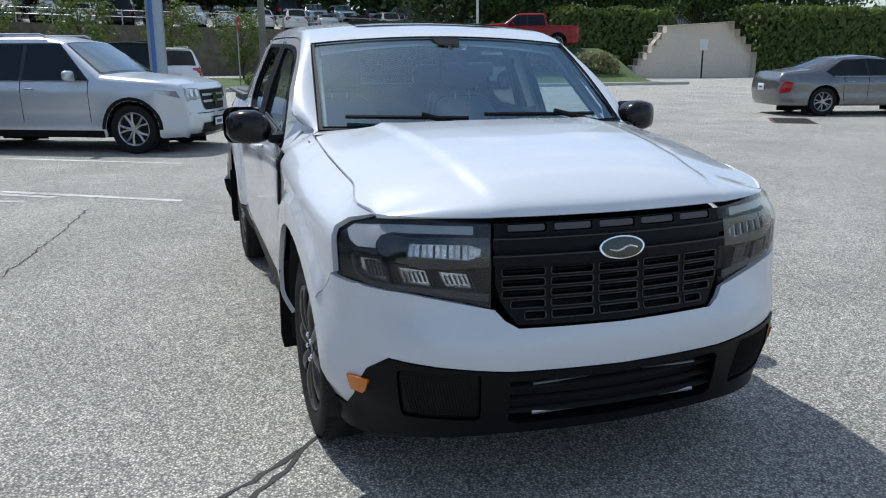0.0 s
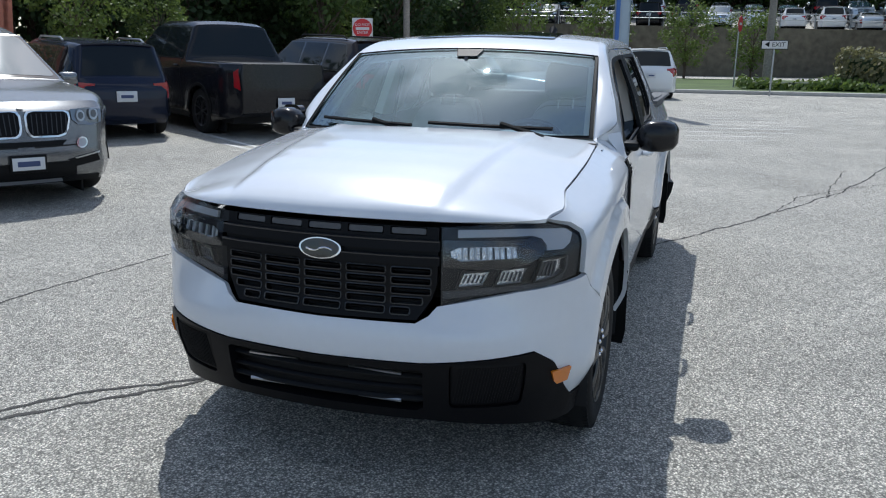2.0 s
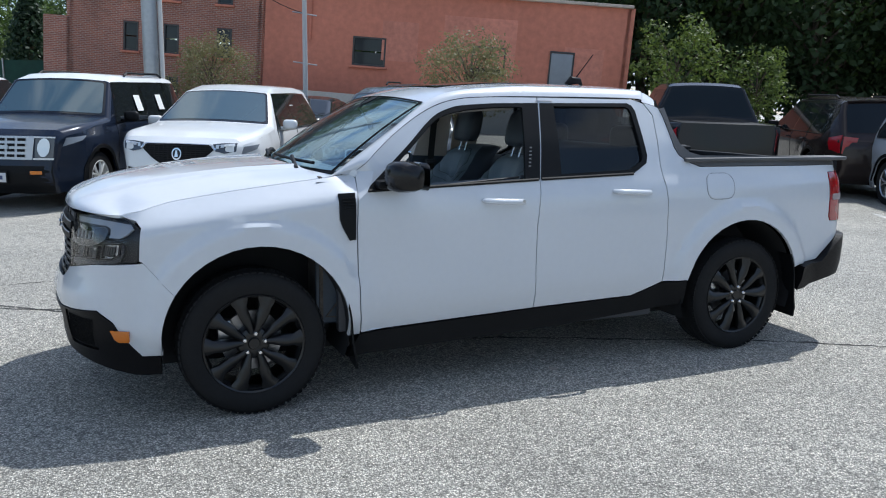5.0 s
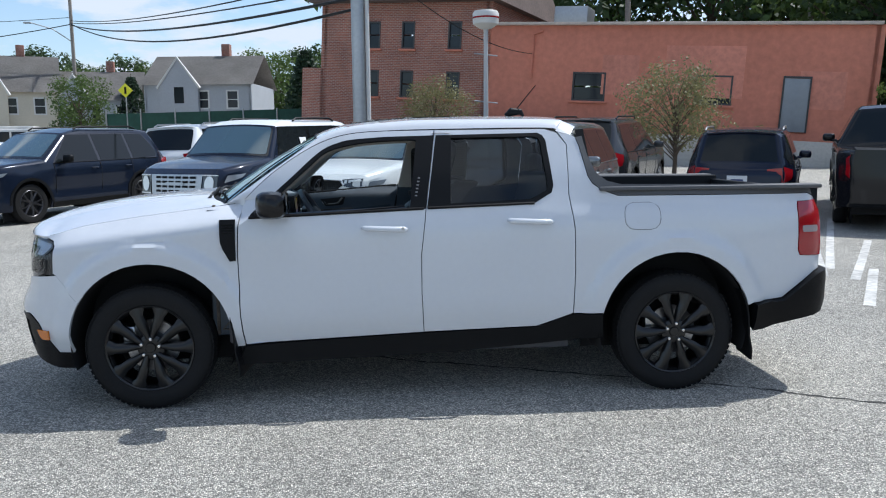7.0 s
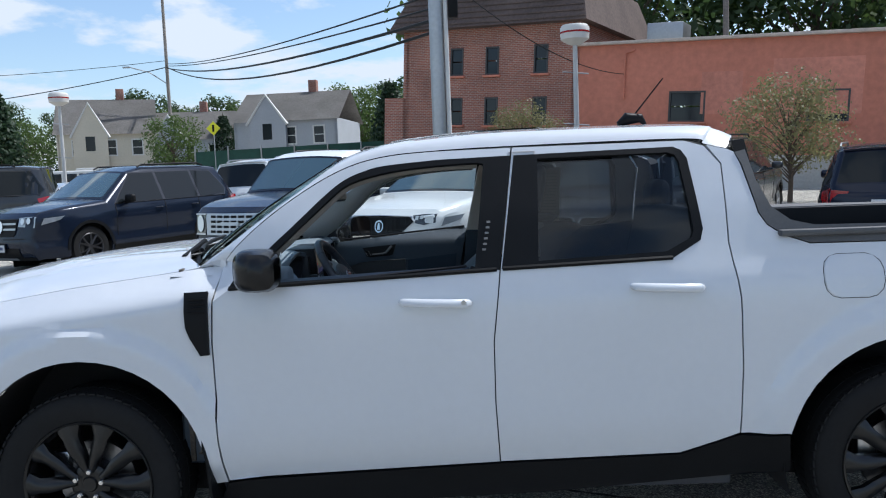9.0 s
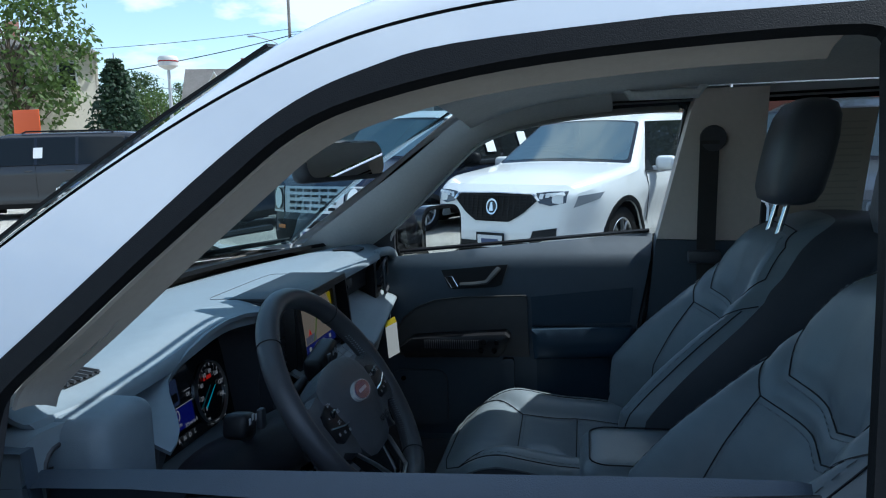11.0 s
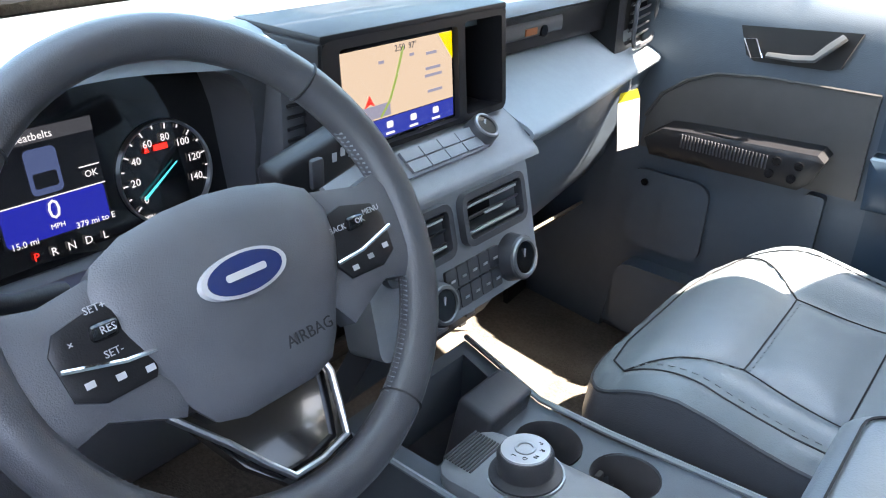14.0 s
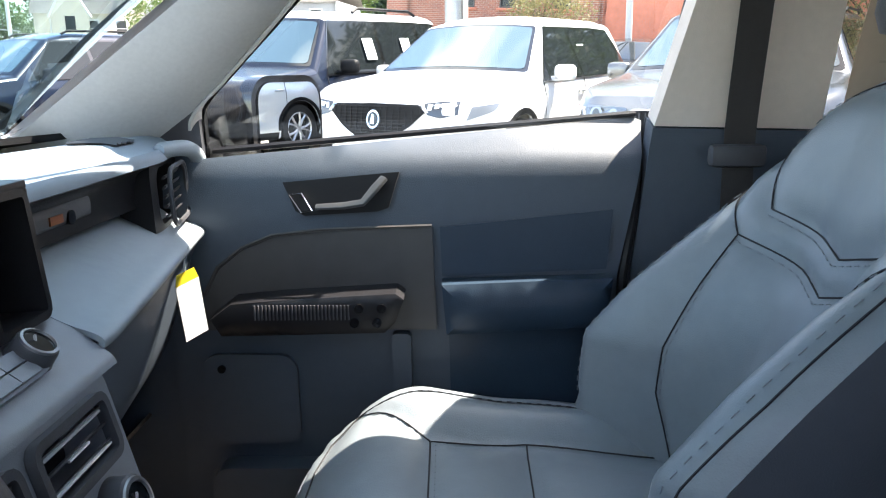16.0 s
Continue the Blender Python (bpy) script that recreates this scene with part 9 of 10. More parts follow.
RENDER = mat("cream_stucco_wall", (0.62, 0.56, 0.47), 0.85, grain=0.08, gscale=6, bump=0.3, bscale=40)
BARK = mat("bark", (0.10, 0.075, 0.055), 0.95, grain=0.4, gscale=20, bump=0.6, bscale=60)


def leafmat(name, col):
    m = mat(name, col, 0.6, grain=0.35, gscale=1.2)
    b = m.node_tree.nodes["Principled BSDF"]
    n, l = m.node_tree.nodes, m.node_tree.links
    tl = n.new("ShaderNodeBsdfTranslucent"); mx = n.new("ShaderNodeMixShader"); mx.inputs[0].default_value = 0.42
    l.new(b.inputs["Base Color"].links[0].from_socket, tl.inputs[0])
    l.new(b.outputs[0], mx.inputs[1]); l.new(tl.outputs[0], mx.inputs[2]); l.new(mx.outputs[0], n["Material Output"].inputs[0])
    return m


LEAF1 = leafmat("summer_leaf", (0.085, 0.135, 0.032))
LEAF2 = leafmat("bright_leaf", (0.12, 0.17, 0.035))
LEAF3 = leafmat("dark_leaf", (0.045, 0.080, 0.026))
LEAF4 = leafmat("olive_leaf", (0.20, 0.19, 0.085))
PINE = leafmat("pine_needles", (0.03, 0.06, 0.028))


def leaves(bm, centre, rad, n, size, rnd, squash=0.8):
    """Scatter small leaf quads through a lumpy shell."""
    for _ in range(n):
        d = Vector((rnd.gauss(0, 1), rnd.gauss(0, 1), rnd.gauss(0, 1))).normalized()
        r = rad * (0.55 + 0.5 * rnd.random())
        p = centre + Vector((d.x * r, d.y * r, d.z * r * squash))
        nrm = (d + Vector((rnd.gauss(0, 0.6), rnd.gauss(0, 0.6), rnd.gauss(0, 0.6) + 0.4))).normalized()
        a, b = frame_of(nrm)
        t = rnd.random() * 6.28
        a, b = a * math.cos(t) + b * math.sin(t), b * math.cos(t) - a * math.sin(t)
        s = size * (0.6 + 0.8 * rnd.random())
        bm.faces.new([bm.verts.new(p + q) for q in (a * s, b * s * 0.55, -a * s, -b * s * 0.55)])


def make_tree(name, label, H, spread, seed, leaf, n=26, per=130, size=0.16, trunk=0.16, low=0.3):
    rnd = random.Random(seed)
    t = thing(name, Matrix(), label, "tree", "trees round the lot")
    bm = bmesh.new()
    top = Vector((rnd.gauss(0, 0.2), rnd.gauss(0, 0.2), H * 0.75))
    tube(bm, [Vector((0, 0, -0.2)), Vector((0.05, 0.02, H * 0.2)), top * 0.6, top], [trunk * 1.3, trunk, trunk * 0.6, trunk * 0.2], 9)
    blobs = []
    for k in range(n):
        h = H * (low + (0.96 - low) * (k + 0.5) / n)
        f = math.sin(math.pi * min(1, max(0.08, (h / H - low * 0.7) / (1.06 - low * 0.7)))) ** 0.6
        a = k * 2.4 + rnd.random()
        r = spread * f * (0.35 + 0.6 * rnd.random())
        c = Vector((r * math.cos(a), r * math.sin(a), h))
        blobs.append((c, spread * (0.26 + 0.18 * rnd.random())))
        base = top * min(0.9, max(0.2, h / H - 0.15))
        tube(bm, [base, (base + c) / 2 + Vector((0, 0, 0.1)), c], [trunk * 0.4, trunk * 0.22, trunk * 0.08], 5)
    part("trunk", bm, BARK, t)
    bm = bmesh.new()
    for c, r in blobs:
        leaves(bm, c, r, per, size, rnd)
    part("crown", bm, leaf, t, sharp=180)
    return t


def make_conifer(name, label, H, spread, seed):
    rnd = random.Random(seed)
    t = thing(name, Matrix(), label, "tree", "trees round the lot")
    bm = bmesh.new()
    tube(bm, [(0, 0, -0.2), (0, 0, H * 0.5), (0, 0, H)], [0.2, 0.12, 0.02], 8)
    part("trunk", bm, BARK, t)
    bm = bmesh.new()
    for k in range(26):
        h = H * (0.08 + 0.9 * k / 26)
        r = spread * (1 - h / H) ** 0.8 + 0.1
        for j in range(9):
            a = j * 0.7 + k * 1.3 + rnd.random() * 0.3
            leaves(bm, Vector((r * 0.62 * math.cos(a), r * 0.62 * math.sin(a), h - 0.1 * r)), r * 0.42, 26, 0.12, rnd, 0.55)
    part("crown", bm, PINE, t, sharp=180)
    return t


def at(ob, x, y, z=None, rot=0.0, s=1.0):
    ob.matrix_basis = Matrix.Translation((x, y, ground_z(x, y) if z is None else z)) @ Matrix.Rotation(rot, 4, "Z") @ Matrix.Diagonal((s, s, s, 1))
    return ob


oak = make_tree("broadleaf_tree", "tall leafy green tree at the edge of the lot", 11, 4.2, 1, LEAF1, 34, 150, 0.17)
dark = make_tree("broadleaf_tree", "dense dark green tree in the wood", 13, 4.6, 2, LEAF3, 38, 150, 0.20, 0.2, 0.12)
bright = make_tree("broadleaf_tree", "bright green young tree in the sun", 6.0, 2.3, 3, LEAF2, 24, 130, 0.11, 0.09, 0.25)
thin = make_tree("ornamental_tree", "thin pale-leaved ornamental tree in front of the brick wall", 3.3, 1.65, 4, LEAF4, 46, 150, 0.045, 0.06, 0.34)
pine = make_conifer("conifer_tree", "dark green conical conifer", 6.5, 2.4, 5)
rnd = random.Random(21)
at(oak, 27, 30, 1.6); at(dark, 22.5, 27.5, 1.6); at(bright, 18.6, 20.2, 0.6, 0, 0.72); at(thin, 8.8, 18.1); at(pine, -19.8, 30, None, 0, 0.86)
# the wood: behind the brick building's end and round to the terrace
spots = []
for k in range(15):
    spots.append((24 + 3.2 * k + rnd.gauss(0, 1), 27 - 0.55 * k + rnd.gauss(0, 1.2), dark if k % 3 else oak, 0.85 + 0.3 * rnd.random()))
for k in range(14):
    spots.append((26 + 3.6 * k, 35 + rnd.gauss(0, 2), dark if k % 2 else oak, 1.15 + 0.3 * rnd.random()))
for k in range(8):
    spots.append((34 + 3.0 * k, 18 + rnd.gauss(0, 1.4), (oak, bright, dark)[k % 3], 0.7 + 0.25 * rnd.random()))
for k in range(22):
    spots.append((84 + rnd.gauss(0, 3), 34 - 4.6 * k, dark if k % 2 else oak, 1.5 + 0.5 * rnd.random()))
for k in range(9):
    spots.append((52 + rnd.gauss(0, 2), -19 - 4.2 * k, oak if k % 2 else dark, 1.0 + 0.3 * rnd.random()))
for k in range(10):
    spots.append((4 + 6.5 * k, 50 + rnd.gauss(0, 3), dark if k % 2 else oak, 1.5 + 0.4 * rnd.random()))
for k in range(24):
    spots.append((-68 + 3.2 * k + rnd.gauss(0, 1), 84 + rnd.gauss(0, 5), (oak, dark)[k % 2], 0.72 + 0.24 * rnd.random()))
for x, y, s in ((-29, 36, 1.0), (-33, 32, 1.1), (-38, 30, 1.0), (-23, 60, 0.6)):
    spots.append((x, y, oak, s))
for x, y, s in ((48, 6, 0.9), (51, 1, 0.8), (47, -3, 0.7), (12.5, 20.6, 0.24), (22.0, 19.5, 0.6), (45, 11, 0.9)):
    spots.append((x, y, bright, s))
for x, y, s in ((-5.3, 58, 1.3), (-19.5, 74, 1.35), (-22.5, 72, 1.2)):
    spots.append((x, y, pine, s))
spots.append((2.2, 27.0, thin, 1.0))
for x, y, src, s in spots:
    c = copy_thing(src, Matrix())
    at(c, x, y, None, rnd.random() * 6.28, s)


def hedge(x, y, ang, l, d, h, seed, label, z=0.0, leaf=LEAF2):
    rnd = random.Random(seed)
    hd = thing("hedge", Matrix.Translation((x, y, z)) @ Matrix.Rotation(ang, 4, "Z"), label, "hedge", "hedges")
    bm = bmesh.new()
    n = int(260 * l * h ** 0.6)
    for _ in range(n):
        u, v, w = rnd.random(), rnd.random(), rnd.random()
        f = rnd.random()
        if f < 0.45:
            p = Vector((l * (u - 0.5), -d / 2 + rnd.gauss(0, 0.10), h * v))
            nn = Vector((0, -1, 0.3))
        elif f < 0.75:
            p = Vector((l * (u - 0.5), d * (v - 0.5), h + rnd.gauss(0, 0.10)))
            nn = Vector((0, 0, 1))
        else:
            p = Vector(((l / 2 + rnd.gauss(0, 0.10)) * (1 if u > 0.5 else -1), d * (w - 0.5), h * v))
            nn = Vector((1 if u > 0.5 else -1, 0, 0.3))
        p += Vector((0, 0, 0.12 * math.sin(p.x * 1.7)))
        a, b = frame_of((nn + Vector((rnd.gauss(0, 0.6), rnd.gauss(0, 0.6), rnd.gauss(0, 0.6)))).normalized())
        s = 0.10 * (0.7 + 0.7 * rnd.random()) * (1 + h * 0.12)
        bm.faces.new([bm.verts.new(p + q) for q in (a * s, b * s * 0.6, -a * s, -b * s * 0.6)])
    part("foliage", bm, leaf, hd, sharp=180)
    bm = bmesh.new()
    box(bm, (0, 0, h * 0.46), (l - 0.5, d - 0.5, h * 0.9), 0.3, 3)
    part("core", bm, LEAF3, hd)
    return hd


hedge(45.4, -27.0, radians(-90), 9.0, 3.2, 4.4, 1, "tall clipped green hedge beside the steps")
hedge(44, -44.5, radians(-90), 14, 3.5, 4.6, 2, "tall clipped green hedge above the lot")
hedge(34.3, -5.2, radians(-92), 6.0, 1.4, 0.4, 3, "low shrub border along the kerb", 0.1, LEAF2)
hedge(35.6, -9.6, radians(-92), 6.5, 2.4, 1.5, 4, "rusty-leaved shrubs on the bank", 0.2, LEAF4)
hedge(36.6, -15.0, radians(-92), 7.5, 2.2, 1.3, 5, "brownish mixed shrubs on the bank", 0.9, LEAF4)
hedge(37.2, -12.2, radians(-92), 5.0, 2.2, 1.6, 6, "green shrubs on the bank", 0.9, LEAF1)
hedge(35.8, -20.0, radians(-92), 4.0, 2.0, 0.9, 7, "low olive shrubs below the parked pickup", 0.5, LEAF4)
# grass bank and kerb beyond the lot
bm = bmesh.new()
grid(bm, lambda x, y: Vector((x, y, 0.12 + 1.75 * smooth01(33, 39, x) * smooth01(-7, -12, y))), [31.5, 33, 34.5, 36, 37.5, 39, 44, 50], lin(-23, 4, 28))
tagged(part("verge", bm, GRASS), "sunny grass bank beyond the kerb", "grass", kind="structure")
bm = bmesh.new()
box(bm, (31.3, -10, 0.07), (0.35, 28, 0.16), 0.03)
tagged(part("kerb", bm, CONCRETE), "pale concrete kerb along the grass", "kerb", kind="structure")

# stepped stucco wall and outside stairs
wallt = thing("stepped_wall", Matrix.Translation((42, 0, 0)), "cream stucco wall with stepped coping", "wall")
bm = bmesh.new()
prof = [(-27.3, 0.0), (-27.3, 0.35)]
for k in range(7):
    prof += [(-27.3 - 0.35 * k, 0.35 + 0.42 * (k + 1)), (-27.3 - 0.35 * (k + 1), 0.35 + 0.42 * (k + 1))]
prof += [(-34.6, 3.65)]
for k in range(4):
    prof += [(-34.6 - 0.5 * k, 3.65 - 0.5 * (k + 1)), (-34.6 - 0.5 * (k + 1), 3.65 - 0.5 * (k + 1))]
prof += [(-36.6, -0.2)]
panel(bm, prof, lambda a, b: Vector((0, a, b)), 0.8, depth=0.5)
panel(bm, prof, lambda a, b: Vector((0.5, a, b)), 2.0, depth=0)
part("wall_body", bm, RENDER, wallt)
for k in range(7):
    bm = bmesh.new()
    box(bm, (0.25, -27.3 - 0.35 * k - 0.17, 0.35 + 0.42 * (k + 1) + 0.03), (0.62, 0.42, 0.07), 0.015)
    part("coping", bm, CONCRETE, wallt)
bm = bmesh.new()
box(bm, (0.25, -32.2, 3.46), (0.62, 4.9, 0.08), 0.015, m=Matrix.Rotation(radians(-3.5), 4, "X"))
part("coping", bm, CONCRETE, wallt)
stairs = thing("outside_stairs", Matrix.Translation((43, 0, 0)), "wide concrete stairs with black iron railings", "stairs")
for k in range(22):
    bm = bmesh.new()
    box(bm, (1.6 + 0.34 * k, -35.0, 0.09 + 0.19 * k + 0.6), (0.36, 4.6, 0.19), 0.01)
    part("step", bm, CONCRETE, stairs)
for yy in (-32.9, -35.2, -37.2):
    bm = bmesh.new()
    tube(bm, [(1.0, yy, 1.9), (8.9, yy, 6.2)], 0.035, 6)
    part("handrail", bm, BLACKPL, stairs)
    for k in range(26):
        bm = bmesh.new()
        cyl(bm, (1.0 + 0.31 * k, yy, 0.8 + 0.17 * k), (1.0 + 0.31 * k, yy, 1.9 + 0.168 * k), 0.016, n=5)
        part("baluster", bm, BLACKPL, stairs)
sg = thing("notice_post", Matrix.Translation((40.6, -31.6, 0)), "small white notice on a dark post before the wall", "sign")
bm = bmesh.new(); cyl(bm, (0, 0, 0), (0, 0, 2.0), 0.05, n=8); part("post", bm, BLACKPL, sg)
bm = bmesh.new(); box(bm, (-0.07, 0, 2.1), (0.03, 0.6, 0.7), 0.01); part("board", bm, WFRAMEW, sg)

# far terrace with its retaining wall, fence and offices
terr = thing("terrace", Matrix(), "raised car terrace with a grey retaining wall", "terrace", kind="structure")
bm = bmesh.new()
grid(bm, lambda x, y: Vector((x, y, 4.2 - 0.02 * (24 - y) + 0.16 * max(0, min(x, 80) - 66))), [62, 66, 72, 80, 140], lin(-36, 40, 12))
part("deck", bm, ASPH, terr)
bm = bmesh.new()
panel(bm, [(-36, -0.3), (40, -0.3), (40, 4.5), (24, 4.2), (-36, 3.0)], lambda a, b: Vector((62, a, b)), 4, depth=0)
part("retaining_wall", bm, mat("mossy_stone_wall", (0.16, 0.14, 0.10), 0.9, grain=0.4, gscale=2), terr)
for k in range(26):
    bm = bmesh.new()
    y = 26 - 2.4 * k
    cyl(bm, (62.2, y, 3), (62.2, y, 5.4 - 0.05 * k), 0.05, n=6)
    part("fence_post", bm, GALV, terr)
for h in (0.55, 1.0):
    bm = bmesh.new()
    tube(bm, [(62.2, 27, 4.35 + h), (62.2, -36, 3.0 + h)], 0.03, 5)
    part("fence_rail", bm, GALV, terr)
off = thing("office_building", Matrix.Translation((96, 12, 4)), "brown flat-roofed office block behind the far terrace", "building")
bm = bmesh.new(); box(bm, (0, 0, 4), (14, 34, 8), 0.05); part("wall", bm, BRICK, off)
bm = bmesh.new(); box(bm, (0, 0, 8.2), (14.6, 34.6, 0.4), 0.05); part("roof", bm, ROOFSH, off)
for r in range(2):
    for k in range(9):
        bm = bmesh.new(); box(bm, (-7.02, -15 + 3.7 * k, 2.2 + 3 * r), (0.1, 2.2, 1.3), 0.02); part("window", bm, WINGL, off)

# ---- brick building ----
WU = Vector((0.874, -0.486, 0)).normalized()
WO = Vector((4.5, 30.2, 0))
BM = Matrix(((WU.x, 0.486, 0, WO.x), (WU.y, 0.874, 0, WO.y), (0, 0, 1, 0), (0, 0, 0, 1))) @ Matrix.Rotation(math.atan(0.066), 4, "Y")


def bwindow(parent, u, z, w, h, frame, pane_rows=2):
    """A recessed window in the front wall: frame, sill and panes."""
    bm = bmesh.new()
    panel(bm, [(u - w / 2, z - h / 2), (u + w / 2, z - h / 2), (u + w / 2, z + h / 2), (u - w / 2, z + h / 2)], lambda a, b: Vector((a, -0.02, b)), 2, [[(u - w / 2 + 0.07, z - h / 2 + 0.07), (u + w / 2 - 0.07, z - h / 2 + 0.07), (u + w / 2 - 0.07, z + h / 2 - 0.07), (u - w / 2 + 0.07, z + h / 2 - 0.07)]], depth=0.12)
    wd = part("window", bm, frame, parent)
    for k in range(pane_rows):
        bm = bmesh.new()
        box(bm, (u, 0.06, z - h / 2 + h * (k + 0.5) / pane_rows), (w - 0.12, 0.02, h / pane_rows - 0.06))
        part("pane", bm, WINGL, wd)
    bm = bmesh.new()
    box(bm, (u, -0.05, z - h / 2 - 0.05), (w + 0.2, 0.16, 0.09), 0.015)
    part("sill", bm, CONCRETE if frame is not WFRAME else PAINTED, wd)


def wall_with_holes(parent, u0, u1, z0, z1, wins, material):
    bm = bmesh.new()
    panel(bm, [(u0, z0), (u1, z0), (u1, z1), (u0, z1)], lambda a, b: Vector((a, 0, b)), 1.5, [[(u - w / 2, z - h / 2), (u + w / 2, z - h / 2), (u + w / 2, z + h / 2), (u - w / 2, z + h / 2)] for u, z, w, h in wins], depth=0.3)
    return part("wall", bm, material, parent)


low_b = thing("brick_building", BM, "long low building with red painted masonry walls", "building")
lw = [(4.63, 4.10, 1.4, 1.18), (9.62, 4.10, 1.4, 1.15)]
wall_with_holes(low_b, 0.05, 15.2, 0.3, 6.6, lw, PAINTED)
for u, z, w, h in lw:
    bwindow(low_b, u, z, w, h, WFRAME)
bm = bmesh.new(); box(bm, (12.62, -0.03, 3.62), (0.88, 0.10, 2.0), 0.02); dr_ = part("door", bm, mat("grey_steel_door", (0.25, 0.27, 0.29), 0.6, grain=0.1), low_b)
bm = bmesh.new(); panel(bm, [(12.12, 2.6), (13.12, 2.6), (13.12, 4.7), (12.12, 4.7)], lambda a, b: Vector((a, -0.09, b)), 2, [[(12.18, 2.605), (13.06, 2.605), (13.06, 4.63), (12.18, 4.63)]], depth=0.08); part("door_frame", bm, WFRAME, dr_)
bm = bmesh.new(); box(bm, (7.6, 5.2, 6.55), (15.2, 10, 0.2), 0.02); part("roof", bm, ROOFSH, low_b)
bm = bmesh.new(); box(bm, (7.6, 0.0, 6.64), (15.3, 0.45, 0.12), 0.02); part("parapet_coping", bm, mat("pale_coping", (0.5, 0.42, 0.36), 0.8, grain=0.2), low_b)
bm = bmesh.new(); box(bm, (15.2, 5.1, 3.4), (0.3, 10.2, 6.4)); part("end_wall", bm, PAINTED, low_b)
bm = bmesh.new(); box(bm, (3.2, 2.2, 7.1), (1.5, 1.3, 1.0), 0.05); part("roof_unit", bm, GALV, low_b)
bm = bmesh.new(); tube(bm, [(2.1, -0.06, 4.4), (2.1, -0.06, 6.2), (2.5, -0.06, 6.35)], 0.05, 6); part("downpipe", bm, PAINTED, low_b)
for u, w, h, z in ((5.9, 1.5, 1.6, 4.6), (9.2, 3.0, 2.0, 4.8), (13.5, 1.6, 1.4, 4.2)):
    bm = bmesh.new(); box(bm, (u, -0.003, z), (w, 0.012, h)); part("patched_opening", bm, mat("faded_patch", (0.59, 0.235, 0.165), 0.9, grain=0.2, gscale=5), low_b)
bm = bmesh.new(); box(bm, (8, -1.6, 1.3), (16, 0.3, 2.0), 0.03); tagged(part("garden_wall", bm, CONCRETE), "", "", "")
gw = bpy.data.objects["garden_wall"]; gw.matrix_world = BM; tagged(gw, "low pale concrete wall below the brick building", "wall", kind="structure")

tall_b = thing("brick_office", BM, "three-storey brown brick building with a mansard roof", "building")
tw = [(u, z, 0.66, 1.22) for z in (3.97, 6.16) for u in (-1.58, -3.9, -5.68)] + [(u, 1.8, 0.66, 1.2) for u in (-1.58, -3.9)]
wall_with_holes(tall_b, -8.4, 0.0, 0.3, 7.7, tw, BRICK)
for u, z, w, h in tw:
    bwindow(tall_b, u, z, w, h, WFRAME)
bm = bmesh.new(); box(bm, (-8.4, 4.5, 4), (0.3, 9, 7.4)); part("end_wall", bm, BRICK, tall_b)
bm = bmesh.new(); box(bm, (0.0, 4.5, 4), (0.3, 9, 7.4)); part("end_wall", bm, BRICK, tall_b)
bm = bmesh.new(); box(bm, (-9.0, 1.0, 2.6), (1.2, 2.0, 4.0)); part("porch", bm, BRICK, tall_b)
bm = bmesh.new()
vs = [bm.verts.new(p) for p in ((-9.0, -0.6, 7.6), (0.6, -0.6, 7.6), (-0.1, 0.6, 9.7), (-8.3, 0.6, 9.7), (-9.0, 9.6, 7.6), (0.6, 9.6, 7.6), (-0.1, 8.4, 9.7), (-8.3, 8.4, 9.7))]
for q in ((0, 1, 2, 3), (1, 5, 6, 2), (5, 4, 7, 6), (4, 0, 3, 7), (3, 2, 6, 7), (0, 4, 5, 1)):
    bm.faces.new([vs[i] for i in q])
part("roof", bm, ROOFSH, tall_b)
for k in range(8):
    bm = bmesh.new(); t = (k + 0.5) / 8
    box(bm, (-4.2, -0.62 + 1.2 * t, 7.62 + 2.1 * t), (9.5 - 1.4 * t, 0.06, 0.05)); part("shingle_course", bm, ROOFSH, tall_b)

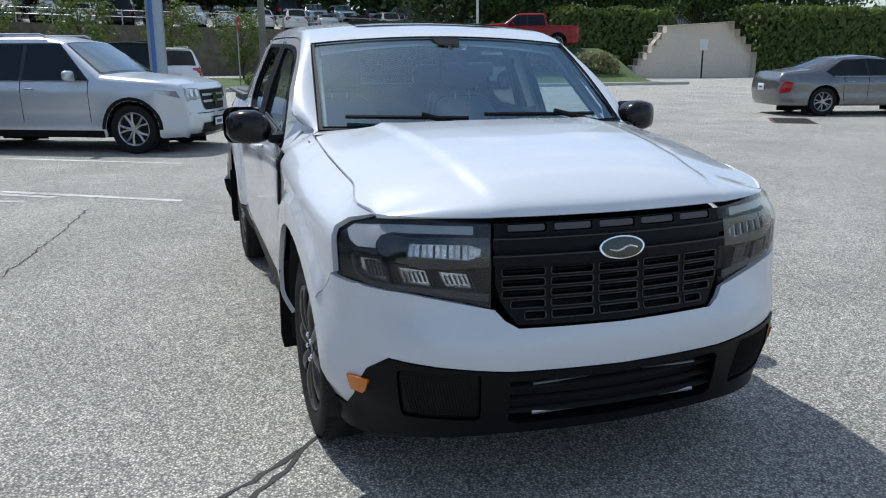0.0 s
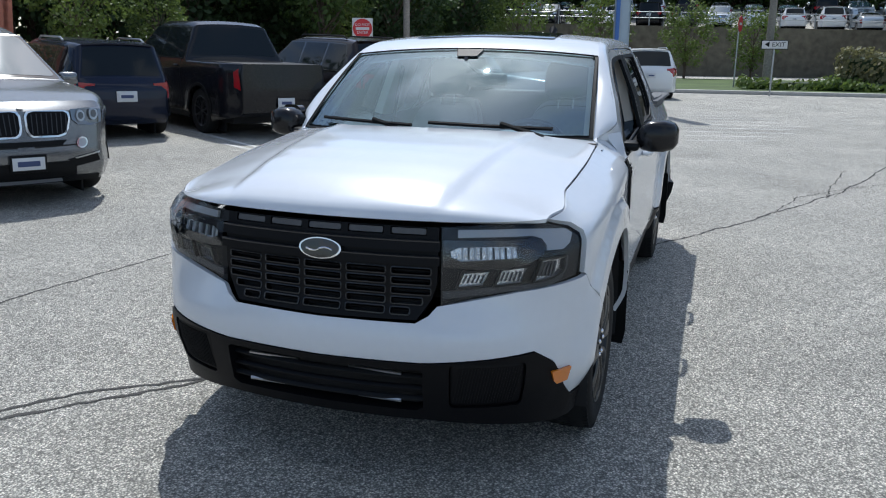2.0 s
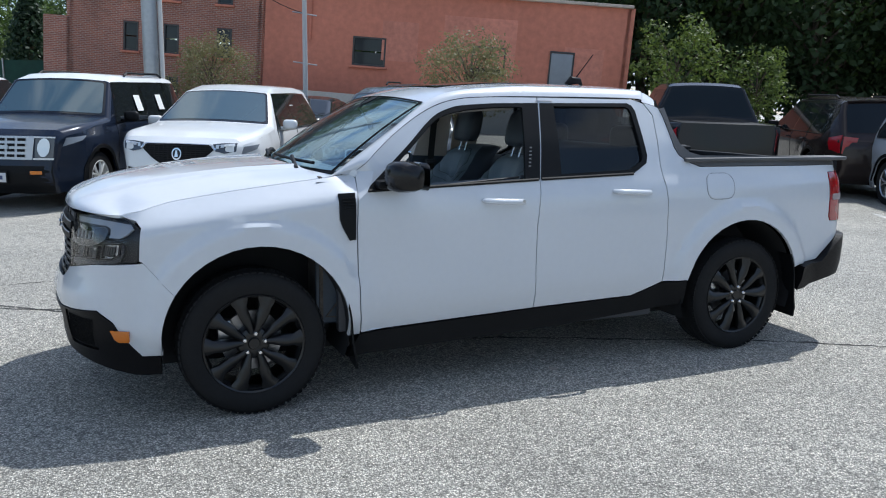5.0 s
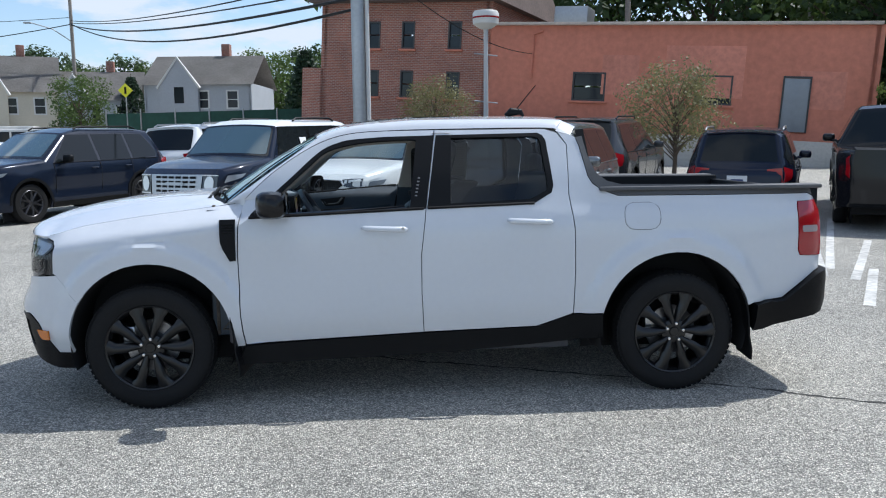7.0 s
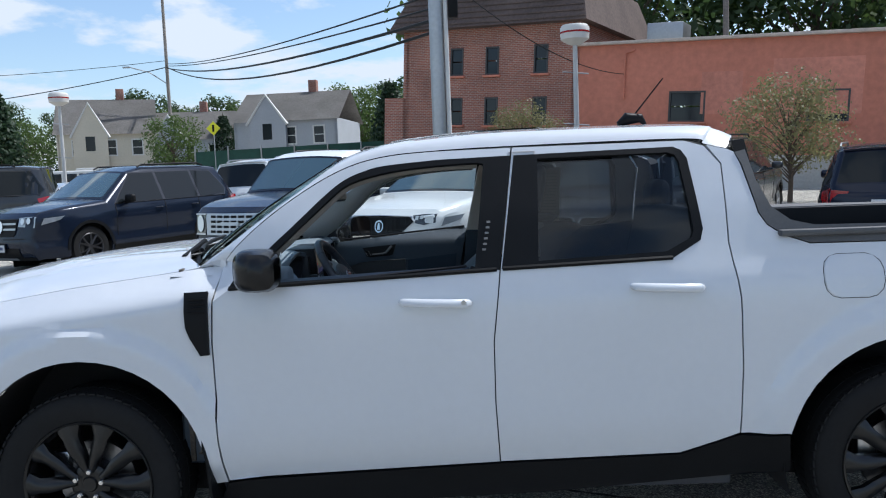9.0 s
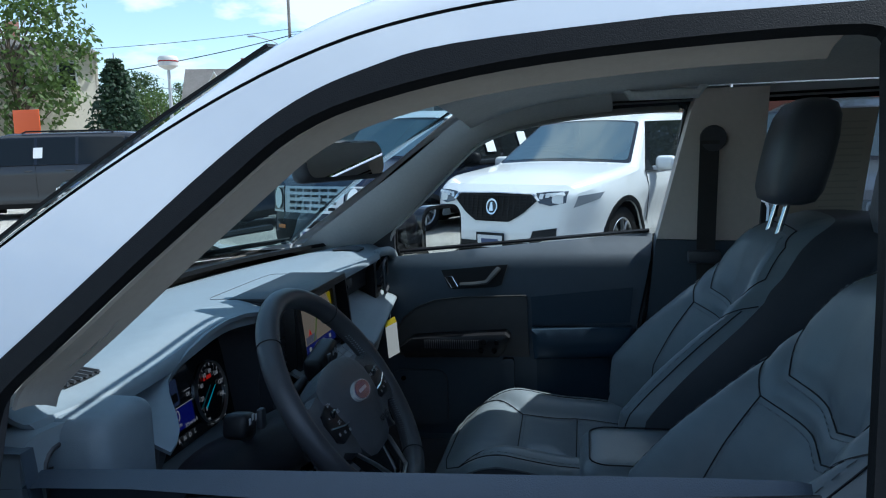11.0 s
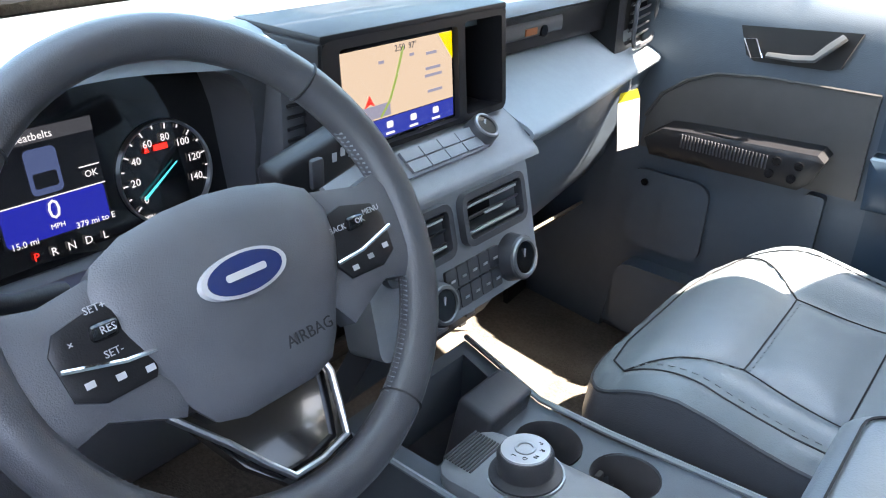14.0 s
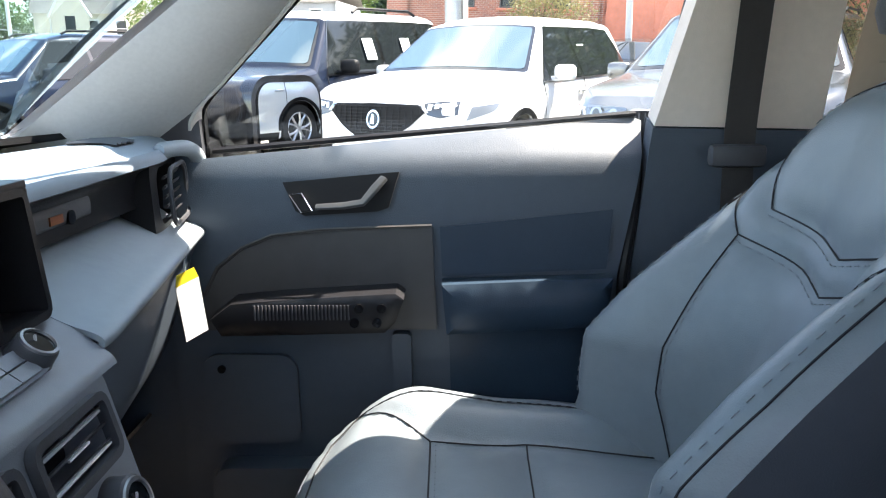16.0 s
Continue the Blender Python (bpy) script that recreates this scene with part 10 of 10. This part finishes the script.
# ---- houses ----
def house(x, y, rot, w, d, h, rise, wallm, roofm, label, z=2.6):
    hs = thing("house", Matrix.Translation((x, y, z)) @ Matrix.Rotation(rot, 4, "Z"), label, "house", "houses beyond the lot")
    bm = bmesh.new()
    panel(bm, [(-w / 2, -2), (w / 2, -2), (w / 2, h), (-w / 2, h)], lambda a, b: Vector((a, -d / 2, b)), 2, [[(u - 0.45, v - 0.7), (u + 0.45, v - 0.7), (u + 0.45, v + 0.7), (u - 0.45, v + 0.7)] for u in (-w * 0.3, w * 0.05, w * 0.33) for v in (h - 1.3,)], depth=0.2)
    part("wall", bm, wallm, hs)
    for c, q in (((w / 2, 0, h / 2 - 1), (0.2, d, h + 2)), ((-w / 2, 0, h / 2 - 1), (0.2, d, h + 2)), ((0, d / 2, h / 2 - 1), (w, 0.2, h + 2))):
        bm = bmesh.new(); box(bm, c, q); part("wall", bm, wallm, hs)
    for u in (-w * 0.3, w * 0.05, w * 0.33):
        bm = bmesh.new(); box(bm, (u, -d / 2 + 0.08, h - 1.3), (0.8, 0.04, 1.3)); wd = part("window", bm, WINGL, hs)
        bm = bmesh.new()
        panel(bm, [(u - 0.52, h - 2.07), (u + 0.52, h - 2.07), (u + 0.52, h - 0.53), (u - 0.52, h - 0.53)], lambda a, b: Vector((a, -d / 2 - 0.03, b)), 2, [[(u - 0.4, h - 1.95), (u + 0.4, h - 1.95), (u + 0.4, h - 0.65), (u - 0.4, h - 0.65)]], depth=0.06)
        part("frame", bm, WFRAMEW, wd)
        bm = bmesh.new(); box(bm, (u, -d / 2 + 0.03, h - 1.3), (0.8, 0.04, 0.06)); part("bar", bm, WFRAMEW, wd)
    bm = bmesh.new()
    e = 0.35
    vs = [bm.verts.new(p) for p in ((-w / 2 - e, -d / 2 - e, h - 0.1), (w / 2 + e, -d / 2 - e, h - 0.1), (w / 2 + e, 0, h + rise), (-w / 2 - e, 0, h + rise), (-w / 2 - e, d / 2 + e, h - 0.1), (w / 2 + e, d / 2 + e, h - 0.1))]
    for q in ((0, 1, 2, 3), (3, 2, 5, 4)):
        bm.faces.new([vs[i] for i in q])
    bmesh.ops.solidify(bm, geom=bm.faces[:], thickness=0.15)
    part("roof", bm, roofm, hs)
    # front gable
    gx, gw_ = -w * 0.16, w * 0.36
    bm = bmesh.new()
    panel(bm, [(gx - gw_ / 2, 0), (gx + gw_ / 2, 0), (gx + gw_ / 2, h - 0.2), (gx, h + rise * 0.75), (gx - gw_ / 2, h - 0.2)], lambda a, b: Vector((a, -d / 2 - 0.5, b)), 2, [[(gx - 0.4, h - 1.6), (gx + 0.4, h - 1.6), (gx + 0.4, h - 0.3), (gx - 0.4, h - 0.3)]], depth=0.5)
    part("gable", bm, wallm, hs)
    bm = bmesh.new(); box(bm, (gx, -d / 2 - 0.42, h - 0.95), (0.8, 0.04, 1.3)); part("window", bm, WINGL, hs)
    bm = bmesh.new()
    tube(bm, [(gx - gw_ / 2 - 0.2, -d / 2 - 0.55, h - 0.4), (gx, -d / 2 - 0.55, h + rise * 0.78), (gx + gw_ / 2 + 0.2, -d / 2 - 0.55, h - 0.4)], 0.12, 4)
    part("bargeboard", bm, WFRAMEW, hs)
    bm = bmesh.new(); box(bm, (w * 0.15, 0.3, h + rise + 0.3), (0.7, 0.7, 1.4), 0.03); part("chimney", bm, BRICK, hs)
    return hs


house(-14.0, 66, radians(-6), 8.6, 8, 4.6, 2.6, SIDING, GREYROOF, "pale grey clapboard house with a front gable", 1.9)
house(-33.5, 72, radians(20), 8, 8, 4.2, 3.4, CREAMW, GREYROOF, "cream house with a steep brown roof", 2.2)
house(-26.5, 75, radians(8), 8, 8, 3.6, 2.8, SIDING, GREYROOF, "white house with a grey roof", 2.2)
house(-33, 39, radians(50), 9, 8, 5.6, 1.0, CREAMW, GREYROOF, "pale two-storey house beside the road", 1.8)
# long green fence below the houses
fn = thing("screen_fence", Matrix(), "green mesh fence along the far side", "fence")
bm = bmesh.new(); panel(bm, [(-16, 2.0), (2, 2.0), (2, 3.6), (-16, 3.2)], lambda a, b: Vector((a, 44, b + 0.2)), 2, depth=0.03); part("mesh", bm, mat("green_mesh", (0.02, 0.07, 0.05), 0.8, grain=0.2), fn)
for k in range(10):
    bm = bmesh.new(); cyl(bm, (-16 + 2 * k, 43.95, 1.4), (-16 + 2 * k, 43.95, 3.7), 0.05, n=6); part("post", bm, GALV, fn)

# ---- poles, lamps, wires, signs ----
def pole(name, x, y, h, r0, r1, material, label, category, z=None, n=14):
    z = ground_z(x, y) if z is None else z
    t = thing(name, Matrix.Translation((x, y, z)), label, category)
    bm = bmesh.new(); cyl(bm, (0, 0, -0.2), (0, 0, h), r0, r1, n); part("shaft", bm, material, t)
    return t


tp = pole("utility_pole", -0.6, 17.3, 12, 0.20, 0.17, GALV, "tall galvanised steel utility pole with a conduit", "pole")
bm = bmesh.new(); cyl(bm, (0.25, -0.05, 0), (0.25, -0.05, 9), 0.06, n=10); part("conduit", bm, WFRAMEW, tp)
bm = bmesh.new(); box(bm, (0.45, 0, 5.6), (0.25, 0.25, 0.9), 0.04); part("transformer_box", bm, BLACKPL, tp)


def drumlamp(x, y, h, label):
    lp = pole("lot_lamp", x, y, h, 0.065, 0.05, mat("pale_grey_pole", (0.5, 0.5, 0.49), 0.5, grain=0.08), label, "street lamp")
    bm = bmesh.new()
    lathe(bm, [(0.0, h + 0.42), (0.27, h + 0.40), (0.31, h + 0.34), (0.31, h + 0.22), (0.30, h + 0.10), (0.14, h), (0.05, h - 0.02)], n=28)
    hd = part("lamp_head", bm, mat("lamp_white", (0.62, 0.60, 0.56), 0.5, grain=0.05), lp)
    bm = bmesh.new(); lathe(bm, [(0.315, h + 0.26), (0.32, h + 0.24), (0.315, h + 0.22)], n=28); part("lamp_band", bm, PT["red"], hd)
    for z in (h - 0.6, h - 1.7):
        bm = bmesh.new(); tube(bm, [(-0.28, 0, z + 0.03), (0.28, 0, z - 0.03)], 0.015, 5); part("banner_arm", bm, GALV, lp)
    return lp


drumlamp(2.45, 13.7, 3.9, "pale drum-headed lot lamp on a thin pole")
drumlamp(-13.2, 22.4, 4.0, "pale drum-headed lamp at the far side of the lot")
sp2 = pole("sign_pole", 19.9, 1.6, 9, 0.24, 0.22, mat("blue_grey_pole", (0.30, 0.36, 0.42), 0.4, 0.4, grain=0.05), "broad blue and silver sign column", "pole")
bm = bmesh.new(); box(bm, (-0.2, 0.1, 5), (0.06, 0.12, 8), 0.01); part("blue_stripe", bm, mat("blue_stripe", (0.05, 0.14, 0.4), 0.5), sp2)
up = pole("utility_pole", -27.5, 72, 17, 0.18, 0.13, WOODP, "leaning wooden utility pole with a street lamp arm", "pole", 2.5)
bm = bmesh.new(); tube(bm, [(0, 0, 8.5), (-1.5, -0.5, 9.6), (-3.2, -0.8, 10.1)], 0.05, 6); arm_ = part("lamp_arm", bm, GALV, up)
bm = bmesh.new(); box(bm, (-3.5, -0.85, 10.1), (0.7, 0.25, 0.15), 0.06, 3); part("lamp_head", bm, GALV, arm_)
wp = pole("utility_pole", 33, 13.5, 11, 0.17, 0.13, WOODP, "wooden utility pole at the edge of the wood", "pole")
wp2 = pole("utility_pole", 40, -3.5, 11, 0.20, 0.15, WOODP, "wooden utility pole beyond the verge", "pole", 0.5)
fl = pole("flag_pole", 34.5, -13.6, 9, 0.07, 0.05, WFRAMEW, "thin white pole on the grass bank", "pole", 0.3)
for x, y in ((24, 38), (13, 36)):
    pole("utility_pole", x, y, 10.5, 0.16, 0.13, WOODP, "wooden utility pole behind the brick building", "pole", 1.6)


def wire(a, b, sag, r=0.02):
    t = thing("overhead_wire", Matrix(), "black overhead cable strung between poles", "cable", "overhead wires")
    a, b = Vector(a), Vector(b)
    bm = bmesh.new()
    tube(bm, [a.lerp(b, i / 16) - Vector((0, 0, sag * 4 * (i / 16) * (1 - i / 16))) for i in range(17)], r, 5)
    part("strand", bm, BLACKPL, t)


wire((-27.5, 72, 12.6), (-0.6, 17.3, 5.2), 1.2, 0.045); wire((-27.5, 72, 12.7), (-0.6, 17.3, 5.8), 0.4, 0.03); wire((-27.5, 72, 12.6), (-48, 60, 8.0), 0.5, 0.04)
wire((-27.5, 72, 12.9), (-0.6, 17.3, 6.15), 0.5, 0.03); wire((-27.5, 72, 12.5), (-0.6, 17.3, 5.5), 0.7, 0.05); wire((-27.5, 72, 13.2), (-70, 66, 12.5), 0.9, 0.025); wire((-60, 44, 12), (-0.6, 17.3, 10.2), 0.8, 0.015);
wire((-60, 40, 9), (-0.6, 17.3, 8.6), 0.8, 0.02); wire((-60, 42, 10), (-0.6, 17.3, 9.2), 0.8, 0.02); wire((-0.6, 17.3, 8.2), (24, 38, 10.5), 1.0, 0.03)
wire((-0.6, 17.3, 6.8), (6.5, 28.5, 5.2), 0.6, 0.015); wire((-0.6, 17.3, 9.0), (33, 13.5, 7.2), 1.6, 0.03); wire((33, 13.5, 10.5), (40, -3.5, 11), 0.6, 0.02); wire((40, -3.5, 10.8), (60, -40, 12), 0.8, 0.02); wire((40, -3.5, 11.2), (60, -38, 13), 0.8, 0.02)


def sign(x, y, z, face, label, board):
    t = thing("road_sign", Matrix.Translation((x, y, ground_z(x, y))) @ Matrix.Rotation(face, 4, "Z"), label, "sign")
    bm = bmesh.new(); cyl(bm, (0, 0, 0), (0, 0, z), 0.035, n=8); part("post", bm, GALV, t)
    board(t, z)
    return t


def noentry(t, z):
    bm = bmesh.new(); box(bm, (-0.05, 0, z), (0.02, 0.76, 0.76), 0.01); b = part("board", bm, WFRAMEW, t)
    bm = bmesh.new(); cyl(bm, (-0.062, 0, z), (-0.068, 0, z), 0.36, n=32); part("red_disc", bm, mat("sign_red", (0.5, 0.02, 0.025), 0.5), b)
    bm = bmesh.new(); box(bm, (-0.071, 0, z), (0.006, 0.5, 0.10)); part("white_bar", bm, WFRAMEW, b)
    for zz in (z + 0.14, z - 0.14):
        text("DO NOT" if zz > z else "ENTER", 0.14, Matrix(((0, 0, -1, -0.072), (-1, 0, 0, 0), (0, 1, 0, zz), (0, 0, 0, 1))), WFRAMEW, b)


def exitsign(t, z):
    bm = bmesh.new(); box(bm, (-0.05, 0, z), (0.03, 1.0, 0.36), 0.01); b = part("board", bm, BLACKPL, t)
    bm = bmesh.new(); box(bm, (-0.068, 0, z), (0.006, 0.94, 0.30)); part("face", bm, WFRAMEW, b)
    text("\u25c4 EXIT", 0.24, Matrix(((0, 0, -1, -0.073), (-1, 0, 0, 0), (0, 1, 0, z), (0, 0, 0, 1))), BLACKPL, b)


def redsign(t, z):
    bm = bmesh.new(); cyl(bm, (-0.05, 0, z), (-0.07, 0, z), 0.38, n=8); b = part("board", bm, mat("sign_red", (0.45, 0.02, 0.03), 0.5), t)
    bm = bmesh.new(); box(bm, (-0.075, 0, z), (0.006, 0.42, 0.12)); part("white_bar", bm, WFRAMEW, b)


def yellowsign(t, z):
    bm = bmesh.new(); box(bm, (0, -0.05, z), (0.6, 0.02, 0.6), 0.01, m=Matrix.Rotation(radians(45), 4, "Y")); b = part("board", bm, mat("sign_yellow", (0.75, 0.72, 0.02), 0.5), t)
    bm = bmesh.new(); box(bm, (0, -0.065, z), (0.12, 0.006, 0.4)); part("symbol", bm, BLACKPL, b)


sign(23.6, 11.6, 2.2, radians(25), "white and red no entry sign on a post", noentry)
sign(30.2, -3.2, 2.0, radians(0), "black and white exit sign with an arrow", exitsign)
sign(36.0, -1.9, 3.0, radians(75), "red octagonal stop sign", redsign)
sign(-14.8, 44, 4.4, 0, "yellow diamond crossing sign", yellowsign)
bs = thing("orange_board", Matrix.Translation((-15.2, 18.2, 0.9)), "orange construction board on a stand", "sign")
bm = bmesh.new(); box(bm, (0, 0, 1.5), (0.8, 0.03, 0.9), 0.01); part("board", bm, mat("sign_orange", (0.8, 0.12, 0.02), 0.5), bs)
bm = bmesh.new(); cyl(bm, (0, 0.03, -0.9), (0, 0.03, 1.2), 0.03, n=8); part("stand", bm, GALV, bs)

# ---- buses behind the front row ----
BUSW = mat("bus_white", (0.62, 0.62, 0.60), 0.4, coat=0.3, grain=0.06, gscale=4)


def bus(x, y, rot, L, label, band):
    b = thing("minibus", Matrix.Translation((x, y, ground_z(x, y))) @ Matrix.Rotation(rot, 4, "Z"), label, "bus", "buses behind the lot")
    bm = bmesh.new(); box(bm, (0, 0, 1.55), (L, 2.3, 2.1), 0.16, 3); part("body", bm, BUSW, b)
    for s in (1, -1):
        for k in range(int(L / 1.3)):
            bm = bmesh.new(); box(bm, (-L / 2 + 0.95 + 1.25 * k, -s * 1.15, 1.95), (1.1, 0.03, 0.8), 0.02); part("window", bm, WINGL, b)
        bm = bmesh.new(); box(bm, (0, -s * 1.152, 1.25), (L - 0.5, 0.02, 0.18)); part("side_band", bm, band, b)
        for c in (-L / 2 + 1.2, L / 2 - 1.6):
            bm = bmesh.new(); cyl(bm, (c, -s * 0.9, 0.42), (c, -s * 1.17, 0.42), 0.42, n=24); wv = part("wheel", bm, RUBBER, b)
            bm = bmesh.new(); cyl(bm, (c, -s * 1.17, 0.42), (c, -s * 1.18, 0.42), 0.24, n=20); part("rim", bm, RIMSIL, wv)
    bm = bmesh.new(); box(bm, (-L / 2 - 0.01, 0, 1.9), (0.04, 1.9, 0.85), 0.02); part("windscreen", bm, WINGL, b)
    bm = bmesh.new(); box(bm, (L / 2 + 0.01, 0, 1.9), (0.04, 1.6, 0.75), 0.02); part("rear_window", bm, WINGL, b)
    bm = bmesh.new(); box(bm, (0.5, 0, 2.68), (L * 0.4, 1.6, 0.22), 0.08, 3); part("roof_pod", bm, BUSW, b)
    return b


bus(-30, 62, radians(4), 11, "white city bus on the road", mat("band_grey", (0.1, 0.1, 0.1), 0.4))
